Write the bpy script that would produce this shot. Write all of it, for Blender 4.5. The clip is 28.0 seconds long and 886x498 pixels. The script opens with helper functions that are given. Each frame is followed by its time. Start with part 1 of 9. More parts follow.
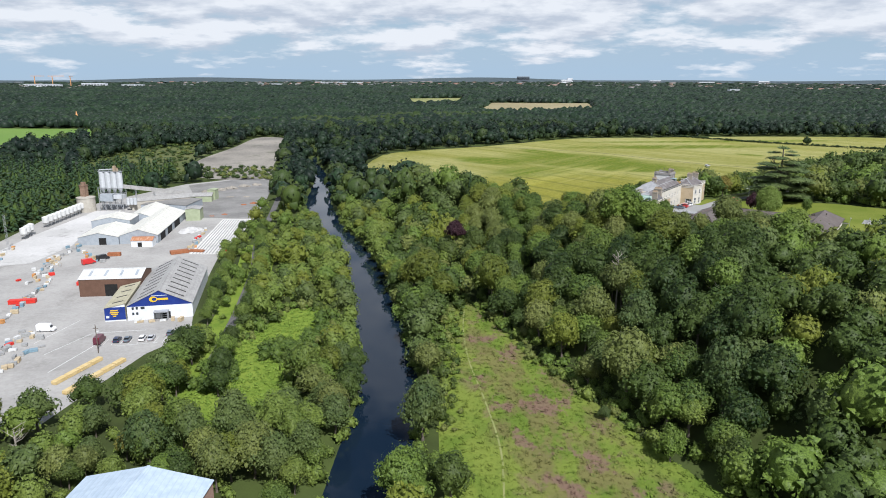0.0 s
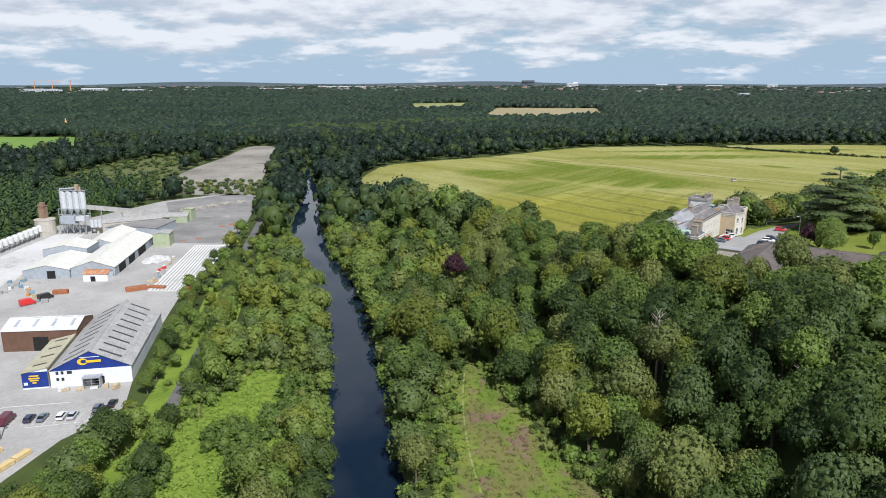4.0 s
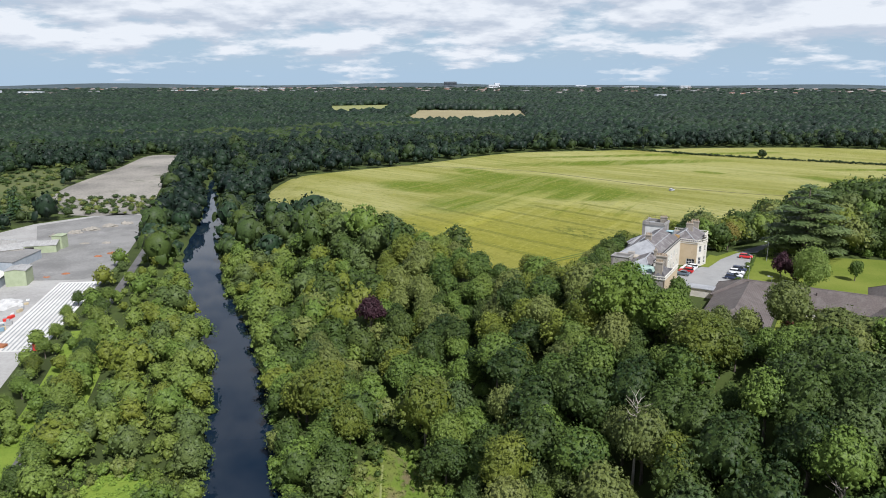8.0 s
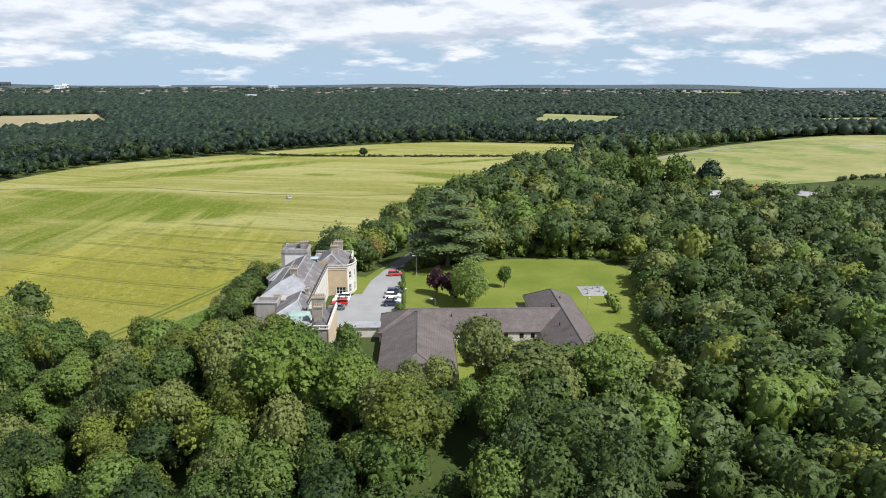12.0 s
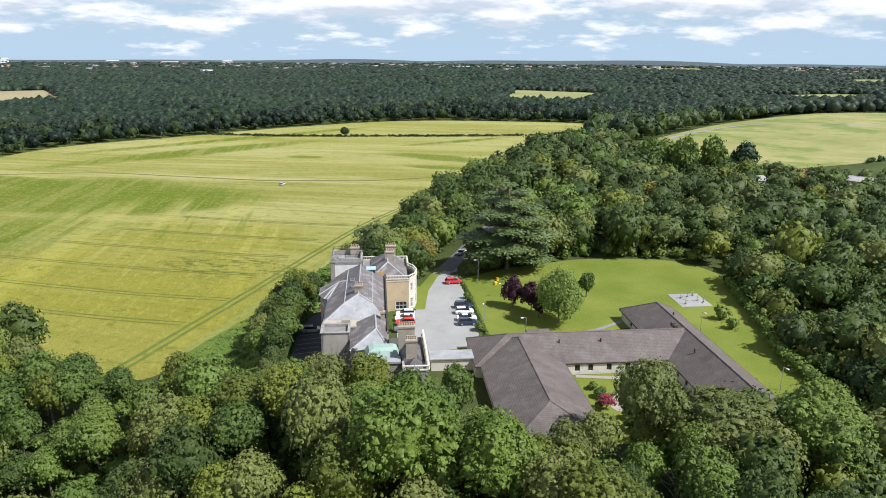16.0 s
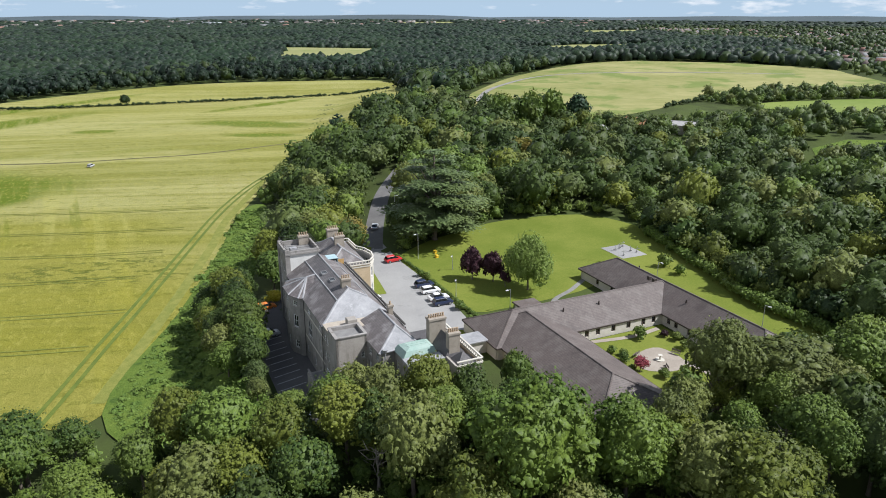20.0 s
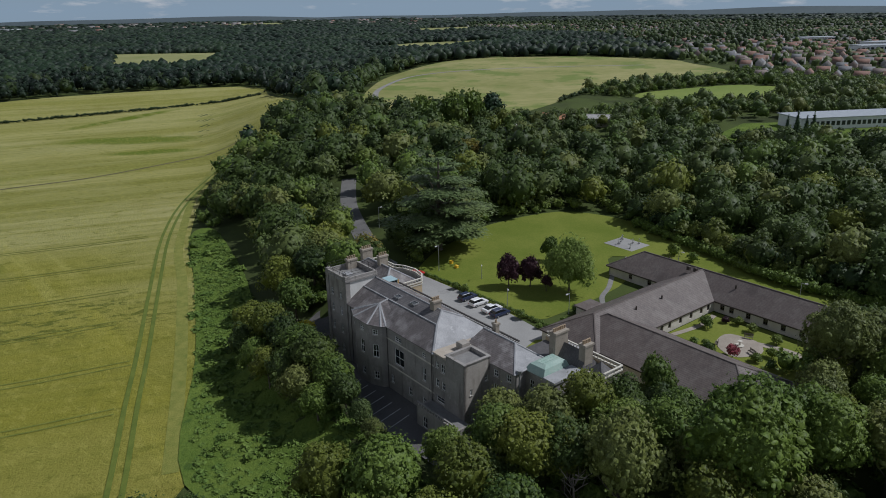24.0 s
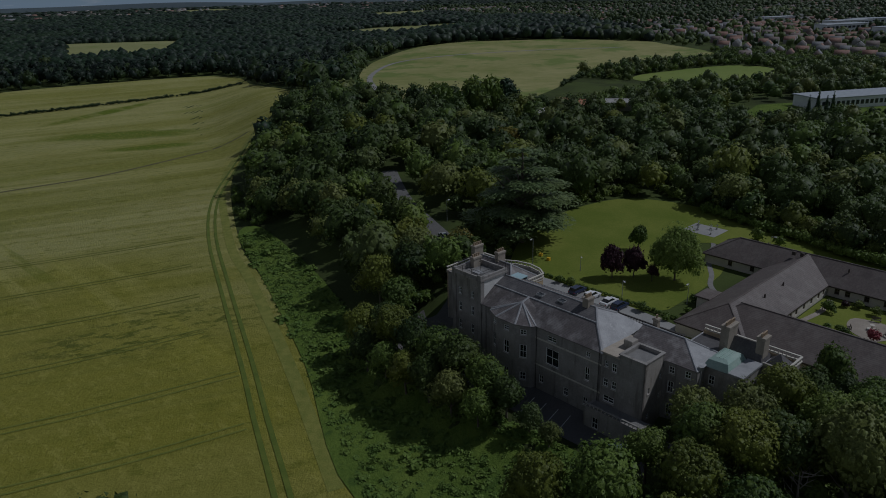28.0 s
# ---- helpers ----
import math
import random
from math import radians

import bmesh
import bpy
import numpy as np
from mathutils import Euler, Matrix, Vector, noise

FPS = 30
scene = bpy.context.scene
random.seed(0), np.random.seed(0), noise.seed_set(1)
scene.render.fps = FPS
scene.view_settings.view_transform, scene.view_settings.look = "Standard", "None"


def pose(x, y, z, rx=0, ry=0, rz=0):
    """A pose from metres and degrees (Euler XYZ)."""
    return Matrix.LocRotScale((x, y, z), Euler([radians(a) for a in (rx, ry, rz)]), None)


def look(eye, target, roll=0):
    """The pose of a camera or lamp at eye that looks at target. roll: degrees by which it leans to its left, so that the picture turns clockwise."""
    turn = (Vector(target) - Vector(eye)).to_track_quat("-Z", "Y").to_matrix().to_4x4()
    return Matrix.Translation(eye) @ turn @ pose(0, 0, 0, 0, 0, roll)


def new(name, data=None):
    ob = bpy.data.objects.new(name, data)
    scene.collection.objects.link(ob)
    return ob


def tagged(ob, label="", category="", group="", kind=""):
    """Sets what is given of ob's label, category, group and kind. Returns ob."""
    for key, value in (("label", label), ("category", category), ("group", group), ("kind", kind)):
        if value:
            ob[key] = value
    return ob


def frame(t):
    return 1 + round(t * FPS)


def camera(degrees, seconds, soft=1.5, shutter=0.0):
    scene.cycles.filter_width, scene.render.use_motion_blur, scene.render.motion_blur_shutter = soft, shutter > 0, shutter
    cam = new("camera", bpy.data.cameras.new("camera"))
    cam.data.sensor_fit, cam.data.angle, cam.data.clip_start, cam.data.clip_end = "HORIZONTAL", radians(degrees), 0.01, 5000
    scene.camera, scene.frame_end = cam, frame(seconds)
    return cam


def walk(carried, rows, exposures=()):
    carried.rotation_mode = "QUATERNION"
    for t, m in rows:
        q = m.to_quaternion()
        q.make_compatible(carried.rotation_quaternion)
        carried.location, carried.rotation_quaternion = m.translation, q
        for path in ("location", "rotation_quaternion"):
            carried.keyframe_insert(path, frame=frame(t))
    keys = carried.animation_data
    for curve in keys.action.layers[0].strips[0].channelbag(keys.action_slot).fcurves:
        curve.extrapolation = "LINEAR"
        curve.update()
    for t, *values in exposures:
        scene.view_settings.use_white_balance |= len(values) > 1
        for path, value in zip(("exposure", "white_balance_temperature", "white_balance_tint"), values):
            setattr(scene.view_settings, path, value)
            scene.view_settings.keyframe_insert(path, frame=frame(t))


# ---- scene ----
cam = camera(64.1, 28.0, 0.95)
PATH = [
    (0, (0.207, -2.114, 64.028), (0.217, -0.175, 63.541), 0.1),
    (0.5, (0.592, 3.854, 64.227), (0.602, 5.795, 63.742), 0.1),
    (1, (0.994, 9.858, 64.492), (1.003, 11.798, 64.007), 0.1),
    (1.5, (1.437, 15.772, 64.76), (1.446, 17.712, 64.275), 0.1),
    (2, (1.895, 21.584, 65.003), (1.903, 23.524, 64.518), 0.1),
    (2.5, (2.27, 27.398, 65.219), (2.275, 29.339, 64.737), 0.0),
    (3, (2.572, 33.251, 65.411), (2.575, 35.193, 64.93), 0.0),
    (3.5, (2.834, 39.08, 65.576), (2.834, 41.022, 65.097), 0.0),
    (5.5, (4.221, 62.251, 66.44), (4.212, 64.193, 65.963), -0.1),
    (6, (4.716, 68.148, 66.582), (4.708, 70.091, 66.105), -0.1),
    (6.5, (5.297, 74.097, 66.682), (5.304, 76.039, 66.206), -0.0),
    (7, (5.917, 80.1, 66.735), (5.962, 82.042, 66.259), -0.0),
    (7.5, (6.672, 86.151, 66.73), (6.762, 88.092, 66.254), 0.0),
    (8, (7.465, 92.23, 66.68), (7.669, 94.162, 66.205), 0.0),
    (8.5, (8.29, 98.222, 66.591), (8.63, 100.135, 66.117), 0.1),
    (9, (9.344, 104.048, 66.481), (9.812, 105.934, 66.006), 0.2),
    (9.5, (10.755, 109.769, 66.401), (11.377, 111.609, 65.923), 0.2),
    (10, (12.405, 115.321, 66.346), (13.176, 117.103, 65.867), 0.3),
    (10.5, (14.055, 120.671, 66.339), (14.977, 122.379, 65.86), 0.3),
    (11, (15.354, 125.834, 66.347), (16.407, 127.466, 65.868), 0.4),
    (11.5, (16.088, 130.993, 66.335), (17.245, 132.554, 65.859), 0.5),
    (13.5, (16.943, 151.906, 66.138), (18.161, 153.42, 65.666), 0.0),
    (14, (17.037, 157.277, 66.084), (18.253, 158.79, 65.603), 0.3),
    (14.5, (16.88, 162.616, 66.018), (18.09, 164.124, 65.506), 0.4),
    (15, (16.28, 167.822, 65.926), (17.485, 169.326, 65.392), 0.4),
    (15.5, (15.234, 172.819, 65.834), (16.45, 174.314, 65.3), 0.5),
    (16, (13.718, 177.674, 65.721), (14.993, 179.119, 65.185), 0.4),
    (16.5, (11.821, 182.494, 65.661), (13.147, 183.886, 65.112), 0.3),
    (17, (9.604, 187.199, 65.627), (10.943, 188.566, 65.047), 0.3),
    (17.5, (7.244, 191.77, 65.663), (8.605, 193.101, 65.05), 0.3),
    (18, (4.803, 196.414, 65.761), (6.239, 197.649, 65.119), 0.4),
    (18.5, (2.359, 201.271, 65.95), (3.901, 202.366, 65.298), 0.3),
    (19, (0.003, 206.215, 66.183), (1.615, 207.206, 65.535), 0.3),
    (19.5, (-2.194, 211.206, 66.397), (-0.566, 212.171, 65.752), 0.0),
    (20, (-4.191, 216.278, 66.577), (-2.54, 217.204, 65.931), 0.1),
    (20.5, (-5.912, 221.387, 66.702), (-4.248, 222.289, 66.056), -0.2),
    (21, (-7.518, 226.601, 66.825), (-5.844, 227.484, 66.18), -0.3),
    (21.5, (-9.064, 231.768, 66.879), (-7.385, 232.643, 66.233), -0.4),
    (23.5, (-14.736, 251.964, 67.706), (-12.942, 252.565, 67.056), -0.78),
    (24, (-15.674, 257.157, 67.967), (-13.855, 257.675, 67.316), -0.86),
    (24.5, (-16.310, 262.482, 68.271), (-14.469, 262.909, 67.616), -0.94),
    (25, (-16.865, 268.032, 68.534), (-15.014, 268.408, 67.879), -1.02),
    (25.5, (-17.368, 273.294, 68.830), (-15.518, 273.673, 68.171), -1.09),
    (26, (-17.729, 277.888, 69.072), (-15.881, 278.273, 68.411), -1.17),
    (26.5, (-18.103, 281.724, 69.202), (-16.266, 282.110, 68.513), -1.36),
    (27, (-18.435, 284.947, 69.260), (-16.598, 285.334, 68.569), -1.46),
    (27.5, (-18.760, 287.598, 69.321), (-16.924, 287.986, 68.629), -1.45),
    (28, (-19.086, 289.758, 69.355), (-17.251, 290.145, 68.662), -1.45),
]
EXPOSURES = [(t, e + 0.06, k, 10) for t, e, k in ((0, 0.15, 6060), (7, 0.12, 6060), (9, 0.25, 6080), (11, 0.3, 6100), (14, 0.33, 6150), (16, 0.42, 6150), (18, 0.42, 6170), (19, 0.38, 6150), (20, 0.27, 6100), (21, -0.05, 6080), (24, -0.77, 5950), (25, -1.0, 5920), (26, -1.3, 5850), (27, -1.62, 5780), (28, -2.02, 5700))]
walk(cam, [(t, look(eye, target, roll)) for t, eye, target, roll in PATH], EXPOSURES)

# ---- world and sun ----
SUN_AZ, SUN_EL = 156.0, 50.0
world = bpy.data.worlds.new("sky")
scene.world = world
world.use_nodes = True
wn, wl = world.node_tree.nodes, world.node_tree.links
wn.clear()


def wnode(kind, **kw):
    n = wn.new(kind)
    for k, v in kw.items():
        n.inputs[k].default_value = v
    return n


def wmath(op, a, b=None, clamp=False):
    n = wn.new("ShaderNodeMath")
    n.operation, n.use_clamp = op, clamp
    for i, s in enumerate((a, b)):
        if s is None:
            continue
        if hasattr(s, "links"):
            wl.new(s, n.inputs[i])
        else:
            n.inputs[i].default_value = s
    return n.outputs[0]


sky = wn.new("ShaderNodeTexSky")
sky.sky_type, sky.sun_disc = "NISHITA", False
sky.sun_elevation, sky.sun_rotation = radians(SUN_EL), radians(SUN_AZ)
sky.air_density, sky.dust_density, sky.ozone_density = 1.0, 0.15, 3.0
wtc = wn.new("ShaderNodeTexCoord")
wsep = wn.new("ShaderNodeSeparateXYZ")
wl.new(wtc.outputs["Generated"], wsep.inputs[0])
el = wsep.outputs["Z"]


def cloud_noise(lift, scale, detail, rough, off):
    """Noise on a cloud deck seen from below."""
    deck = wmath("ADD", wmath("ABSOLUTE", wmath("ADD", el, lift)), 0.21)
    cmb = wn.new("ShaderNodeCombineXYZ")
    wl.new(wmath("DIVIDE", wsep.outputs["X"], deck), cmb.inputs[0])
    wl.new(wmath("DIVIDE", wsep.outputs["Y"], deck), cmb.inputs[1])
    cmb.inputs[2].default_value = off
    nz = wnode("ShaderNodeTexNoise", Scale=scale, Detail=detail, Roughness=rough)
    wl.new(cmb.outputs[0], nz.inputs["Vector"])
    return nz.outputs["Fac"]


big = cloud_noise(0.0, 2.5, 6.0, 0.52, 0.3)
above = cloud_noise(0.012, 2.5, 6.0, 0.52, 0.3)
lump = cloud_noise(0.0, 11.0, 5.0, 0.6, 1.7)
rise = wmath("MINIMUM", wmath("MULTIPLY", wmath("SUBTRACT", el, 0.034), 3.4), 0.15)
opening = wmath("MULTIPLY", wmath("SUBTRACT", el, 0.16, True), 0.32)
body = wmath("SUBTRACT", wmath("ADD", wmath("ADD", wmath("MULTIPLY", big, 0.8), wmath("MULTIPLY", lump, 0.2)), rise), opening)
mask = wmath("MULTIPLY", wmath("SUBTRACT", body, 0.445), 8.0, True)
lit = wmath("ADD", wmath("ADD", wmath("MULTIPLY", wmath("SUBTRACT", big, above), 5.5), wmath("MULTIPLY", lump, 0.9)), 0.12, True)
cramp = wn.new("ShaderNodeMix")
cramp.data_type = "RGBA"
cramp.inputs["A"].default_value = (8.6, 9.2, 10.2, 1)
cramp.inputs["B"].default_value = (13.6, 13.6, 13.7, 1)
wl.new(lit, cramp.inputs["Factor"])
wmix = wn.new("ShaderNodeMix")
wmix.data_type = "RGBA"
wl.new(wmath("MULTIPLY", mask, 0.92), wmix.inputs["Factor"])
haze = wn.new("ShaderNodeMix")
haze.data_type = "RGBA"
haze.inputs["B"].default_value = (6.6, 8.5, 10.3, 1)
wl.new(wmath("SUBTRACT", 1.0, wmath("MULTIPLY", wmath("ABSOLUTE", el), 3.0), True), haze.inputs["Factor"])
wl.new(sky.outputs[0], haze.inputs["A"])
wl.new(haze.outputs["Result"], wmix.inputs["A"])
wl.new(cramp.outputs["Result"], wmix.inputs["B"])
wbg = wnode("ShaderNodeBackground", Strength=0.057)
wl.new(wmix.outputs["Result"], wbg.inputs[0])
wout = wn.new("ShaderNodeOutputWorld")
wl.new(wbg.outputs[0], wout.inputs[0])

sun = new("sun", bpy.data.lights.new("sun", "SUN"))
sun.data.energy, sun.data.angle, sun.data.color = 4.9, radians(0.8), (1.0, 0.965, 0.93)
sx, sy, sz = (math.sin(radians(SUN_AZ)) * math.cos(radians(SUN_EL)), math.cos(radians(SUN_AZ)) * math.cos(radians(SUN_EL)), math.sin(radians(SUN_EL)))
sun.matrix_world = look((300 * sx, 300 + 300 * sy, 300 * sz), (0, 300, 0))

# ---- materials ----


class Mat:
    """A small writer of node materials; coordinates are world metres."""

    def __init__(self, name, rough=0.8, metal=0.0, spec=0.3):
        self.m = bpy.data.materials.new(name)
        self.m.use_nodes = True
        self.n, self.l = self.m.node_tree.nodes, self.m.node_tree.links
        self.b = self.n["Principled BSDF"]
        self.b.inputs["Roughness"].default_value = rough
        self.b.inputs["Metallic"].default_value = metal
        self.b.inputs["Specular IOR Level"].default_value = spec
        self.pos = self.n.new("ShaderNodeNewGeometry").outputs["Position"]

    def put(self, sock, v):
        if hasattr(v, "links"):
            self.l.new(v, sock)
        else:
            sock.default_value = v if not isinstance(v, tuple) or len(v) != 3 or sock.type != "RGBA" else (*v, 1)

    def math(self, op, a, b=0.0, clamp=False):
        n = self.n.new("ShaderNodeMath")
        n.operation, n.use_clamp = op, clamp
        self.put(n.inputs[0], a)
        self.put(n.inputs[1], b)
        return n.outputs[0]

    def noise(self, scale, detail=4.0, rough=0.55, stretch=(1, 1, 1), turn=0.0, off=(0, 0, 0)):
        v = self.pos
        if stretch != (1, 1, 1) or turn or off != (0, 0, 0):
            mp = self.n.new("ShaderNodeMapping")
            mp.vector_type = "TEXTURE"
            mp.inputs["Rotation"].default_value = (0, 0, radians(turn))
            mp.inputs["Scale"].default_value = stretch
            mp.inputs["Location"].default_value = off
            self.l.new(v, mp.inputs[0])
            v = mp.outputs[0]
        t = self.n.new("ShaderNodeTexNoise")
        t.inputs["Scale"].default_value = scale
        t.inputs["Detail"].default_value = detail
        t.inputs["Roughness"].default_value = rough
        self.l.new(v, t.inputs["Vector"])
        return t.outputs["Fac"]

    def step(self, v, lo, hi):
        n = self.n.new("ShaderNodeMapRange")
        n.interpolation_type = "SMOOTHSTEP"
        n.inputs["From Min"].default_value, n.inputs["From Max"].default_value = min(lo, hi), max(lo, hi)
        if lo > hi:
            n.inputs["To Min"].default_value, n.inputs["To Max"].default_value = 1, 0
        self.l.new(v, n.inputs["Value"])
        return n.outputs[0]

    def mix(self, f, a, b, mode="MIX"):
        n = self.n.new("ShaderNodeMix")
        n.data_type, n.blend_type = "RGBA", mode
        self.put(n.inputs["Factor"], f)
        self.put(n.inputs["A"], a)
        self.put(n.inputs["B"], b)
        return n.outputs["Result"]

    def local(self, cx, cy, turn):
        mp = self.n.new("ShaderNodeMapping")
        mp.vector_type = "TEXTURE"
        mp.inputs["Location"].default_value = (cx, cy, 0)
        mp.inputs["Rotation"].default_value = (0, 0, radians(turn))
        self.l.new(self.pos, mp.inputs[0])
        s = self.n.new("ShaderNodeSeparateXYZ")
        self.l.new(mp.outputs[0], s.inputs[0])
        return s.outputs

    def blob(self, cx, cy, rx, ry, turn, wob):
        """1 in a soft ragged ellipse of the plan."""
        o = self.local(cx, cy, turn)
        a = self.math("POWER", self.math("ABSOLUTE", self.math("DIVIDE", o[0], rx)), 2.0)
        b = self.math("POWER", self.math("ABSOLUTE", self.math("DIVIDE", o[1], ry)), 2.0)
        d = self.math("ADD", self.math("ADD", a, b), self.math("MULTIPLY", self.math("SUBTRACT", wob, 0.5), 1.6))
        return self.math("SUBTRACT", 1.0, self.step(d, 0.25, 1.25))

    def bump(self, v, strength, dist):
        n = self.n.new("ShaderNodeBump")
        n.inputs["Strength"].default_value, n.inputs["Distance"].default_value = strength, dist
        self.l.new(v, n.inputs["Height"])
        self.l.new(n.outputs[0], self.b.inputs["Normal"])

    def random(self):
        return self.n.new("ShaderNodeObjectInfo").outputs["Random"]

    def island(self):
        return self.n.new("ShaderNodeNewGeometry").outputs["Random Per Island"]

    def done(self, colour, rough=None):
        self.put(self.b.inputs["Base Color"], colour)
        if rough is not None:
            self.put(self.b.inputs["Roughness"], rough)
        return self.m


def surf(name, c1, c2, scale=0.4, fine=6.0, rough=0.8, metal=0.0, spec=0.3, bump=0.2, dist=0.02, c3=None, cut=(0.58, 0.7)):
    """Two colours mottled at a coarse and a fine scale, with an optional stain colour."""
    m = Mat(name, rough, metal, spec)
    a, f = m.noise(scale, 4), m.noise(fine, 5, 0.65)
    col = m.mix(m.step(m.math("ADD", m.math("MULTIPLY", a, 0.6), m.math("MULTIPLY", f, 0.4)), 0.32, 0.68), c1, c2)
    if c3:
        col = m.mix(m.math("MULTIPLY", m.step(m.noise(scale * 1.7, 6, 0.65, off=(7, 3, 5)), *cut), 0.8), col, c3)
    if bump:
        m.bump(f, bump, dist)
    return m.done(col)


def foliage(name, dark, light, warm, gloss=0.2, through_leaf=0.22, patch=0.13, lumps=0.9, grain=2.6):
    """Leaves: tone changes from tree to tree, from patch to patch and from leaf to leaf."""
    m = Mat(name, 0.52, 0.0, gloss)
    tree = m.random()
    patchy = m.noise(patch, 3)
    leaf = m.island()
    mixv = m.math("ADD", m.math("MULTIPLY", tree, 0.7), m.math("MULTIPLY", patchy, 0.6))
    col = m.mix(m.step(mixv, 0.26, 0.92), dark, light)
    col = m.mix(m.math("MULTIPLY", m.step(m.noise(patch * 0.37, 2, off=(31, 11, 2)), 0.50, 0.68), 0.55), col, warm)
    col = m.mix(m.math("MULTIPLY", m.step(leaf, 0.3, 1.0), 0.5), col, m.mix(0.3, light, warm))
    # dark specks put the shade of gaps between leaves into the colour
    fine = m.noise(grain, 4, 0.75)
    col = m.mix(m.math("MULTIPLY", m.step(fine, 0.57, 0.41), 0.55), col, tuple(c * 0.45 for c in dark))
    m.bump(m.noise(lumps, 4, 0.7), 0.7, 0.15)
    tr = m.n.new("ShaderNodeBsdfTranslucent")
    m.l.new(col, tr.inputs[0])
    sh = m.n.new("ShaderNodeMixShader")
    sh.inputs[0].default_value = through_leaf
    out = m.n["Material Output"]
    m.done(col)
    m.l.new(m.b.outputs[0], sh.inputs[1])
    m.l.new(tr.outputs[0], sh.inputs[2])
    m.l.new(sh.outputs[0], out.inputs[0])
    return m.m


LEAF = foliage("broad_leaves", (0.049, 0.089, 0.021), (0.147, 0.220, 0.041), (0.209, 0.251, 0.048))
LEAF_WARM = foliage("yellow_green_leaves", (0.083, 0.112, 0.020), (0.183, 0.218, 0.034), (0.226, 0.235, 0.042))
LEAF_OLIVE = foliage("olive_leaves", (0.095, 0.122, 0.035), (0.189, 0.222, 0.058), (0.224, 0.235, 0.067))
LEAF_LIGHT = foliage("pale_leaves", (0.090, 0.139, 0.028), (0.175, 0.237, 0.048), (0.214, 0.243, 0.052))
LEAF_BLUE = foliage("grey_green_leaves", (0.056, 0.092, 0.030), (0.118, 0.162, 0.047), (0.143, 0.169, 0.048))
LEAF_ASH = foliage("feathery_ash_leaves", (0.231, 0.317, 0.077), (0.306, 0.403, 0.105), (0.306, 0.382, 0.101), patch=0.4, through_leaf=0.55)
# far and horizon leaf tones: darkened for cloud shadow, cooled for distance
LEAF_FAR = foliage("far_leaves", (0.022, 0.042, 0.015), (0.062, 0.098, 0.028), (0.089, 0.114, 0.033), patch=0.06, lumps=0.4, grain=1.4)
LEAF_HORIZON = foliage("distant_shaded_leaves", (0.007, 0.016, 0.011), (0.020, 0.037, 0.020), (0.033, 0.053, 0.024), patch=0.008, lumps=0.1, through_leaf=0.1, grain=0.3)
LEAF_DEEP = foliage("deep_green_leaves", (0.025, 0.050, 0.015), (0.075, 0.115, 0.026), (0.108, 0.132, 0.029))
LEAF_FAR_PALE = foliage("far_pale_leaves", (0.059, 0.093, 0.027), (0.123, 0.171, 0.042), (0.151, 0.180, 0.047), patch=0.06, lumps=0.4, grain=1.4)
LEAF_HORIZON_GREEN = foliage("distant_shaded_green_leaves", (0.011, 0.023, 0.013), (0.028, 0.055, 0.024), (0.041, 0.063, 0.028), patch=0.008, lumps=0.1, through_leaf=0.1, grain=0.3)
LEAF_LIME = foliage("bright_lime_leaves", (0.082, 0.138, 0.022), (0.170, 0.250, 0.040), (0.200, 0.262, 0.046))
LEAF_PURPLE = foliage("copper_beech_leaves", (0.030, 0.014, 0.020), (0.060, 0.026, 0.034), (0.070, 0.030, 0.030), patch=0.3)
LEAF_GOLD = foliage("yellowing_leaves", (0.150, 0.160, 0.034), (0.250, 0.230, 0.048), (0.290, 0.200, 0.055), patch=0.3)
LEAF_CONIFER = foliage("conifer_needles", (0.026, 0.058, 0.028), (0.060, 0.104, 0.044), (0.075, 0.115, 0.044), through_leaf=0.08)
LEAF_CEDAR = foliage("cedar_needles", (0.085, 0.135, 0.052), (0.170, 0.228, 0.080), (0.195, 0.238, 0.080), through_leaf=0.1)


def inner_material():
    m = Mat("inner_foliage", 0.8, 0, 0.15)
    f = m.noise(2.4, 4, 0.75)
    col = m.mix(m.step(f, 0.36, 0.60), (0.040, 0.068, 0.020), (0.110, 0.165, 0.042))
    m.bump(f, 1.0, 0.5)
    return m.done(col)


INNER = inner_material()
BARK = surf("bark", (0.085, 0.070, 0.055), (0.16, 0.135, 0.11), 1.5, 12, 0.9, bump=0.5)
DEADWOOD = surf("bare_wood", (0.26, 0.23, 0.19), (0.38, 0.34, 0.29), 1.5, 12, 0.9, bump=0.4)

# ---- ground shape ----
OX, OY = 79.6, 286.1
UX, UY, VX, VY = 0.588, 0.809, 0.809, -0.588


def hw(u, v):
    """House plan (u north along the long wall, v east) to the world."""
    return OX + u * UX + v * VX, OY + u * UY + v * VY


def sstep(t):
    t = np.clip(t, 0, 1)
    return t * t * (3 - 2 * t)


RIVER_Y = [-300, 60, 125, 170, 195, 222, 285, 330, 395, 460, 545, 700, 950]
RIVER_X = [-40, -22, -15.2, -13, -15.4, -20.2, -30.5, -43, -65, -80, -91, -124, -150]
FOOT_Y = [0, 126, 190, 247, 300, 400, 545, 700, 1000]
FOOT_X = [100, 55, 31, 12, -6, -42, -72, -100, -130]


def river_x(y):
    return np.interp(y, RIVER_Y, RIVER_X)


def river_narrow(y):
    """How much slimmer the channel is than at the meadow."""
    return np.interp(y, [440, 580, 700], [0.0, 2.4, 5.0])


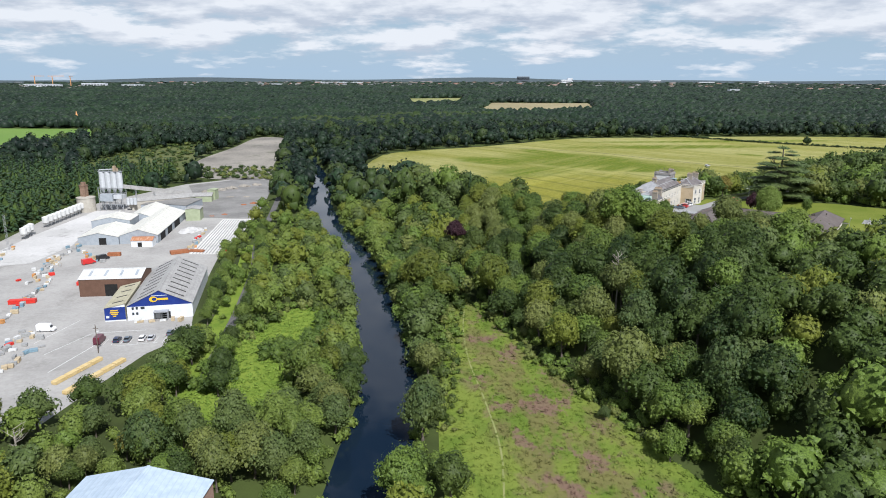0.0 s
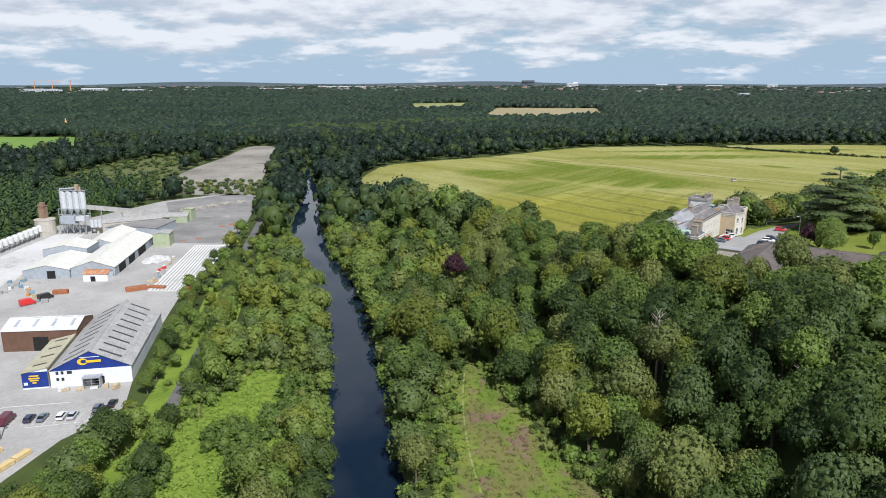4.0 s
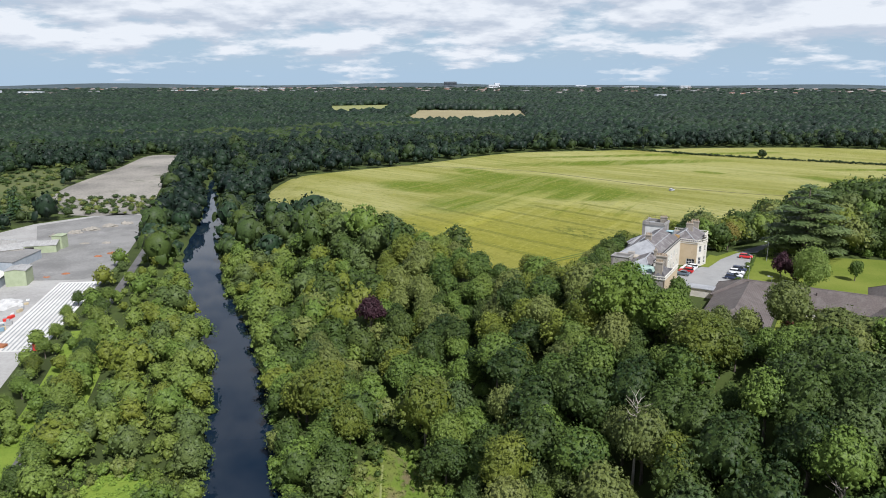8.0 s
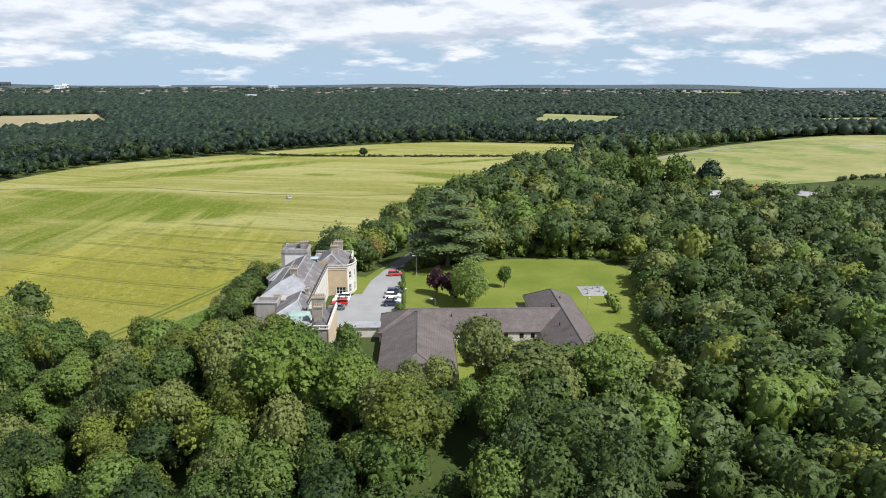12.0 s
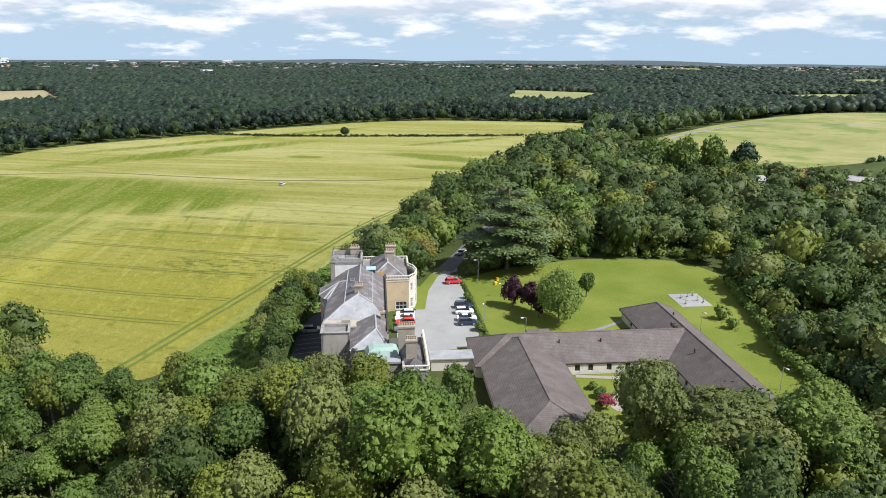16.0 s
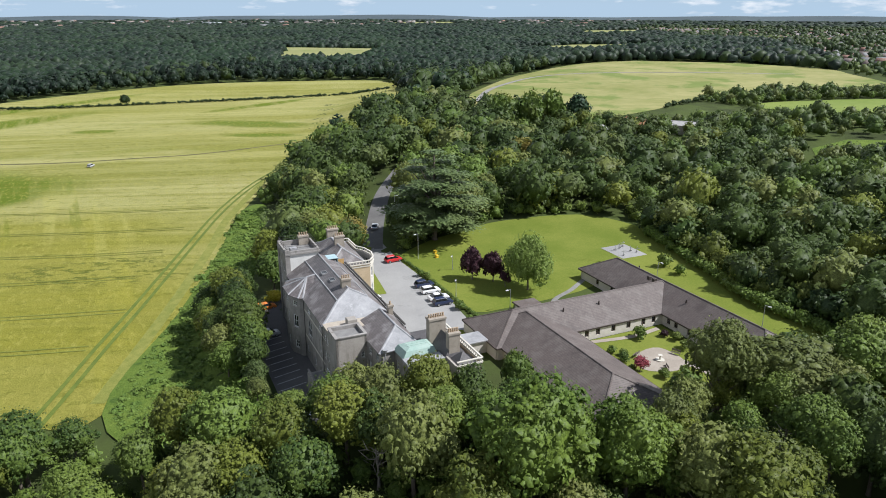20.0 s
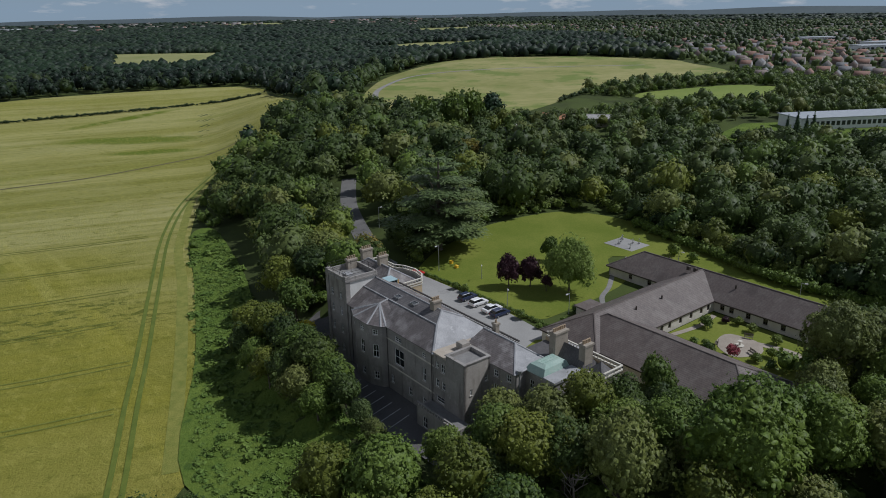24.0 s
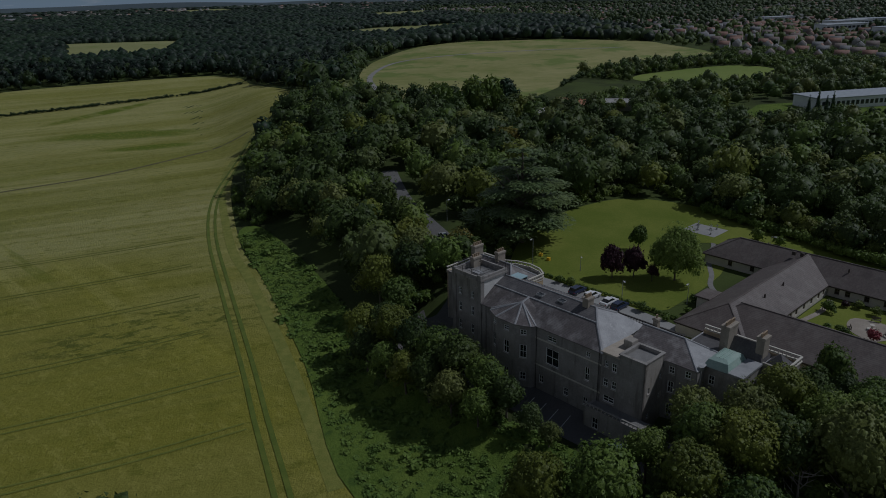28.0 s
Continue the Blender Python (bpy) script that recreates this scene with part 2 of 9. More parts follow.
def height(x, y):
    x, y = np.asarray(x, float), np.asarray(y, float)
    floor_z = -18.5 + 0 * x
    d = (x - 59) * -0.557 + (y - 319) * 0.831
    near_field = -0.5 - 9.0 * sstep((y - 350) / 420)
    house_pad = 8.6 + (3.4 + 2.8 * sstep((290 - y) / 90)) * sstep((x - 175) / 160) * (1 - 0.6 * sstep((x - 380) / 150))
    top = near_field + (house_pad - near_field) * sstep(-d / 55) * sstep((640 - y) / 220)
    rise = sstep((x - np.interp(y, FOOT_Y, FOOT_X)) / np.interp(y, [200, 330, 500], [66, 60, 45]))
    z = floor_z + (top - floor_z) * rise
    u = (x - OX) * UX + (y - OY) * UY
    v = (x - OX) * VX + (y - OY) * VY
    flat = sstep((v - 4) / 9) * sstep((105 - v) / 20) * sstep((u + 42) / 14) * sstep((70 - u) / 20)
    z = z + (8.6 - z) * flat
    court = sstep((v + 16) / 4) * sstep((9 - v) / 8) * sstep((u + 18) / 8) * sstep((44 - u) / 8)
    z = z + (4.6 - z) * court
    z = z + (-14 - z) * sstep((y - 560) / 200) * sstep((-60 - x) / 60) * sstep((1400 - y) / 400)
    far = sstep((np.hypot(x, y - 200) - 900) / 1500)
    z = z + (-9.0 - z) * far
    c = np.abs(x - river_x(y))
    chan = sstep((11.2 - river_narrow(y) - c) / 6.0) * sstep((1050 - y) / 200)
    return z + (-23.0 - z) * chan


def h1(x, y):
    return float(height(x, y))


def axis(lo, hi, step, far_lo, far_hi):
    a = list(np.arange(lo, hi + 0.1, step))
    s, p = step, a[-1]
    while p < far_hi:
        s *= 1.12
        p += s
        a.append(min(p, far_hi))
    s, p = step, a[0]
    while p > far_lo:
        s *= 1.12
        p -= s
        a.insert(0, max(p, far_lo))
    return np.array(a)


def raw_mesh(name, verts, faces, mats, index=None, smooth=False):
    """A mesh from arrays; all faces have the same number of corners."""
    verts, faces = np.asarray(verts, np.float32), np.asarray(faces, np.int32)
    me = bpy.data.meshes.new(name)
    k = faces.shape[1]
    me.vertices.add(len(verts))
    me.vertices.foreach_set("co", verts.ravel())
    me.loops.add(faces.size)
    me.loops.foreach_set("vertex_index", faces.ravel())
    me.polygons.add(len(faces))
    me.polygons.foreach_set("loop_start", np.arange(0, faces.size, k, dtype=np.int32))
    if index is not None:
        me.polygons.foreach_set("material_index", np.asarray(index, np.int32))
    if smooth:
        me.polygons.foreach_set("use_smooth", np.ones(len(faces), bool))
    for m in mats:
        me.materials.append(m)
    me.update(calc_edges=True)
    me.validate()
    return me


def ground_material():
    m = Mat("woodland_floor_and_grass", 0.95, 0, 0.1)
    a, f = m.noise(0.05, 4), m.noise(1.2, 5, 0.7)
    col = m.mix(m.step(a, 0.35, 0.65), (0.040, 0.058, 0.018), (0.075, 0.108, 0.026))
    col = m.mix(m.math("MULTIPLY", f, 0.6), col, (0.050, 0.050, 0.022))
    m.bump(f, 0.6, 0.15)
    return m.done(col)


gx, gy = axis(-170, 230, 4.0, -5200, 5200), axis(60, 570, 4.0, -900, 5300)
GX, GY = np.meshgrid(gx, gy)
gv = np.stack([GX.ravel(), GY.ravel(), height(GX.ravel(), GY.ravel())], 1)
ii = np.arange(len(gx) * len(gy)).reshape(len(gy), len(gx))
gf = np.stack([ii[:-1, :-1].ravel(), ii[:-1, 1:].ravel(), ii[1:, 1:].ravel(), ii[1:, :-1].ravel()], 1)
ground = tagged(new("ground", raw_mesh("ground", gv, gf, [ground_material()], smooth=True)), "rough green and brown valley ground under the woods", "ground", kind="structure")

from mathutils.geometry import delaunay_2d_cdt


def smooth_line(pts, closed=True, n=5):
    """A rounded outline through the given corners."""
    out, k = [], len(pts)
    for i in range(k if closed else k - 1):
        if closed:
            p0, p1, p2, p3 = pts[i - 1], pts[i], pts[(i + 1) % k], pts[(i + 2) % k]
        else:
            p0, p1, p2, p3 = pts[max(i - 1, 0)], pts[i], pts[i + 1], pts[min(i + 2, k - 1)]
        for j in range(n):
            t = j / n
            out.append(tuple(0.5 * (2 * b + (c - a) * t + (2 * a - 5 * b + 4 * c - d) * t * t + (3 * b - a - 3 * c + d) * t ** 3) for a, b, c, d in zip(p0, p1, p2, p3)))
    if not closed:
        out.append(tuple(pts[-1]))
    return out


def patch(name, outline, material, step=6.0, lift=0.06, label="", category="", kind="structure", level=None, parent=None, sink=0.0):
    """A sheet laid over the ground inside an outline."""
    xs, ys = [p[0] for p in outline], [p[1] for p in outline]
    n, pts = len(outline), [Vector(p) for p in outline]
    gx0, gy0 = np.meshgrid(np.arange(min(xs) + step / 2, max(xs), step), np.arange(min(ys) + step / 2, max(ys), step))
    inside = inpoly(gx0.ravel(), gy0.ravel(), outline)
    pts += [Vector((a, b)) for a, b in zip(gx0.ravel()[inside], gy0.ravel()[inside])]
    co, _, fa, *_ = delaunay_2d_cdt(pts, [(i, (i + 1) % n) for i in range(n)], [], 1, 1e-4)
    co = np.array([(c[0], c[1]) for c in co])
    z = height(co[:, 0], co[:, 1]) + lift if level is None else np.full(len(co), level)
    fa = np.array([f for f in fa if len(f) == 3])
    mid = co[fa].mean(1)
    fa = fa[inpoly(mid[:, 0], mid[:, 1], outline)]
    a, b, c = co[fa[:, 0]], co[fa[:, 1]], co[fa[:, 2]]
    flip = (b[:, 0] - a[:, 0]) * (c[:, 1] - a[:, 1]) - (b[:, 1] - a[:, 1]) * (c[:, 0] - a[:, 0]) < 0
    fa[flip] = fa[flip][:, ::-1]
    ob = new(name, raw_mesh(name, np.column_stack([co, z]), fa, [material], smooth=True))
    if parent:
        ob.parent = parent
        return ob
    return tagged(ob, label, category, kind=kind)


def inpoly(x, y, poly):
    x, y = np.asarray(x), np.asarray(y)
    r = np.zeros(x.shape, bool)
    n = len(poly)
    for i in range(n):
        (x0, y0), (x1, y1) = poly[i], poly[(i + 1) % n]
        if y0 == y1:
            continue
        r ^= ((y0 > y) != (y1 > y)) & (x < (x1 - x0) * (y - y0) / (y1 - y0) + x0)
    return r


def ribbon(pts, w, n=5):
    """The outline of a strip of width w along a line."""
    c = smooth_line(pts, False, n)
    left, right = [], []
    for i, p in enumerate(c):
        a, b = c[max(i - 1, 0)], c[min(i + 1, len(c) - 1)]
        dx, dy = b[0] - a[0], b[1] - a[1]
        k = w / 2 / math.hypot(dx, dy)
        left.append((p[0] - dy * k, p[1] + dx * k))
        right.append((p[0] + dy * k, p[1] - dx * k))
    return left + right[::-1]


# ---- outlines of the plan ----
FIELD = smooth_line([(-62, 600), (-50, 530), (-18, 455), (14, 400), (38, 356), (50, 330), (60, 320), (97, 343), (135, 369), (168, 393), (244, 433), (320, 452), (400, 470), (500, 545), (640, 655), (540, 800), (400, 830), (250, 815), (150, 800), (45, 710), (-20, 660)])
MEADOW = smooth_line([(-6, 60), (1, 110), (0, 150), (2, 199), (3, 230), (11, 247), (18, 230), (30, 190), (39, 168), (50, 139), (62, 112), (78, 60)])
GLADE = smooth_line([(-62, 150), (-46, 150), (-37, 180), (-34, 215), (-40, 237), (-52, 238), (-60, 212), (-66, 180)])
YARD = [(-96, 150), (-92, 175), (-88, 197), (-80, 213), (-89, 243), (-97, 289), (-102, 318), (-105, 382), (-113, 453), (-128, 545), (-150, 562), (-190, 525), (-218, 450), (-226, 400), (-218, 340), (-205, 280), (-215, 150)]
BARE = smooth_line([(-137, 556), (-149, 638), (-160, 730), (-173, 819), (-190, 858), (-219, 855), (-216, 745), (-222, 640), (-192, 560)])
LAWN = smooth_line([(127, 303), (113, 278), (119, 269), (139, 258), (152, 263), (163, 251), (141, 231), (118, 207), (128, 201), (150, 222), (172, 243), (188, 262), (191, 280), (174, 297), (160, 302), (146, 306)], n=4)
FORE = [hw(-3, 14), hw(-3, 20), hw(-1, 30), hw(20, 32), hw(46, 31), hw(60, 32), hw(60, 26), hw(43, 21), hw(32, 21), hw(14, 14)]
DRIVE = ribbon([hw(56, 28), (152, 326), (179, 342), (196, 350), (216, 358)], 5.2)
COURT = [hw(-13, -8), hw(0, -8), hw(14, -8), hw(30, -8), hw(44, -7), hw(50, 6), hw(46, 12), hw(42, 8), hw(33, 1.0), hw(-13, 1.0)]
NW_FIELD = [(-900, 1000), (-478, 987), (-396, 815), (-430, 740), (-560, 720), (-900, 760)]
E_FIELD = smooth_line([(338, 400), (342, 338), (400, 312), (470, 302), (516, 288), (557, 250), (600, 200), (622, 187), (672, 193), (735, 216), (785, 234), (828, 287), (836, 360), (790, 470), (660, 485), (520, 465)])
GREEN = smooth_line([(447, 260), (477, 261), (501, 242), (540, 192), (523, 166), (480, 174), (436, 206), (430, 230)], n=3)
TAN = [(60, 1265), (300, 1330), (350, 1700), (126, 1720)]
FAR_FIELDS = [[(-70, 1560), (40, 1560), (85, 2043), (-85, 1987)], [(827, 967), (1122, 1206), (1181, 1005), (880, 865)], [(1301, 817), (1517, 750), (1583, 563), (1196, 492)], [(2830, 2060), (3300, 2400), (3600, 2200), (3000, 1800)], [(2000, 900), (2500, 1050), (2700, 900), (2100, 780)]]

# ---- sheets on the ground ----


def field_material():
    m = Mat("ripening_barley", 0.95, 0, 0.05)
    wob = m.noise(0.012, 5, 0.6)
    rag = m.noise(0.055, 5, 0.65, off=(17, 5, 0))

    def lay(col, mask, amount, tone):
        return m.mix(m.math("MULTIPLY", mask, amount), col, tone)

    def strip(scale, long, turn, lo, hi, off=(0, 0, 0)):
        return m.step(m.noise(scale, 3, 0.55, stretch=(long, 1, 1), turn=turn, off=off), lo, hi)

    # straw ground tone with drilled rows one way
    col = m.mix(strip(0.020, 7, 122, 0.36, 0.66), (0.262, 0.258, 0.072), (0.365, 0.350, 0.140))
    col = lay(col, strip(0.075, 20, 122, 0.52, 0.62), 0.55, (0.200, 0.205, 0.048))
    col = lay(col, strip(0.060, 22, 124, 0.54, 0.64, (3, 40, 0)), 0.55, (0.420, 0.395, 0.160))
    col = lay(col, m.step(m.noise(0.017, 5, 0.62, stretch=(2.2, 1, 1), turn=120, off=(70, 20, 0)), 0.50, 0.66), 0.6, (0.410, 0.385, 0.175))
    col = lay(col, m.step(m.noise(0.021, 5, 0.62, stretch=(2.8, 1, 1), turn=118, off=(11, 90, 0)), 0.56, 0.70), 0.5, (0.180, 0.210, 0.040))
    # golden lower end
    gold = m.blob(52, 372, 120, 76, 48, wob)
    col = lay(col, gold, 0.78, (0.242, 0.230, 0.028))
    # greener stands
    green = (0.100, 0.152, 0.015)
    comb = m.math("SUBTRACT", 1.0, m.math("MULTIPLY", strip(0.13, 16, 57, 0.47, 0.58), 0.4))
    for cx, cy, rx, ry, turn in ((114, 560, 84, 54, 118), (136, 512, 34, 50, 57), (66, 480, 40, 32, 57), (40, 560, 44, 26, 118), (225, 706, 118, 22, 4), (300, 770, 160, 12, 5), (420, 620, 60, 10, -8), (96, 640, 50, 14, 110)):
        col = m.mix(m.math("MULTIPLY", m.blob(cx, cy, rx, ry, turn, wob), comb), col, green)
    for cx, cy, rx, ry, turn in ((334, 546, 15, 52, 8), (273, 620, 8, 15, 30), (300, 505, 8, 26, 20)):
        col = lay(col, m.blob(cx, cy, rx, ry, turn, rag), 0.9, green)
    # pale and green streaks combed down the middle
    swathe = m.blob(98, 448, 82, 62, 57, wob)
    col = lay(col, m.math("MULTIPLY", strip(0.10, 22, 56, 0.50, 0.60, (8, 2, 0)), swathe), 0.5, (0.430, 0.405, 0.130))
    col = lay(col, m.math("MULTIPLY", strip(0.16, 14, 58, 0.56, 0.64, (40, 9, 0)), m.blob(122, 462, 46, 34, 57, wob)), 0.7, (0.140, 0.175, 0.024))
    col = lay(col, m.math("MULTIPLY", strip(0.05, 18, 54, 0.52, 0.64, (60, 31, 0)), gold), 0.5, (0.345, 0.325, 0.050))
    # lodged crop by the house
    lodged = m.math("MULTIPLY", m.step(m.noise(0.45, 5, 0.7, stretch=(2.2, 1, 1), turn=124), 0.50, 0.58), m.blob(107, 382, 30, 13, 128, rag))
    col = lay(col, lodged, 0.85, (0.085, 0.105, 0.022))
    col = lay(col, m.step(m.noise(0.05, 4, 0.6, off=(50, 9, 0)), 0.55, 0.72), 0.3, (0.215, 0.188, 0.044))
    # ears, gaps and thin places close up
    col = lay(col, strip(0.25, 24, 122, 0.45, 0.72), 0.45, (0.185, 0.190, 0.034))
    col = lay(col, m.step(m.noise(2.2, 4, 0.7), 0.35, 0.7), 0.38, (0.160, 0.160, 0.024))
    col = lay(col, m.step(m.noise(0.7, 5, 0.75, stretch=(2.5, 1, 1), turn=57, off=(5, 5, 0)), 0.5, 0.64), 0.45, (0.355, 0.335, 0.082))
    col = lay(col, m.step(m.noise(0.4, 6, 0.8, stretch=(1, 2.2, 1), turn=30), 0.53, 0.64), 0.6, (0.128, 0.138, 0.018))
    m.bump(m.noise(1.3, 4, 0.8), 1.0, 0.5)
    return m.done(col)


def meadow_material():
    m = Mat("rough_meadow", 0.95, 0, 0.1)
    wob = m.noise(0.09, 4, 0.6)
    mid = m.blob(27, 150, 17, 96, 11, wob)
    col = m.mix(m.step(m.noise(0.09, 4), 0.35, 0.65), (0.130, 0.196, 0.028), (0.205, 0.255, 0.046))
    brown = m.math("MULTIPLY", m.step(m.noise(0.10, 5, 0.65, stretch=(0.7, 1.6, 1), off=(3, 8, 0)), 0.43, 0.58), 0.75)
    col = m.mix(m.math("MULTIPLY", brown, mid), col, (0.190, 0.150, 0.070))
    rust = m.math("MULTIPLY", m.step(m.noise(0.11, 5, 0.65, stretch=(0.8, 1.3, 1), off=(31, 4, 0)), 0.52, 0.62), 0.8)
    col = m.mix(m.math("MULTIPLY", rust, mid), col, (0.235, 0.125, 0.120))
    col = m.mix(m.math("MULTIPLY", m.step(m.noise(0.35, 4, 0.7, off=(9, 2, 0)), 0.55, 0.7), 0.5), col, (0.080, 0.135, 0.024))
    col = m.mix(m.math("MULTIPLY", m.noise(1.5, 5, 0.75), 0.3), col, (0.090, 0.130, 0.024))
    m.bump(m.noise(1.1, 5, 0.8), 0.9, 0.4)
    return m.done(col)


GRASS_ROUGH = surf("rank_green_growth", (0.120, 0.190, 0.024), (0.210, 0.275, 0.044), 0.12, 1.6, 0.95, spec=0.1, bump=0.9, dist=0.4, c3=(0.06, 0.11, 0.02))
PATH_GRASS = surf("trodden_grass", (0.20, 0.23, 0.07), (0.26, 0.27, 0.10), 0.3, 3, 0.95, bump=0.2)
GRASS_LAWN = surf("mown_lawn", (0.118, 0.155, 0.022), (0.192, 0.214, 0.042), 0.07, 2.5, 0.95, spec=0.1, bump=0.3, dist=0.06)
CONCRETE_YARD = surf("dusty_concrete_yard", (0.29, 0.278, 0.26), (0.41, 0.395, 0.37), 0.05, 1.0, 0.9, c3=(0.235, 0.225, 0.205))
PAD = surf("pale_concrete_pad", (0.54, 0.52, 0.485), (0.68, 0.66, 0.62), 0.08, 1.5, 0.9, c3=(0.38, 0.365, 0.34))
DARK_YARD = surf("worn_dark_hardstanding", (0.165, 0.160, 0.150), (0.27, 0.26, 0.245), 0.06, 1.0, 0.92, c3=(0.29, 0.28, 0.265))
DUST = surf("white_stone_dust", (0.44, 0.43, 0.41), (0.58, 0.565, 0.545), 0.04, 0.8, 0.95, c3=(0.31, 0.30, 0.28))
GRAVEL = surf("bare_gravel", (0.15, 0.14, 0.122), (0.33, 0.30, 0.255), 0.022, 0.6, 0.95, bump=0.5, dist=0.2, c3=(0.115, 0.12, 0.075))
TARMAC = surf("tarmac", (0.090, 0.086, 0.084), (0.145, 0.138, 0.132), 0.15, 3.0, 0.9)
FORECOURT = surf("pale_gravelled_tarmac", (0.26, 0.255, 0.245), (0.33, 0.325, 0.31), 0.12, 3.0, 0.92, c3=(0.22, 0.215, 0.21))
LANE = surf("grey_lane", (0.22, 0.21, 0.195), (0.30, 0.29, 0.27), 0.15, 2.0, 0.92)
PAVING = surf("buff_paving", (0.28, 0.24, 0.195), (0.37, 0.325, 0.27), 0.3, 3.0, 0.9)
FIELD_FAR = surf("far_crop", (0.20, 0.21, 0.07), (0.27, 0.27, 0.11), 0.01, 0.1, 0.9, bump=0, c3=(0.17, 0.20, 0.05))
FIELD_TAN = surf("stubble", (0.25, 0.21, 0.11), (0.32, 0.27, 0.15), 0.01, 0.1, 0.9, bump=0)
FIELD_GREEN = surf("pasture", (0.110, 0.200, 0.030), (0.150, 0.240, 0.045), 0.01, 0.2, 0.9, bump=0)
ROUGH_FIELD = surf("rough_grazing", (0.190, 0.200, 0.052), (0.310, 0.290, 0.115), 0.014, 0.12, 0.9, bump=0, c3=(0.120, 0.175, 0.026), cut=(0.50, 0.60))
WHITE_LINE = surf("worn_white_line", (0.55, 0.55, 0.53), (0.72, 0.72, 0.70), 0.8, 5, 0.85, bump=0)
TRACK = surf("tyre_flattened_crop", (0.082, 0.118, 0.016), (0.135, 0.165, 0.026), 0.3, 3, 0.95, bump=0)
SOIL = surf("dark_soil_strip", (0.090, 0.086, 0.034), (0.150, 0.138, 0.055), 0.2, 3, 0.95, bump=0.3)
TRAM = surf("wheel_marked_crop", (0.122, 0.148, 0.022), (0.182, 0.196, 0.034), 0.3, 3, 0.95, bump=0)
VERGE = surf("rank_verge", (0.075, 0.125, 0.021), (0.138, 0.190, 0.035), 0.10, 1.4, 0.95, spec=0.1, bump=0.9, dist=0.4, c3=(0.05, 0.09, 0.02))

patch("field_1", FIELD, field_material(), 6, 0.12, "large ripening barley field, straw yellow with green bands", "field")
patch("meadow", MEADOW, meadow_material(), 5, 0.10, "rough riverside meadow with rusty purple seed heads", "meadow")
patch("meadow_path", ribbon([(9, 236), (8, 215), (9, 190), (12, 165), (14, 140), (13, 110), (18, 80)], 0.45), PATH_GRASS, 4, 0.16, "thin trodden path through the meadow", "path")
patch("glade", GLADE, GRASS_ROUGH, 5, 0.10, "bright green overgrown clearing beside the river", "clearing")
patch("yard", YARD, CONCRETE_YARD, 12, 0.06, "dusty pale concrete works yard", "yard")
patch("yard_pad", [(-124, 396), (-107, 396), (-98, 316), (-116, 316)], PAD, 10, 0.11, "white ribbed concrete storage pad", "yard")
patch("yard_rear", [(-165, 470), (-140, 400), (-107, 399), (-113, 453), (-127, 541), (-150, 556), (-186, 520)], DARK_YARD, 10, 0.10, "worn grey hardstanding behind the works", "yard")
patch("bare_ground", BARE, GRAVEL, 14, 0.10, "bare grey gravel tip", "ground")
patch("dust_apron", [(-205, 290), (-180, 300), (-178, 332), (-186, 362), (-188, 400), (-194, 424), (-208, 420), (-209, 350)], DUST, 12, 0.10, "white stone dust beside the tanks", "yard")
patch("waste_grass", [(-230, 560), (-194, 552), (-225, 640), (-220, 745), (-238, 800), (-300, 720), (-320, 600)], surf("waste_grass", (0.066, 0.086, 0.026), (0.118, 0.130, 0.044), 0.02, 0.8, 0.95, bump=0.5, dist=0.3, c3=(0.08, 0.11, 0.03)), 14, 0.10, "olive rough grass on the waste ground", "grass")
patch("lawn", LAWN, GRASS_LAWN, 5, 0.05, "mown green lawn in front of the house", "lawn")
patch("forecourt", FORE, FORECOURT, 5, 0.07, "pale grey gravelled car park in front of the house", "car park")
patch("front_grass", [hw(26.5, 18.4), hw(26.5, 20.9), hw(39, 22.5), hw(50, 25.6), hw(58, 28.4), hw(59.5, 26.2), hw(50, 23.2), hw(42, 20.4), hw(33, 18.8)], GRASS_LAWN, 4, 0.13, "strip of grass between the house front and the car park", "lawn")
# the drive's tarmac is darkened to carry the shade of the trees
patch("drive", DRIVE, surf("shaded_drive_tarmac", (0.125, 0.12, 0.115), (0.18, 0.175, 0.165), 0.15, 2.0, 0.92), 6, 0.09, "grey tarmac drive through the trees", "road")
patch("rear_court", COURT, TARMAC, 4, 0.07, "dark tarmac car park behind the house", "car park")
patch("lane_verge", ribbon([(-58, 140), (-66, 190), (-69, 219), (-72, 243), (-79, 289), (-88, 335)], 15.0), GRASS_ROUGH, 5, 0.05, "rank green growth beside the lane", "grass")
patch("lane", ribbon([(-60, 150), (-66, 190), (-69, 219), (-72, 243), (-79, 289), (-90, 340), (-98, 400), (-108, 470)], 3.4), TARMAC, 5, 0.09, "narrow tarmac lane between the works and the river trees", "road")
patch("pasture", NW_FIELD, FIELD_GREEN, 30, 0.15, "bright green pasture beyond the pines", "field")
patch("field_2", E_FIELD, ROUGH_FIELD, 20, 0.15, "wide pale grass field beyond the wood", "field")
patch("field_road", ribbon([(389, 413), (461, 440), (521, 453), (580, 456), (620, 440), (665, 394), (700, 330), (720, 260)], 4.0), LANE, 12, 0.3, "grey farm road crossing the grass field", "road")
patch("field_3", GREEN, surf("mown_paddock", (0.140, 0.195, 0.030), (0.190, 0.235, 0.044), 0.02, 0.3, 0.9, bump=0), 20, 0.2, "bright green paddock behind a hedge", "field")
patch("field_4", TAN, FIELD_TAN, 40, 0.8, "tan stubble field among far woods", "field")
patch("school_ground", [(290, 222), (302, 101), (350, 77), (384, 96), (335, 213), (310, 225)], VERGE, 14, 0.12, "rough grass round the school", "field")
for k, o in enumerate(FAR_FIELDS):
    patch("field_" + str(5 + k), o, FIELD_FAR, 40, 0.5, "pale far field", "field")
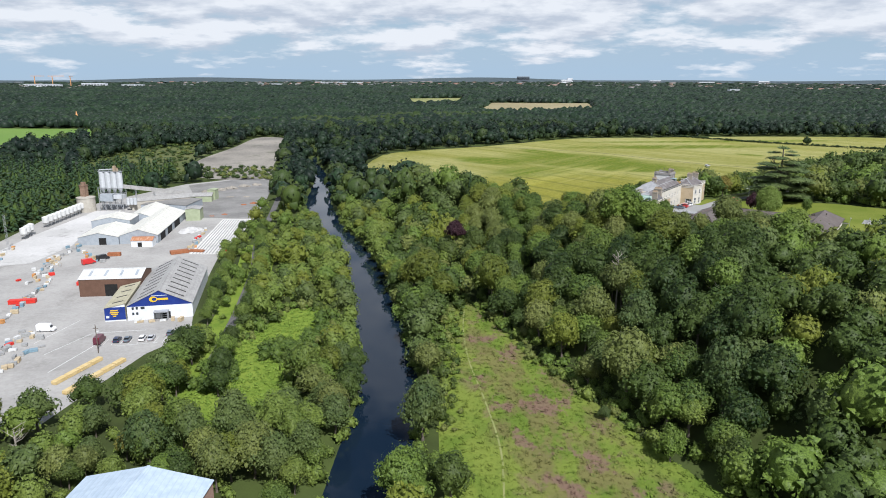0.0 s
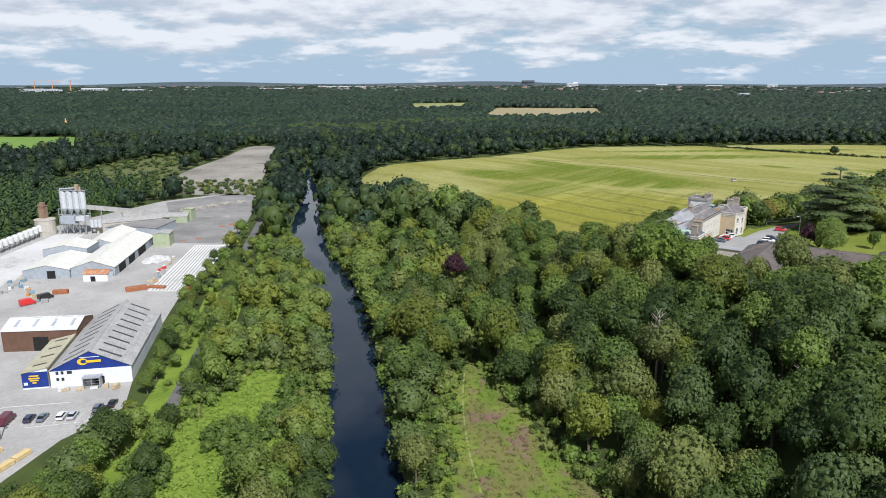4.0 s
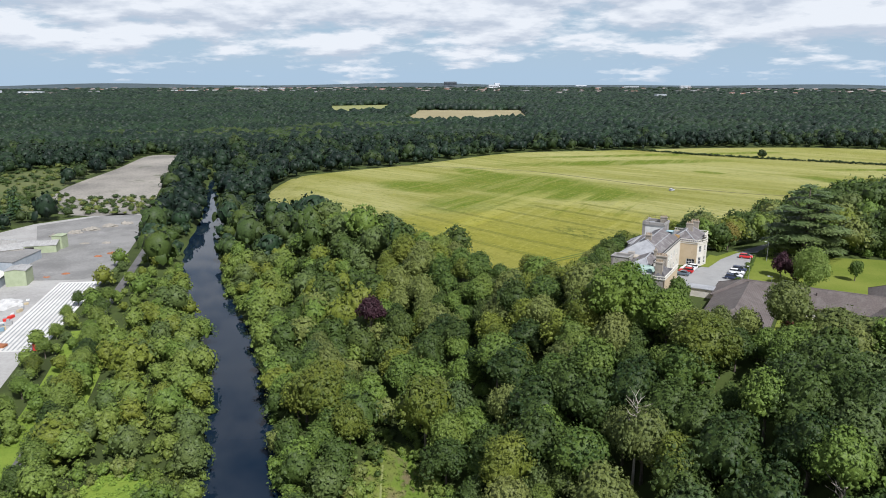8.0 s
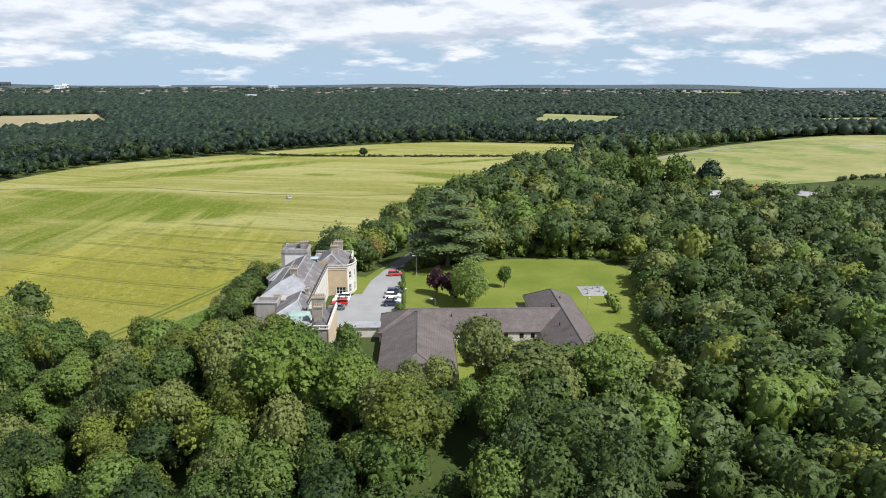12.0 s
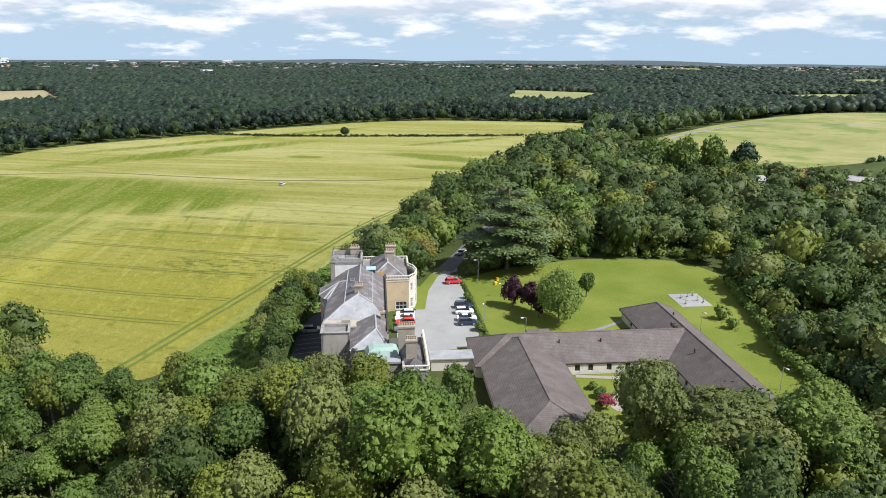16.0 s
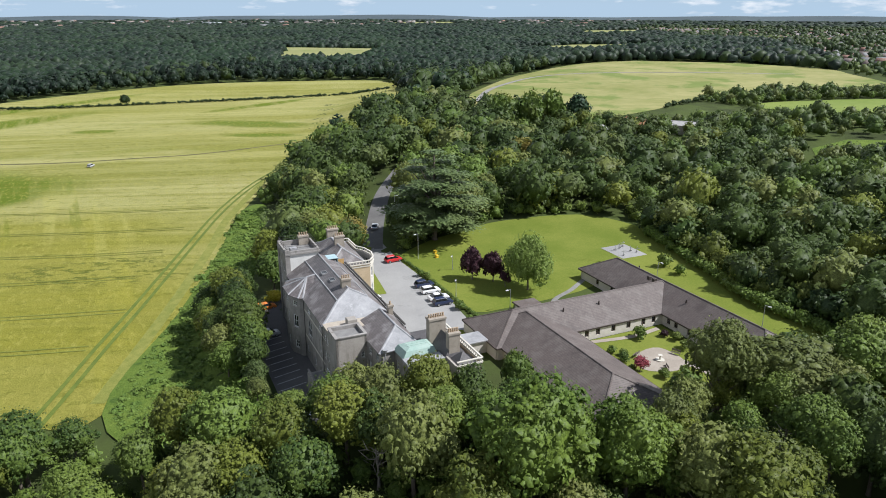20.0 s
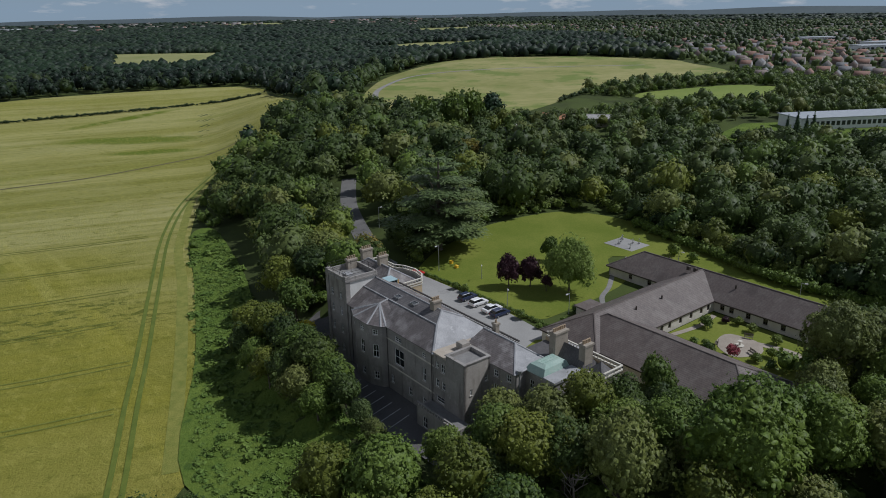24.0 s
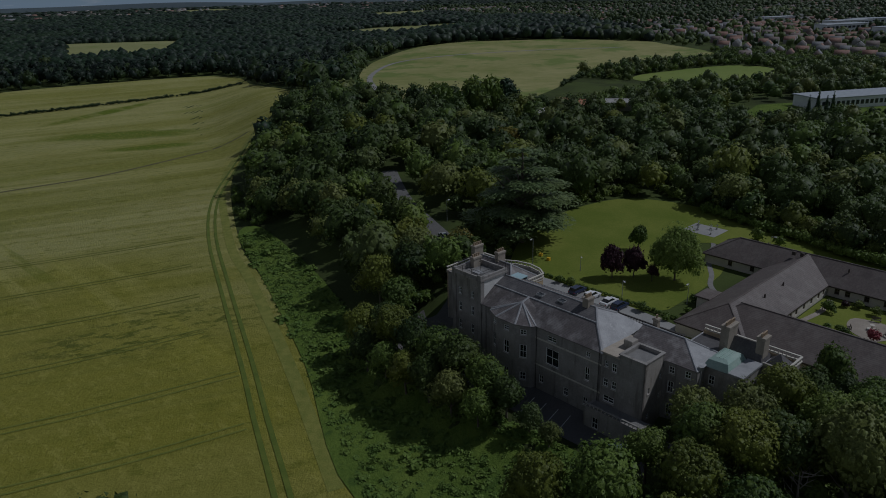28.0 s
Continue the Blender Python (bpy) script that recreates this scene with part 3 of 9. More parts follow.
patch("verge", smooth_line([(60, 320), (97, 343), (135, 369), (170, 394), (176, 389), (140, 357), (110, 335), (92, 317), (78, 303), (66, 284), (56, 292)]), VERGE, 4, 0.28, "rank green bank between the field and the house", "grass")
EDGE = [(46, 323), (60.3, 332), (77, 343), (95, 354.4), (132, 378.7), (168, 401.7), (205, 420.7), (243, 434), (291, 447)]


def wheel_pair(name, pts, gap, w, label, mat):
    """Two narrow wheel marks side by side."""
    c = smooth_line(pts, False, 3)
    for sg in (-1, 1):
        o = []
        for i, p in enumerate(c):
            a, b = c[max(i - 1, 0)], c[min(i + 1, len(c) - 1)]
            k = sg * gap / 2 / math.dist(a, b)
            o.append((p[0] - (b[1] - a[1]) * k, p[1] + (b[0] - a[0]) * k))
        patch(name, ribbon(o, w, 1), mat, 4, 0.24 if w > .5 else 0.21, label, "track")


wheel_pair("field_track", EDGE, 2.2, 0.9, "green wheel track along the field edge", TRACK)
patch("field_edge", ribbon([(62, 324), (97, 346.5), (134, 372), (166, 395), (242, 436), (318, 455)], 2.6), surf("grassy_field_margin", (0.140, 0.165, 0.028), (0.235, 0.230, 0.052), 0.5, 3, 0.95, bump=0.6, dist=0.2), 5, 0.17, "green grassy margin of the barley", "field")
for x, y, run in ((76.5, 344, 92), (93, 353.5, 118), (109, 370, 130), (127, 381, 96), (146, 394, 90), (168, 406, 80)):
    wheel_pair("tramline", [(x - 1.5, y + 1), (x - .16 * run, y + .19 * run), (x - .34 * run, y + .46 * run), (x - .55 * run, y + .80 * run)], 1.9, 0.42, "pair of wheel marks through the crop", TRAM)
patch("soil_strip", ribbon([(310, 458), (283, 472), (242, 492), (220, 514), (196, 541), (170, 590), (143, 639), (110, 667), (75, 690), (20, 712)], 2.2), SOIL, 6, 0.2, "dark bare strip across the barley", "track")

water_m = Mat("river_water", 0.03, 0, 0.25)
water_m.b.inputs["IOR"].default_value = 1.33
water_m.bump(water_m.noise(0.5, 3, 0.5), 0.03, 0.03)
# blue in the base colour stands in for reflected clear sky
WATER = water_m.done(water_m.mix(water_m.noise(0.04, 3), (0.005, 0.012, 0.025), (0.009, 0.018, 0.031)))
wy = np.arange(-250, 1051, 6.0)
wx = river_x(wy)
wv = np.concatenate([np.stack([wx - 15, wy, 0 * wy - 20.5], 1), np.stack([wx + 15, wy, 0 * wy - 20.5], 1)])
k = len(wy)
wf = np.array([(i, i + k, i + k + 1, i + 1) for i in range(k - 1)])
tagged(new("river", raw_mesh("river", wv, wf, [WATER])), "dark slow river reflecting the sky", "river", kind="structure")

# ---- trees ----


def lobes_of(rng, n, flat=0.85):
    g = rng.normal(size=(n, 3))
    g /= np.linalg.norm(g, axis=1)[:, None]
    g[:, 2] = np.abs(g[:, 2]) * 1.35 - 0.6
    d = rng.uniform(0.45, 0.86, n)[:, None]
    c = g * np.array([1, 1, flat]) * d
    r = rng.uniform(0.15, 0.40, n) * (1.25 - 0.5 * d[:, 0])
    c = np.concatenate([c, [(0, 0, 0.05)]])
    return c, np.append(r, 0.64)


def ico(level):
    bm = bmesh.new()
    bmesh.ops.create_icosphere(bm, subdivisions=level, radius=1)
    v = np.array([p.co[:] for p in bm.verts])
    f = np.array([[q.index for q in p.verts] for p in bm.faces])
    bm.free()
    return v, f


ICO1, ICO2, ICO3 = ico(1), ico(2), ico(3)


def blob_of(rng, c, r, shape, keep):
    """The lumpy dark inside of a crown."""
    v, f = shape
    out = np.zeros(len(v))
    for ci, ri in zip(c, r):
        b = v @ ci
        q = b * b - (ci @ ci) + ri * ri
        out = np.maximum(out, np.where(q > 0, b + np.sqrt(np.maximum(q, 0)), 0))
    out = np.maximum(out, 0.3) * keep * rng.uniform(0.8, 1.08, len(v))
    return v * out[:, None], f


def sprays(rng, n, c, r, size, droop=0.0):
    """Small leaf sprays lying over the lobes of a crown."""
    n = n * 2
    w = r ** 2 / (r ** 2).sum()
    k3 = n * 4
    pick = rng.choice(len(c), k3, p=w)
    g = rng.normal(size=(k3, 3))
    g[:, 2] += 0.3
    g /= np.linalg.norm(g, axis=1)[:, None]
    p = c[pick] + g * (r[pick] * rng.choice([0.92, 1.02, 1.13, 1.3], k3, p=[.3, .34, .23, .13]))[:, None]
    deep = np.zeros(k3, bool)
    for ci, ri in zip(c, r):
        deep |= np.linalg.norm(p - ci, axis=1) < ri * 0.86
    p, g = p[~deep][:n], g[~deep][:n]
    k = len(p)
    nrm = g + rng.normal(size=(k, 3)) * 0.66 + np.array([0, 0, 0.25])
    nrm /= np.linalg.norm(nrm, axis=1)[:, None]
    t = np.cross(nrm, rng.normal(size=(k, 3))) + np.array([0, 0, -0.3 - droop])
    t -= nrm * (t * nrm).sum(1)[:, None]
    t /= np.linalg.norm(t, axis=1)[:, None]
    b = np.cross(t, nrm)
    s = (size * 0.85 * rng.uniform(0.5, 1.5, k))[:, None]
    q = [p - t * s, p + t * s * 0.6 - b * s * rng.uniform(.45, .8, (k, 1)) - nrm * s * 0.1, p + t * s * 0.7 + b * s * rng.uniform(.45, .8, (k, 1)) - nrm * s * 0.2]
    v = np.stack(q, 1).reshape(-1, 3)
    return v, np.arange(k * 3).reshape(k, 3)


def tris(f):
    return np.concatenate([f[:, [0, 1, 2]], f[:, [0, 2, 3]]]) if f.shape[1] == 4 else f


def tufts(rng, n, c, r, lo, hi, blades=7):
    """Ragged umbrellas of leaves standing out all over the lobes of a crown."""
    k3 = n * 5
    pick = rng.choice(len(c), k3, p=r ** 2 / (r ** 2).sum())
    g = rng.normal(size=(k3, 3))
    g[:, 2] += 0.35
    g /= np.linalg.norm(g, axis=1)[:, None]
    p = c[pick] + g * (r[pick] * rng.uniform(0.88, 1.12, k3))[:, None]
    deep = np.zeros(k3, bool)
    for ci, ri in zip(c, r):
        deep |= np.linalg.norm(p - ci, axis=1) < ri * 0.82
    p, g = p[~deep][:n], g[~deep][:n]
    k = len(p)
    up = g + rng.normal(size=(k, 3)) * 0.35 + np.array([0, 0, 0.55])
    up /= np.linalg.norm(up, axis=1)[:, None]
    t = np.cross(up, rng.normal(size=(k, 3)))
    t /= np.linalg.norm(t, axis=1)[:, None]
    b = np.cross(up, t)
    s = rng.uniform(lo, hi, k) * rng.choice([0.7, 1.0, 1.3], k)
    a = np.linspace(0, 6.283, blades, endpoint=False)[None] + rng.uniform(-0.25, 0.25, (k, blades))
    q = s[:, None] * rng.uniform(0.45, 1.35, (k, blades))
    drop = s[:, None] * rng.uniform(0.1, 0.85, (k, blades))
    rim = p[:, None] + t[:, None] * (np.cos(a) * q)[..., None] + b[:, None] * (np.sin(a) * q)[..., None] - up[:, None] * drop[..., None]
    v = np.concatenate([(p + up * (s * 0.25)[:, None])[:, None], rim], 1)
    i = np.arange(blades)
    f = np.stack([0 * i, i + 1, (i + 1) % blades + 1], 1)
    return v.reshape(-1, 3), (f[None] + (np.arange(k) * (blades + 1))[:, None, None]).reshape(-1, 3)


def crown_arrays(seed, n_spray, n_lobes=26, size=0.11, shape=ICO2, flat=0.85, keep=0.8, droop=0.0, n_tuft=0, lo=0.09, hi=0.16, blades=7):
    """Unit crown: radius about 1, middle at the origin. Vertices, triangles, material (0 leaf, 1 inside)."""
    rng = np.random.default_rng(seed)
    c, r = lobes_of(rng, n_lobes, flat)
    bv, bf = blob_of(rng, c, r, shape, keep)
    sv, sf = sprays(rng, n_spray, c, r, size, droop)
    if n_tuft:
        cv, cf = tufts(rng, n_tuft, c, r, lo, hi, blades)
        sv, sf = np.concatenate([sv, cv]), np.concatenate([sf, cf + len(sv)])
    v = np.concatenate([sv, bv])
    f = np.concatenate([sf, bf + len(sv)])
    return v, f, np.concatenate([np.zeros(len(sf), int), np.ones(len(bf), int)])


def cone_arrays(seed, n_spray, size=0.1):
    """Unit conifer: height 2 from -1 to 1, radius about 0.38."""
    rng = np.random.default_rng(seed)
    v, f = ICO1
    cone = np.stack([v[:, 0] * 0.28 * (1 - v[:, 2]) * 0.7, v[:, 1] * 0.28 * (1 - v[:, 2]) * 0.7, v[:, 2] * 0.92], 1)
    z = 1 - 2 * rng.uniform(0, 1, n_spray) ** 0.62
    tier = 0.75 + 0.25 * np.sin(z * 22 + rng.uniform(0, 6))
    a = rng.uniform(0, 6.283, n_spray)
    rad = 0.40 * (1 - z) / 2 * tier * rng.uniform(0.75, 1.1, n_spray) + 0.015
    p = np.stack([np.cos(a) * rad, np.sin(a) * rad, z], 1)
    out = np.stack([np.cos(a), np.sin(a), 0 * a - 0.35], 1)
    side = np.stack([-np.sin(a), np.cos(a), 0 * a], 1)
    s = (size * rng.uniform(0.6, 1.3, n_spray))[:, None]
    q = np.stack([p - out * s, p - side * s * 0.55, p + out * s * 1.2, p + side * s * 0.55], 1).reshape(-1, 3)
    sf = tris(np.arange(n_spray * 4).reshape(-1, 4))
    return np.concatenate([q, cone]), np.concatenate([sf, f + len(q)]), np.concatenate([np.zeros(len(sf), int), np.ones(len(f), int)])


def tube(path, radii, k=6):
    """A bent tapering limb."""
    path = [Vector(p) for p in path]
    v, f = [], []
    for i, p in enumerate(path):
        d = (path[min(i + 1, len(path) - 1)] - path[max(i - 1, 0)]).normalized()
        a = d.orthogonal().normalized()
        b = d.cross(a)
        for j in range(k):
            t = 6.2832 * j / k
            v.append(p + (a * math.cos(t) + b * math.sin(t)) * radii[i])
    for i in range(len(path) - 1):
        for j in range(k):
            f.append((i * k + j, i * k + (j + 1) % k, (i + 1) * k + (j + 1) % k, (i + 1) * k + j))
    return np.array([p[:] for p in v]), np.array(f)


def trunk_mesh(seed, top, r, limbs=5, spread=2.6):
    """Trunk and main limbs up to height top; the base is the origin."""
    rng = random.Random(seed)
    vs, fs, n = [], [], 0
    lean = (rng.uniform(-.4, .4), rng.uniform(-.4, .4))
    parts = [([(0, 0, -1.2), (0, 0, 0.6), (lean[0] * .5, lean[1] * .5, top * .5), (lean[0], lean[1], top)], [r * 1.5, r, r * .7, r * .25])]
    for i in range(limbs):
        a, z = rng.uniform(0, 6.28), top * rng.uniform(.35, .65)
        e = spread * rng.uniform(.7, 1.2)
        parts.append(([(0, 0, z), (math.cos(a) * e * .5, math.sin(a) * e * .5, z + e * .5), (math.cos(a) * e, math.sin(a) * e, z + e * 1.1)], [r * .45, r * .3, r * .08]))
    for p, q in parts:
        v, f = tube(p, q)
        vs.append(v), fs.append(f + n)
        n += len(v)
    return raw_mesh("trunk", np.concatenate(vs), np.concatenate(fs), [BARK], smooth=True)


def crown_mesh(name, arrays, leaf, scale, lift):
    v, f, i = arrays
    return raw_mesh(name, v * np.array(scale) + np.array([0, 0, lift]), f, [leaf, leaf], i)


# near tree kinds: crown arrays, leaf, crown radius, crown half height, trunk to the crown's middle
NEAR = [crown_arrays(11 + i, 700, 24 + 5 * (i % 5), 0.034, ICO3, flat=(0.8, 1.05, 0.9, 1.2, 0.95, 0.75, 1.1)[i], keep=0.86, n_tuft=600, lo=.034, hi=.072, blades=6) for i in range(7)]
MIDC = [crown_arrays(41 + i, 22, 16, 0.1, ICO2, keep=0.9, n_tuft=24, lo=0.11, hi=0.22, blades=5) for i in range(5)]
CONE_F = cone_arrays(92, 60, 0.2)


class Kind:
    def __init__(self, name, arrays, leaf, r, rz, mid, label, trunk=0.32):
        self.name, self.label, self.r, self.mid = name, label, r, mid
        self.crown = crown_mesh("crown", arrays, leaf, (r, r, rz), mid)
        self.trunk = trunk_mesh(len(label) + int(r * 10), mid, trunk, 5, r * .55)


KINDS = [Kind("broadleaf_tree", NEAR[i], (LEAF, LEAF_DEEP, LEAF_OLIVE, LEAF_LIGHT, LEAF_WARM, LEAF_BLUE, LEAF_DEEP)[i], 5.4, 5.9 + 0.5 * (i % 3), 7.6 + 0.4 * (i % 5), t) for i, t in enumerate((
    "tall mid-green broadleaf tree with a billowing crown", "dense dark green broadleaf tree in the wood", "broad green lime tree with heavy lobed crown", "pale green tree with a soft rounded crown", "mature green sycamore rising above the wood",
    "spreading grey-green willow among the river trees", "tall grey-green ash with an open lobed crown"))]


def plant(kind, x, y, s=1.0, turn=0.0, z=None, group="woodland trees", tall=1.0):
    root = new(kind.name)
    root.empty_display_size = 0.5
    tagged(root, kind.label, "tree", group)
    for nm, me in (("trunk", kind.trunk), ("crown", kind.crown)):
        o = new(nm, me)
        o.parent = root
    root.matrix_basis = pose(x, y, (h1(x, y) if z is None else z), 0, 0, turn) @ Matrix.Diagonal((s, s, s * tall, 1))
    return root


def scatter(rng, x0, x1, y0, y1, step):
    """A jittered hexagonal spread of places."""
    ys = np.arange(y0, y1, step * 0.87)
    out = []
    for i, y in enumerate(ys):
        xs = np.arange(x0 + (i % 2) * step / 2, x1, step)
        out.append(np.stack([xs, np.full(len(xs), y)], 1))
    p = np.concatenate(out)
    return p + rng.uniform(-0.44, 0.44, p.shape) * step


def cover(name, places, sizes, shapes, leafs, label, rng, mid=1.1, squash=(0.95, 1.35), category="trees", cap=99.0):
    """Many crowns as one object; each place gets a turned, scaled copy of one of the shapes."""
    vs, fs, ms, n = [], [], [], 0
    z = height(places[:, 0], places[:, 1])
    for (x, y), zz, s in zip(places, z, sizes):
        v, f, i = shapes[int(rng.integers(len(shapes)))]
        a = rng.uniform(0, 6.283)
        ca, sa = math.cos(a) * s, math.sin(a) * s
        k = min(s * rng.uniform(*squash), cap * rng.uniform(0.6, 1.35))
        vs.append(np.stack([v[:, 0] * ca - v[:, 1] * sa + x, v[:, 0] * sa + v[:, 1] * ca + y, v[:, 2] * k + zz + min(s, cap * 1.3) * mid], 1))
        fs.append(f + n)
        ms.append(i if INNER in leafs else np.full(len(i), rng.integers(len(leafs))))
        n += len(v)
    me = raw_mesh(name, np.concatenate(vs), np.concatenate(fs), leafs, np.concatenate(ms))
    return tagged(new(name, me), label, category, kind="stuff")


HOUSE_BOX = [hw(-26, 3), hw(-26, 24), hw(46, 24), hw(46, -16), hw(20, -22), hw(-5, -24), hw(-14, -12)]
CARE_BOX = [hw(-38, 27), hw(-38, 47), hw(-30, 50), hw(-30, 62), hw(-36, 63), hw(-38, 84), hw(27, 84), hw(22, 16), hw(-16, 16), hw(-16, 27)]
YARD_EDGE = [(-118, 152), (-92, 152), (-84, 176), (-75, 205), (-75, 228), (-84, 245), (-118, 245)]
SCHOOL_ZONE = [(288, 222), (300, 100), (350, 75), (385, 95), (336, 214), (310, 226)]
OPEN = [YARD_EDGE, [(-72, 50), (-36, 50), (-36, 121), (-72, 121)], [(340, 338), (350, 300), (420, 240), (434, 212), (428, 232), (447, 264), (470, 300), (400, 310)], [(404, 262), (408, 205), (470, 160), (480, 174), (436, 206), (430, 230), (447, 262)], SCHOOL_ZONE, FIELD, MEADOW, GLADE, YARD, BARE, LAWN, FORE, DRIVE, COURT, NW_FIELD, E_FIELD, GREEN, TAN, HOUSE_BOX, CARE_BOX, [(39, 322), (62, 314), (62, 340), (46, 346)], [(60, 320), (97, 343), (135, 369), (172, 393), (181, 389), (148, 357), (118, 335), (102, 318), (78, 302)], [(48, 330), (60, 319), (97, 343), (104, 336), (84, 312), (64, 292), (54, 305)]] + FAR_FIELDS


def clear(p, margin=0.0):
    """Places where trees may stand."""
    x, y = p[:, 0], p[:, 1]
    ok = np.ones(len(p), bool)
    for poly in OPEN:
        for dx, dy in ((0, 0), (margin, 0), (-margin, 0), (0, margin), (0, -margin)):
            ok &= ~inpoly(x + dx, y + dy, poly)
    if margin > 2.0:
        for dx, dy in ((-6, 5), (-3, 8), (0, 7)):
            ok &= ~inpoly(x + dx, y + dy, FIELD) | (y > 470)
        for dx, dy in ((5, 0), (-5, 0), (0, 5), (0, -5)):
            ok &= ~inpoly(x + dx, y + dy, DRIVE) & ~inpoly(x + dx * 0.4, y + dy * 0.4, GLADE) & ~inpoly(x + dx * 0.4, y + dy * 0.4, MEADOW)
    ok &= np.abs(x - river_x(y)) > 7.4 + margin * 0.5 - river_narrow(y)
    lane_x = np.interp(y, [150, 190, 219, 243, 289, 340, 400, 470], [-60, -66, -69, -72, -79, -90, -98, -108])
    ok &= (np.abs(x - lane_x) > 2.6) | (y < 150) | (y > 470)
    return ok


rng = np.random.default_rng(5)
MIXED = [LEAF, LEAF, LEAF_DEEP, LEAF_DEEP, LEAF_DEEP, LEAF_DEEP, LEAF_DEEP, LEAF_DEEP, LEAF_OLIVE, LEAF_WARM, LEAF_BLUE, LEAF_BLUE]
PALE_MIXED = [LEAF_LIGHT, LEAF_LIGHT, LEAF_WARM, LEAF, LEAF_BLUE]
# nearest wood: single trees
wood = scatter(rng, -125, 215, 75, 420, 7.9)
wood = wood[clear(wood, 2.2)]
close = (wood[:, 0] > 12) & (wood[:, 0] < 118) & (wood[:, 1] > 128) & (wood[:, 1] < 345)
close |= (wood[:, 0] < -22) & (wood[:, 0] > -125) & (wood[:, 1] < 235) & (wood[:, 1] > 112)
close |= (np.abs(wood[:, 0] - river_x(wood[:, 1])) < 26) & (wood[:, 1] > 112) & (wood[:, 1] < 330)
single = wood[close]
single = single[np.argsort(np.min([np.hypot(single[:, 0] - a, single[:, 1] - b) for a, b in ((36, 165), (45, 205), (55, 240), (30, 270), (40, 305), (-35, 140))], axis=0))]
for x, y in single[:255]:
    k = KINDS[int(rng.choice(7, p=[.12, .1, .12, .3, .08, .18, .1] if x < -20 else [.2, .38, .05, .03, .08, .08, .18] if x > 58 and y < 218 else [.34, .08, .18, .06, .22, .06, .06] if y > 225 else [.22, .2, .13, .08, .13, .11, .13]))]
    low = 0.62 if x < -74 and y > 236 else 0.76 if x < -20 else 1.0
    low *= 0.8 if math.hypot(x - 76, y - 256) < 22 else 1.0
    tall_zone = 66 < x < 135 and 160 < y < 218 and not (x < 101 and y > 200)
    low *= 0.5 if 77 < x < 101 and 211 < y < 242 else 0.82 if 70 < x < 96 and 200 < y < 240 else 1.0
    plant(k, x, y, rng.uniform(1.08, 1.32) if tall_zone else min(1.02 if y > 262 and x < 80 else 9.0, low) * rng.choice([rng.uniform(0.72, 0.92), rng.uniform(0.92, 1.2), rng.uniform(1.2, 1.45)], p=[.36, .46, .18] if y < 262 else [.5, .5, 0.0]), rng.uniform(0, 360), tall=rng.uniform(0.85, 1.1))
edge = single[255:]
for part_name, sel, leaf, lab in (("woodland_edge", edge[:, 0] > -20, LEAF, "mixed broadleaf trees above the river"), ("lane_trees", edge[:, 0] <= -20, LEAF_LIGHT, "light green trees along the lane")):
    q = edge[sel]
    cover(part_name, q, rng.uniform(3.6, 6.4, len(q)) * (0.85 if leaf is LEAF_LIGHT else 1.0), [crown_arrays(51 + i, 180, 24, 0.06, ICO2, keep=0.87, n_tuft=130, lo=.06, hi=.115, blades=6) for i in range(5)], MIXED if leaf is LEAF else PALE_MIXED, lab, rng)
rest = wood[~close]
sz = rng.choice([4.0, 5.0, 6.2, 7.8], len(rest), p=[.25, .35, .27, .13]) * rng.uniform(0.85, 1.15, len(rest)) * np.where((rest[:, 0] < -74) & (rest[:, 1] > 236), 0.52, np.where(rest[:, 0] < -20, 0.8, 1.0))
sz = np.where((rest[:, 0] > 66) & (rest[:, 0] < 140) & (rest[:, 1] > 150) & (rest[:, 1] < 218), np.maximum(sz, 6.6), sz)
bank = rest[:, 0] < -20
cover("river_wood", rest[bank], sz[bank], [crown_arrays(56 + i, 100, 22, 0.08, ICO2, keep=0.88, n_tuft=75, lo=.08, hi=.15, blades=6) for i in range(4)], PALE_MIXED, "light green sallow and ash beside the lane", rng)
rest, sz = rest[~bank], sz[~bank]
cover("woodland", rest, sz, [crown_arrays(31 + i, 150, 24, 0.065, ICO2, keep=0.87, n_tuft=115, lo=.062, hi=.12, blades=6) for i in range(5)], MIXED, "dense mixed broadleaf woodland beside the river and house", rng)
midw = np.concatenate([scatter(rng, -420, 700, 420, 900, 11.2), scatter(rng, -420, -125, 60, 420, 9.5), scatter(rng, 215, 560, -60, 420, 9.5), scatter(rng, 60, 215, 20, 75, 9), scatter(rng, -200, 260, -90, 20, 13), scatter(rng, -220, -75, 20, 62, 12)])
midw = midw[clear(midw, 3.0)]
pine = (midw[:, 0] < -205) & (midw[:, 1] < 560)
grass_nw = inpoly(midw[:, 0], midw[:, 1], [(-230, 560), (-190, 530), (-225, 650), (-238, 800), (-300, 720), (-320, 600)])
mid_r, mid_az = np.hypot(midw[:, 0], midw[:, 1] - 200), np.degrees(np.arctan2(midw[:, 0], midw[:, 1] - 200))
town = (mid_r > 575) & (mid_az > 91)
midw_l = midw[~pine & ~grass_nw & ~town]
east = (midw_l[:, 0] > 200) & (midw_l[:, 0] < 330) & (midw_l[:, 1] > 120) & (midw_l[:, 1] < 430)
me_ = midw_l[east]
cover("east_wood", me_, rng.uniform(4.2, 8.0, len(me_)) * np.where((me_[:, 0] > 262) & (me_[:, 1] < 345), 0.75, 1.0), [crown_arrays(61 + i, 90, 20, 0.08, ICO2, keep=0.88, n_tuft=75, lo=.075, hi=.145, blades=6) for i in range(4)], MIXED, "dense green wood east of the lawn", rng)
midw_l = midw_l[~east]
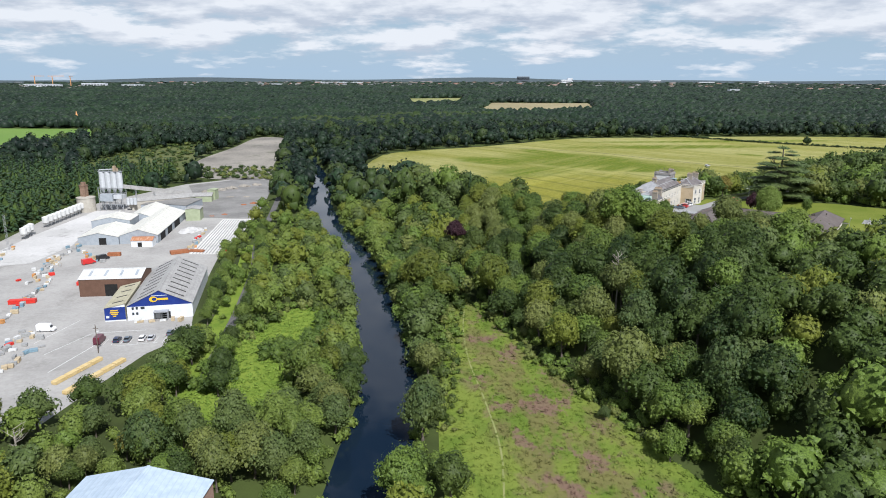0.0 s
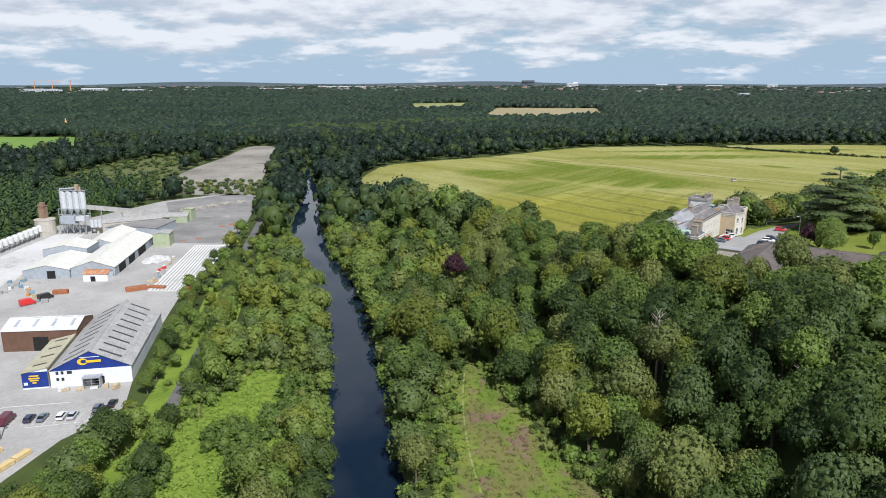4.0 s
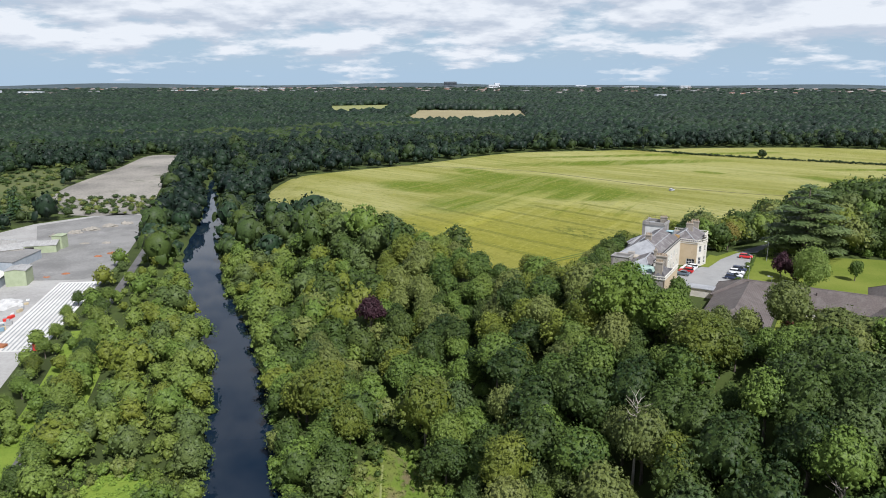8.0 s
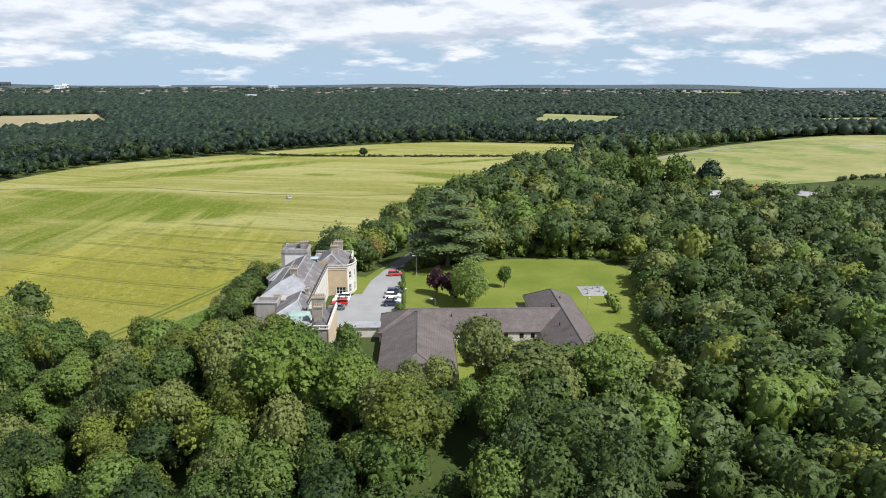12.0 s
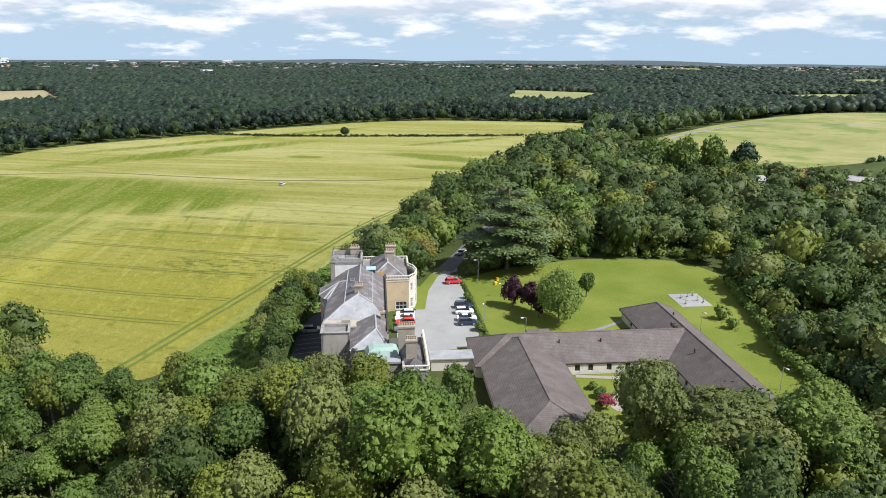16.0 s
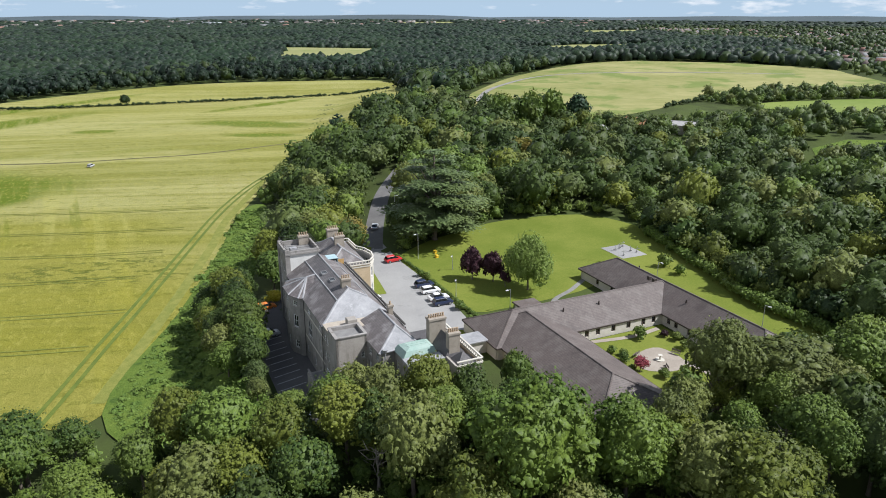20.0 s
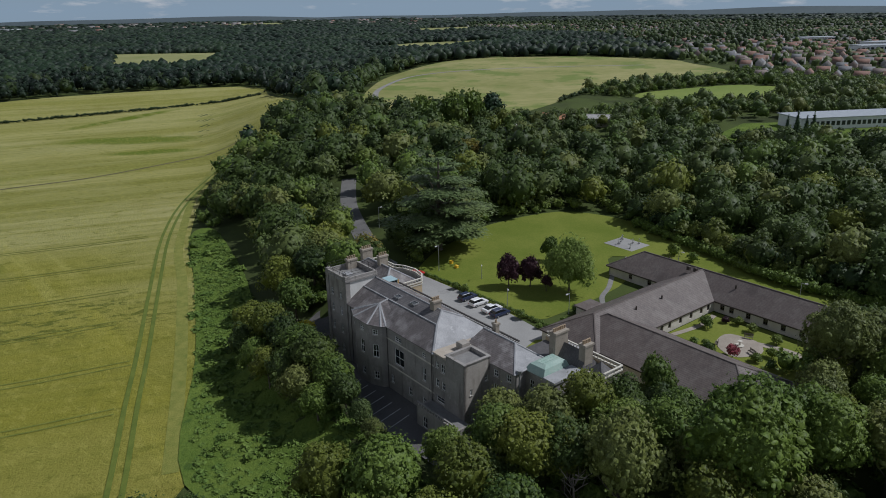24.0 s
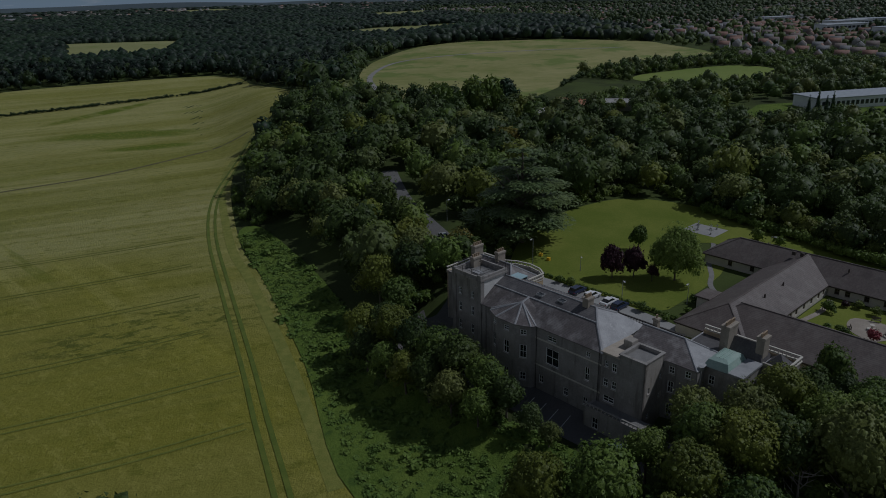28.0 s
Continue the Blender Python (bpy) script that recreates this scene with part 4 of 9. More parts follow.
wb = rng.choice([4.2, 5.6, 7.2, 9.4], len(midw_l), p=[.2, .35, .3, .15]) * rng.uniform(0.85, 1.15, len(midw_l)) * np.where((midw_l[:, 0] > 255) & (midw_l[:, 0] < 700) & (midw_l[:, 1] < 345), 0.55, 1.0)
farm = (midw_l[:, 0] > 255) & (midw_l[:, 1] < 420)
# the wood past y 500 gets darker leaves in place of cloud shadow
deep = ~farm & (midw_l[:, 1] > 500)
for nm, sel, leafs, text in (("wood_beyond", ~farm & ~deep, [LEAF_FAR, LEAF_FAR, LEAF_FAR, LEAF_DEEP, LEAF_HORIZON_GREEN, LEAF_HORIZON_GREEN], "thick green woods round the fields"), ("deep_wood", deep, [LEAF_FAR, LEAF_HORIZON_GREEN, LEAF_HORIZON_GREEN, LEAF_HORIZON], "wood behind the barley field, leaf colour darkened for cloud shadow"), ("farm_wood", farm, [LEAF, LEAF_OLIVE, LEAF_FAR_PALE, LEAF_FAR_PALE], "mid-green trees between the paddock and the house wood")):
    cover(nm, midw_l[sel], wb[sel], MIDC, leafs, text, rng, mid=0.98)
pn = midw[pine]
cover("pine_plantation", pn, rng.uniform(7.5, 10, len(pn)), [CONE_F, cone_arrays(93, 90, 0.18)], [LEAF_CONIFER, INNER], "dark green conifer plantation beside the works", rng, mid=0.95, squash=(0.95, 1.2))
ring = []
r0 = 640.0
while r0 < 4750:
    s = 8.8 * (r0 / 640) ** 0.75
    a = np.arange(-0.66, 2.05, s / r0) + rng.uniform(0, s / r0)
    a = a + rng.uniform(-.4, .4, len(a)) * s / r0
    rr = r0 + rng.uniform(-0.4, 0.4, len(a)) * s
    ring.append(np.stack([np.sin(a) * rr, 200 + np.cos(a) * rr, np.full(len(a), s)], 1))
    r0 += s * 0.9
ring = np.concatenate(ring)
inmid = (ring[:, 0] > -420) & (ring[:, 0] < 700) & (ring[:, 1] < 900) & (ring[:, 1] > -60)
az = np.degrees(np.arctan2(ring[:, 0], ring[:, 1] - 200))
far_r = np.hypot(ring[:, 0], ring[:, 1] - 200)
town_az = np.maximum(75.0, 88.0 - (far_r - 800) / 130)
built = rng.uniform(0, 1, len(ring)) < np.where(az > town_az, 0.6, np.where(far_r > 3200, 0.6, 0.0))
keep = ~inmid & clear(ring[:, :2], 4.0) & ~built
garden = np.concatenate([midw[town], midw[town] + rng.uniform(-6, 6, (town.sum(), 2))])
suburb = np.concatenate([ring[keep & (az > town_az) & (far_r < 3200)] * np.array([1, 1, 0.52]), np.column_stack([garden, rng.uniform(5.5, 9.5, len(garden))])])
ring = ring[keep & ~((az > town_az) & (far_r < 3200))]


def canopy(name, places, leafs, label, shape=ICO1, rough=(0.72, 1.2)):
    """Far crowns, each an uneven dome in a rolling canopy, as one object."""
    n = len(places)
    v, f = shape
    f = f[v[f].mean(1)[:, 2] > -0.45]
    x, y = places[:, 0], places[:, 1]
    stand = 0.5 + 0.5 * np.sin(x / 210 + 2 * np.sin(y / 330)) * np.sin(y / 150 + np.sin(x / 410))
    r = places[:, 2] * rng.uniform(0.4, 0.8, n)
    rz = np.minimum(r * rng.uniform(0.9, 1.4, n), rng.uniform(4.5, 8.5, n))
    mid = height(x, y) + rz * 0.5 + 6.5 * stand * rng.uniform(0.2, 1.0, n)
    jig = rng.uniform(*rough, (n, len(v), 1))
    w = v[None] * jig * np.stack([r, r, rz], 1)[:, None, :] + np.stack([x, y, mid], 1)[:, None, :]
    kind = np.minimum((stand * 0.95 + rng.uniform(0, 0.35, n)) / 1.3 * len(leafs), len(leafs) - 1).astype(int)
    fa = (f[None] + (np.arange(n) * len(v))[:, None, None]).reshape(-1, 3)
    return tagged(new(name, raw_mesh(name, w.reshape(-1, 3), fa, leafs, np.repeat(kind, len(f)))), label, "trees", kind="stuff")


near_ring = np.hypot(ring[:, 0], ring[:, 1] - 200) < 960
# leaf mixes here carry cloud shadow in their colour
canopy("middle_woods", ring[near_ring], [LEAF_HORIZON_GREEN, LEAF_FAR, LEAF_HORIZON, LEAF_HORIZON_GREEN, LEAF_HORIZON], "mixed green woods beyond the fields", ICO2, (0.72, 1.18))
canopy("town_trees", suburb, [LEAF_FAR_PALE, LEAF_FAR, LEAF_FAR, LEAF_DEEP], "garden and street trees among the town roofs", ICO2, (0.6, 1.25))
canopy("far_woods", ring[~near_ring], [LEAF_HORIZON, LEAF_HORIZON_GREEN, LEAF_HORIZON, LEAF_HORIZON_GREEN], "woods reaching to the horizon, leaf colour darkened for cloud shadow")

# ---- building helpers ----
BASE = {}


def thing(name, base, label, category, group=""):
    """An empty at the thing's base, under which its parts hang."""
    o = new(name)
    o.empty_display_size = 0.5
    o.location = base
    BASE[o.name] = Vector(base)
    return tagged(o, label, category, group)


def part(name, verts, faces, material, parent, label="", smooth=False):
    """One mesh object under a thing or a part; vertices in world metres."""
    b = BASE[parent.name]
    me = bpy.data.meshes.new(name)
    me.from_pydata([(v[0] - b[0], v[1] - b[1], v[2] - b[2]) for v in verts], [], [tuple(int(i) for i in f) for f in faces])
    me.materials.append(material)
    bm = bmesh.new()
    bm.from_mesh(me)
    bmesh.ops.recalc_face_normals(bm, faces=bm.faces)
    bm.to_mesh(me)
    bm.free()
    if smooth:
        me.polygons.foreach_set("use_smooth", [True] * len(me.polygons))
    o = new(name, me)
    o.parent = parent
    BASE[o.name] = b
    return tagged(o, label)


def solid(parts_list):
    """Joins (verts, faces) pairs."""
    V, F = [], []
    for v, f in parts_list:
        F += [tuple(i + len(V) for i in q) for q in f]
        V += list(v)
    return V, F


def pieces(name, lst, material, parent, label=""):
    """Each of several (verts, faces) pairs as a part of its own."""
    for v, f in lst:
        part(name, v, f, material, parent, label)


def prism(plan, z0, z1):
    n = len(plan)
    v = [(x, y, z0) for x, y in plan] + [(x, y, z1) for x, y in plan]
    return v, [tuple(range(n))[::-1], tuple(range(n, 2 * n))] + [(i, (i + 1) % n, n + (i + 1) % n, n + i) for i in range(n)]


def boxf(f, u0, u1, v0, v1, z0, z1):
    """A box in a local plan f(u, v)."""
    return prism([f(u0, v0), f(u1, v0), f(u1, v1), f(u0, v1)], z0, z1)


def bevel_box(f, u0, u1, v0, v1, z0, z1, c=0.04):
    v, F = [], []
    for z, k in ((z0, 0.0), (z1 - c, 0.0), (z1, c)):
        v += [(*f(u0 + k, v0 + k), z), (*f(u1 - k, v0 + k), z), (*f(u1 - k, v1 - k), z), (*f(u0 + k, v1 - k), z)]
    for a in (0, 4):
        F += [(a + i, a + (i + 1) % 4, a + 4 + (i + 1) % 4, a + 4 + i) for i in range(4)]
    return v, F + [(3, 2, 1, 0), (8, 9, 10, 11)]


def disc(x, y, z0, z1, r0, r1, k=10):
    v = [(x + r * math.cos(6.2832 * i / k), y + r * math.sin(6.2832 * i / k), z) for z, r in ((z0, r0), (z1, r1)) for i in range(k)]
    return v, [tuple(range(k))[::-1], tuple(range(k, 2 * k))] + [(i, (i + 1) % k, k + (i + 1) % k, k + i) for i in range(k)]


glass_m = Mat("window_glass", 0.04, 0, 0.5)
glass_m.b.inputs["Transmission Weight"].default_value = 0.55
GLASS = glass_m.done((0.045, 0.055, 0.065))
WHITE_PAINT = surf("white_paint", (0.66, 0.66, 0.64), (0.78, 0.78, 0.76), 0.8, 8, 0.55, bump=0.05)
BROWN_FRAME = surf("brown_window_frame", (0.06, 0.04, 0.03), (0.10, 0.07, 0.05), 1, 8, 0.5, bump=0.05)


def wall(name, a, b, z0, z1, holes, material, parent, thick=0.35, frame=None, bars=(1, 1), label="", sill=True):
    """A wall from a to b with openings (s, width, z, height), s along the wall to the opening's middle. The outside lies to the right of a-b.
    Each opening gets a recessed window with bars, a pane and a sill."""
    a, b = Vector(a), Vector(b)
    d = (b - a)
    L = d.length
    d /= L
    nrm = Vector((d.y, -d.x))
    xs = sorted({0.0, L, *[h[0] - h[1] / 2 for h in holes], *[h[0] + h[1] / 2 for h in holes]})
    zs = sorted({z0, z1, *[h[2] for h in holes], *[h[2] + h[3] for h in holes]})

    def at(s, z, k):
        p = a + d * s - nrm * k
        return (p.x, p.y, z)

    def gap(i, j):
        if i < 0 or j < 0 or i >= len(xs) - 1 or j >= len(zs) - 1:
            return True
        s, z = (xs[i] + xs[i + 1]) / 2, (zs[j] + zs[j + 1]) / 2
        return any(abs(s - h[0]) < h[1] / 2 and h[2] < z < h[2] + h[3] for h in holes)

    V, F = [], []

    def quad(*p):
        F.append(tuple(range(len(V), len(V) + 4)))
        V.extend(p)

    for i in range(len(xs) - 1):
        for j in range(len(zs) - 1):
            if gap(i, j):
                continue
            s0, s1, y0, y1 = xs[i], xs[i + 1], zs[j], zs[j + 1]
            quad(at(s0, y0, 0), at(s1, y0, 0), at(s1, y1, 0), at(s0, y1, 0))
            quad(at(s0, y0, thick), at(s0, y1, thick), at(s1, y1, thick), at(s1, y0, thick))
            if gap(i - 1, j):
                quad(at(s0, y0, 0), at(s0, y1, 0), at(s0, y1, thick), at(s0, y0, thick))
            if gap(i + 1, j):
                quad(at(s1, y0, 0), at(s1, y0, thick), at(s1, y1, thick), at(s1, y1, 0))
            if gap(i, j - 1):
                quad(at(s0, y0, 0), at(s0, y0, thick), at(s1, y0, thick), at(s1, y0, 0))
            if gap(i, j + 1):
                quad(at(s0, y1, 0), at(s1, y1, 0), at(s1, y1, thick), at(s0, y1, thick))
    # merged by hand so that neighbouring faces share their corners
    key, W, idx = {}, [], []
    for p in V:
        k = tuple(round(c, 3) for c in p)
        if k not in key:
            key[k] = len(W)
            W.append(p)
        idx.append(key[k])
    wob = part(name, W, [tuple(idx[i] for i in f) for f in F], material, parent, label)
    for s, w, z, h in holes:
        fm = frame or WHITE_PAINT

        def fr(p, q, e=s):
            o = a + d * p - nrm * q
            return o.x, o.y
        l, r, fw = s - w / 2, s + w / 2, min(0.13, w * 0.13)
        rv = [(*fr(p, q), zz) for q in (0.10, 0.2) for p, zz in ((l, z), (r, z), (r, z + h), (l, z + h), (l + fw, z + fw), (r - fw, z + fw), (r - fw, z + h - fw), (l + fw, z + h - fw))]
        rf = []
        for i in range(4):
            j = (i + 1) % 4
            rf += [(i, j, 4 + j, 4 + i), (8 + j, 8 + i, 12 + i, 12 + j), (i, 8 + i, 8 + j, j), (4 + i, 4 + j, 12 + j, 12 + i)]
        bar = []
        for i in range(bars[0]):
            m = l + w * (i + 1) / (bars[0] + 1)
            bar.append(boxf(fr, m - 0.035, m + 0.035, 0.11, 0.19, z + fw, z + h - fw))
        for i in range(bars[1]):
            m = z + h * (i + 1) / (bars[1] + 1)
            bar.append(boxf(fr, l + fw, r - fw, 0.105, 0.195, m - 0.04, m + 0.04))
        win = part("window", rv, rf, fm, parent)
        for q in bar:
            part("glazing_bar", *q, fm, win)
        part("pane", *boxf(fr, l + fw * .5, r - fw * .5, 0.14, 0.16, z + fw * .5, z + h - fw * .5), GLASS, win)
        if sill:
            part("sill", *bevel_box(fr, l - 0.08, r + 0.08, -0.08, 0.1, z - 0.12, z - 0.004), SILL, win)
    return wob


SILL = surf("stone_sill", (0.36, 0.34, 0.30), (0.46, 0.44, 0.40), 1, 6, 0.85)


def roughcast(name, c1, c2, stain):
    """Old render: mottled, patched, with long dark runs of damp down the wall."""
    m = Mat(name, 0.9, 0, 0.25)
    f = m.noise(4.0, 5, 0.65)
    col = m.mix(m.step(m.math("ADD", m.math("MULTIPLY", m.noise(0.35, 4), 0.6), m.math("MULTIPLY", f, 0.4)), 0.34, 0.66), c1, c2)
    runs = m.noise(0.9, 4, 0.6, stretch=(1, 1, 7))
    col = m.mix(m.math("MULTIPLY", m.step(runs, 0.52, 0.70), 0.7), col, stain)
    col = m.mix(m.math("MULTIPLY", m.step(m.noise(0.5, 5, 0.7, off=(4, 9, 3)), 0.56, 0.66), 0.5), col, tuple(c * 1.25 for c in c2))
    m.bump(f, 0.4, 0.02)
    return m.done(col)


ROUGHCAST = roughcast("weathered_grey_roughcast", (0.225, 0.212, 0.198), (0.320, 0.302, 0.282), (0.125, 0.115, 0.102))
ROUGH_PALE = roughcast("pale_brown_roughcast", (0.29, 0.265, 0.235), (0.38, 0.35, 0.31), (0.20, 0.175, 0.145))
ASHLAR = surf("tan_render", (0.42, 0.33, 0.21), (0.50, 0.40, 0.27), 0.4, 4, 0.88, bump=0.2, c3=(0.34, 0.27, 0.18))
STONE_TRIM = surf("pale_stone_trim", (0.50, 0.47, 0.40), (0.60, 0.57, 0.50), 0.6, 6, 0.85, c3=(0.36, 0.33, 0.27))
LIME = surf("white_limewash", (0.56, 0.55, 0.52), (0.68, 0.67, 0.64), 0.4, 5, 0.88, c3=(0.42, 0.40, 0.37))
LEAD = surf("weathered_lead", (0.24, 0.242, 0.246), (0.36, 0.36, 0.365), 0.5, 5, 0.6, spec=0.4, c3=(0.42, 0.42, 0.425))
COPPER = surf("green_copper", (0.26, 0.37, 0.32), (0.36, 0.45, 0.40), 0.6, 4, 0.7, c3=(0.34, 0.40, 0.34))
DARK_IRON = surf("dark_parapet", (0.035, 0.032, 0.030), (0.065, 0.06, 0.055), 1, 6, 0.7)
POT = surf("clay_pot", (0.30, 0.22, 0.145), (0.40, 0.31, 0.215), 1.5, 8, 0.85)
BRICK_STACK = surf("sooty_stack", (0.27, 0.235, 0.19), (0.36, 0.32, 0.265), 0.8, 6, 0.9, bump=0.4, c3=(0.18, 0.15, 0.12))
FELT = surf("grey_roof_felt", (0.16, 0.155, 0.15), (0.24, 0.235, 0.225), 0.5, 5, 0.85, c3=(0.33, 0.32, 0.31))


def slate_material(name, c1, c2, c3, course):
    m = Mat(name, 0.62, 0, 0.4)
    o = m.local(0, 0, 0)
    stripe = m.math("FRACT", m.math("DIVIDE", o[2], course))
    f = m.noise(2.6, 5, 0.7)
    streak = m.noise(0.5, 5, 0.65, stretch=(1, 1, 4))
    col = m.mix(m.step(f, 0.3, 0.7), c1, c2)
    col = m.mix(m.math("MULTIPLY", m.step(streak, 0.46, 0.66), 0.75), col, c3)
    col = m.mix(m.math("MULTIPLY", m.step(m.noise(0.22, 5, 0.7, off=(9, 4, 1)), 0.52, 0.68), 0.5), col, tuple(a * 0.62 for a in c1))
    col = m.mix(m.math("MULTIPLY", m.step(stripe, 0.72, 0.95), 0.62), col, tuple(c * 0.5 for c in c1))
    m.bump(m.math("ADD", m.math("MULTIPLY", stripe, 0.8), f), 0.5, 0.03)
    return m.done(col)


SLATE = slate_material("weathered_grey_slate", (0.112, 0.098, 0.095), (0.166, 0.147, 0.141), (0.290, 0.272, 0.262), 0.14)
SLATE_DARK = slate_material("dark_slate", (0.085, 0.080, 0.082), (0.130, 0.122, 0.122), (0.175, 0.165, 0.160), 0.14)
TILE = slate_material("brown_roof_tile", (0.100, 0.080, 0.072), (0.140, 0.114, 0.102), (0.165, 0.142, 0.128), 0.16)


def sheet(name, corners, material, parent, label="", t=0.12):
    """A roof slope with thickness, from its corners in the world."""
    n = len(corners)
    v = list(corners) + [(x, y, z - t) for x, y, z in corners]
    return part(name, v, [tuple(range(n)), tuple(range(n, 2 * n))[::-1]] + [(i, n + i, n + (i + 1) % n, (i + 1) % n) for i in range(n)], material, parent, label)


def strip(a, b, w, t):
    """A raised ridge or hip roll from a to b."""
    a, b = Vector(a), Vector(b)
    d = (b - a).normalized()
    s = d.cross(Vector((0, 0, 1))).normalized() * w
    up = s.cross(d).normalized() * t
    v = [a - s - up * .3, a - s * .5 + up, a + s * .5 + up, a + s - up * .3]
    v += [p + (b - a) for p in v]
    return [p[:] for p in v], [(0, 1, 5, 4), (1, 2, 6, 5), (2, 3, 7, 6), (3, 0, 4, 7), (3, 2, 1, 0), (4, 5, 6, 7)]


def chimney(f, u, v, z0, z1, lu, lv, pots, parent, name="chimney"):
    c = part(name, *solid([boxf(f, u - lu / 2, u + lu / 2, v - lv / 2, v + lv / 2, z0, z1 - .35), bevel_box(f, u - lu / 2 - .12, u + lu / 2 + .12, v - lv / 2 - .12, v + lv / 2 + .12, z1 - .35, z1)]), BRICK_STACK, parent, "sooty rendered chimney stack")
    for i in range(pots):
        k = (i + .5) / pots - .5
        x, y = f(u + (lu * k if lu > lv else 0), v + (lv * k if lv >= lu else 0))
        part("chimney_pot", *solid([disc(x, y, z1 - .02, z1 + .5, .17, .13, 8), disc(x, y, z1 + .5, z1 + .58, .17, .17, 8)]), POT, c)
    return c


def balustrade(f, a, b, z, parent, rail, post, step=0.55, h=0.85):
    """Plinth, rail and separate balusters along a line of the local plan."""
    (u0, v0), (u1, v1) = a, b
    L = math.hypot(u1 - u0, v1 - v0)
    du, dv = (u1 - u0) / L, (v1 - v0) / L

    def g(s, k):
        return f(u0 + du * s - dv * k, v0 + dv * s + du * k)
    part("parapet_plinth", *boxf(g, 0, L, -.17, .17, z, z + .22), rail, parent)
    part("parapet_rail", *bevel_box(g, 0, L, -.16, .16, z + h - .16, z + h, .03), rail, parent)
    n = max(2, int(L / step))
    me = None
    for i in range(n):
        s = L * (i + .5) / n
        x, y = g(s, 0)
        if me is None:
            b0 = BASE[parent.name]
            pv, pf = solid([disc(0, 0, z + .2, z + .42, .06, .10, 6), disc(0, 0, z + .42, z + h - .14, .10, .05, 6)])
            me = bpy.data.meshes.new("baluster")
            me.from_pydata([(p[0], p[1], p[2] - b0[2]) for p in pv], [], pf)
            me.materials.append(post)
        o = new("baluster", me)
        o.parent = parent
        o.location = (x - BASE[parent.name][0], y - BASE[parent.name][1], 0)
        BASE[o.name] = BASE[parent.name]


# ---- country house ----
house = thing("country_house", (*hw(10, 6), 4.5), "old grey rendered country house with slate and lead roofs", "house")
W0, EAVE = 4.3, 16.4
bay = [hw(13.2, 0), hw(13.6, -0.7), hw(16.0, -1.9), hw(20.2, -1.9), hw(22.6, -0.7), hw(23.0, 0)]
# long rear wall, south to north: the outside is on the west
wall("rear_wall", hw(13.2, 0), hw(0, 0), W0, EAVE, [(1.4, .9, 6.1, 1.5), (3.6, 2.7, 10.2, 3.0), (3.4, 1.9, 14.55, .95), (6.6, 1.0, 5.9, 1.5), (10.6, .9, 10.4, 2.4), (10.6, .9, 14.6, .9), (10.5, 1.0, 5.9, 1.4)], ROUGHCAST, house, bars=(1, 1), label="weathered grey roughcast rear wall")
for i in range(5):
    p, q = bay[i], bay[i + 1]
    L = math.dist(p, q)
    hl = [(L / 2, min(1.25, L * .5), 10.2, 2.5), (L / 2, min(1.1, L * .45), 6.0, 1.5), (L / 2, min(1.1, L * .45), 14.5, 1.0)] if i in (1, 2, 3) else []
    wall("bay_wall", q, p, W0, EAVE, hl, ROUGHCAST, house)
wall("rear_wall", hw(26, 0), hw(23, 0), W0, EAVE, [], ROUGHCAST, house)
wall("front_wall", hw(-7, 12), hw(26, 12), 8.2, EAVE + .2, [(3 + 3.7 * i, 1.1, z, h) for i in range(8) for z, h in ((9.3, 2.0), (13.0, 1.9))], STONE_TRIM, house, label="pale front wall facing the car park")
wall("end_wall", hw(0, 0), hw(0, 12), W0, EAVE, [], ROUGHCAST, house)
pieces("band_course", ([boxf(hw, 0, 13.2, -.07, .1, z, z + .25) for z in (9.2, 14.1, 16.2)]), STONE_TRIM, house)
pieces("rainwater_pipe", ([disc(*hw(u, -.14), W0, EAVE, .06, .06, 6) for u in (.4, 12.9, 24.6)]), DARK_IRON, house)

# main roof: slopes to a break, then a shallow top, white lead over the south hip
B, R = 3.7, 6.4
zb, zr = 18.85, 19.95
e0, n0 = -.25, 26.0
sheet("roof", [(*hw(0, e0), EAVE), (*hw(B, B), zb), (*hw(15.0, B), zb), (*hw(13.2, e0), EAVE)], SLATE, house, "streaked grey slate slope")
sheet("roof", [(*hw(15.0, B), zb), (*hw(n0, B), zb), (*hw(n0, e0), EAVE), (*hw(13.2, e0), EAVE)], SLATE, house)
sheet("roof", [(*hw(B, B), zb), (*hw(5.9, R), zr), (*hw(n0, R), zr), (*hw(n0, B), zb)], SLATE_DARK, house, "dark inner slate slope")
sheet("roof", [(*hw(5.9, R), zr), (*hw(B, 9.1), zb), (*hw(n0, 9.1), zb), (*hw(n0, R), zr)], SLATE, house)
sheet("roof", [(*hw(B, 9.1), zb), (*hw(0, 11.6), 16.9), (*hw(n0, 11.6), 16.9), (*hw(n0, 9.1), zb)], SLATE, house)
sheet("lead_hip", [(*hw(e0, e0), EAVE), (*hw(0, 11.6), 16.9), (*hw(B, 9.1), zb), (*hw(B, B), zb)], LEAD, house, "white weathered lead hip")
sheet("lead_hip", [(*hw(B, B), zb), (*hw(B, 9.1), zb), (*hw(5.9, R), zr)], LEAD, house)
pieces("ridge_roll", ([strip((*hw(B, B), zb), (*hw(n0, B), zb), .16, .1), strip((*hw(5.9, R), zr), (*hw(n0, R), zr), .16, .1), strip((*hw(e0, e0), EAVE), (*hw(B, B), zb), .28, .1), strip((*hw(B, B), zb), (*hw(5.9, R), zr), .24, .1), strip((*hw(5.9, R), zr), (*hw(B, 9.1), zb), .2, .1), strip((*hw(B, 9.1), zb), (*hw(n0, 9.1), zb), .12, .1)]), LEAD, house, "pale lead ridge rolls")
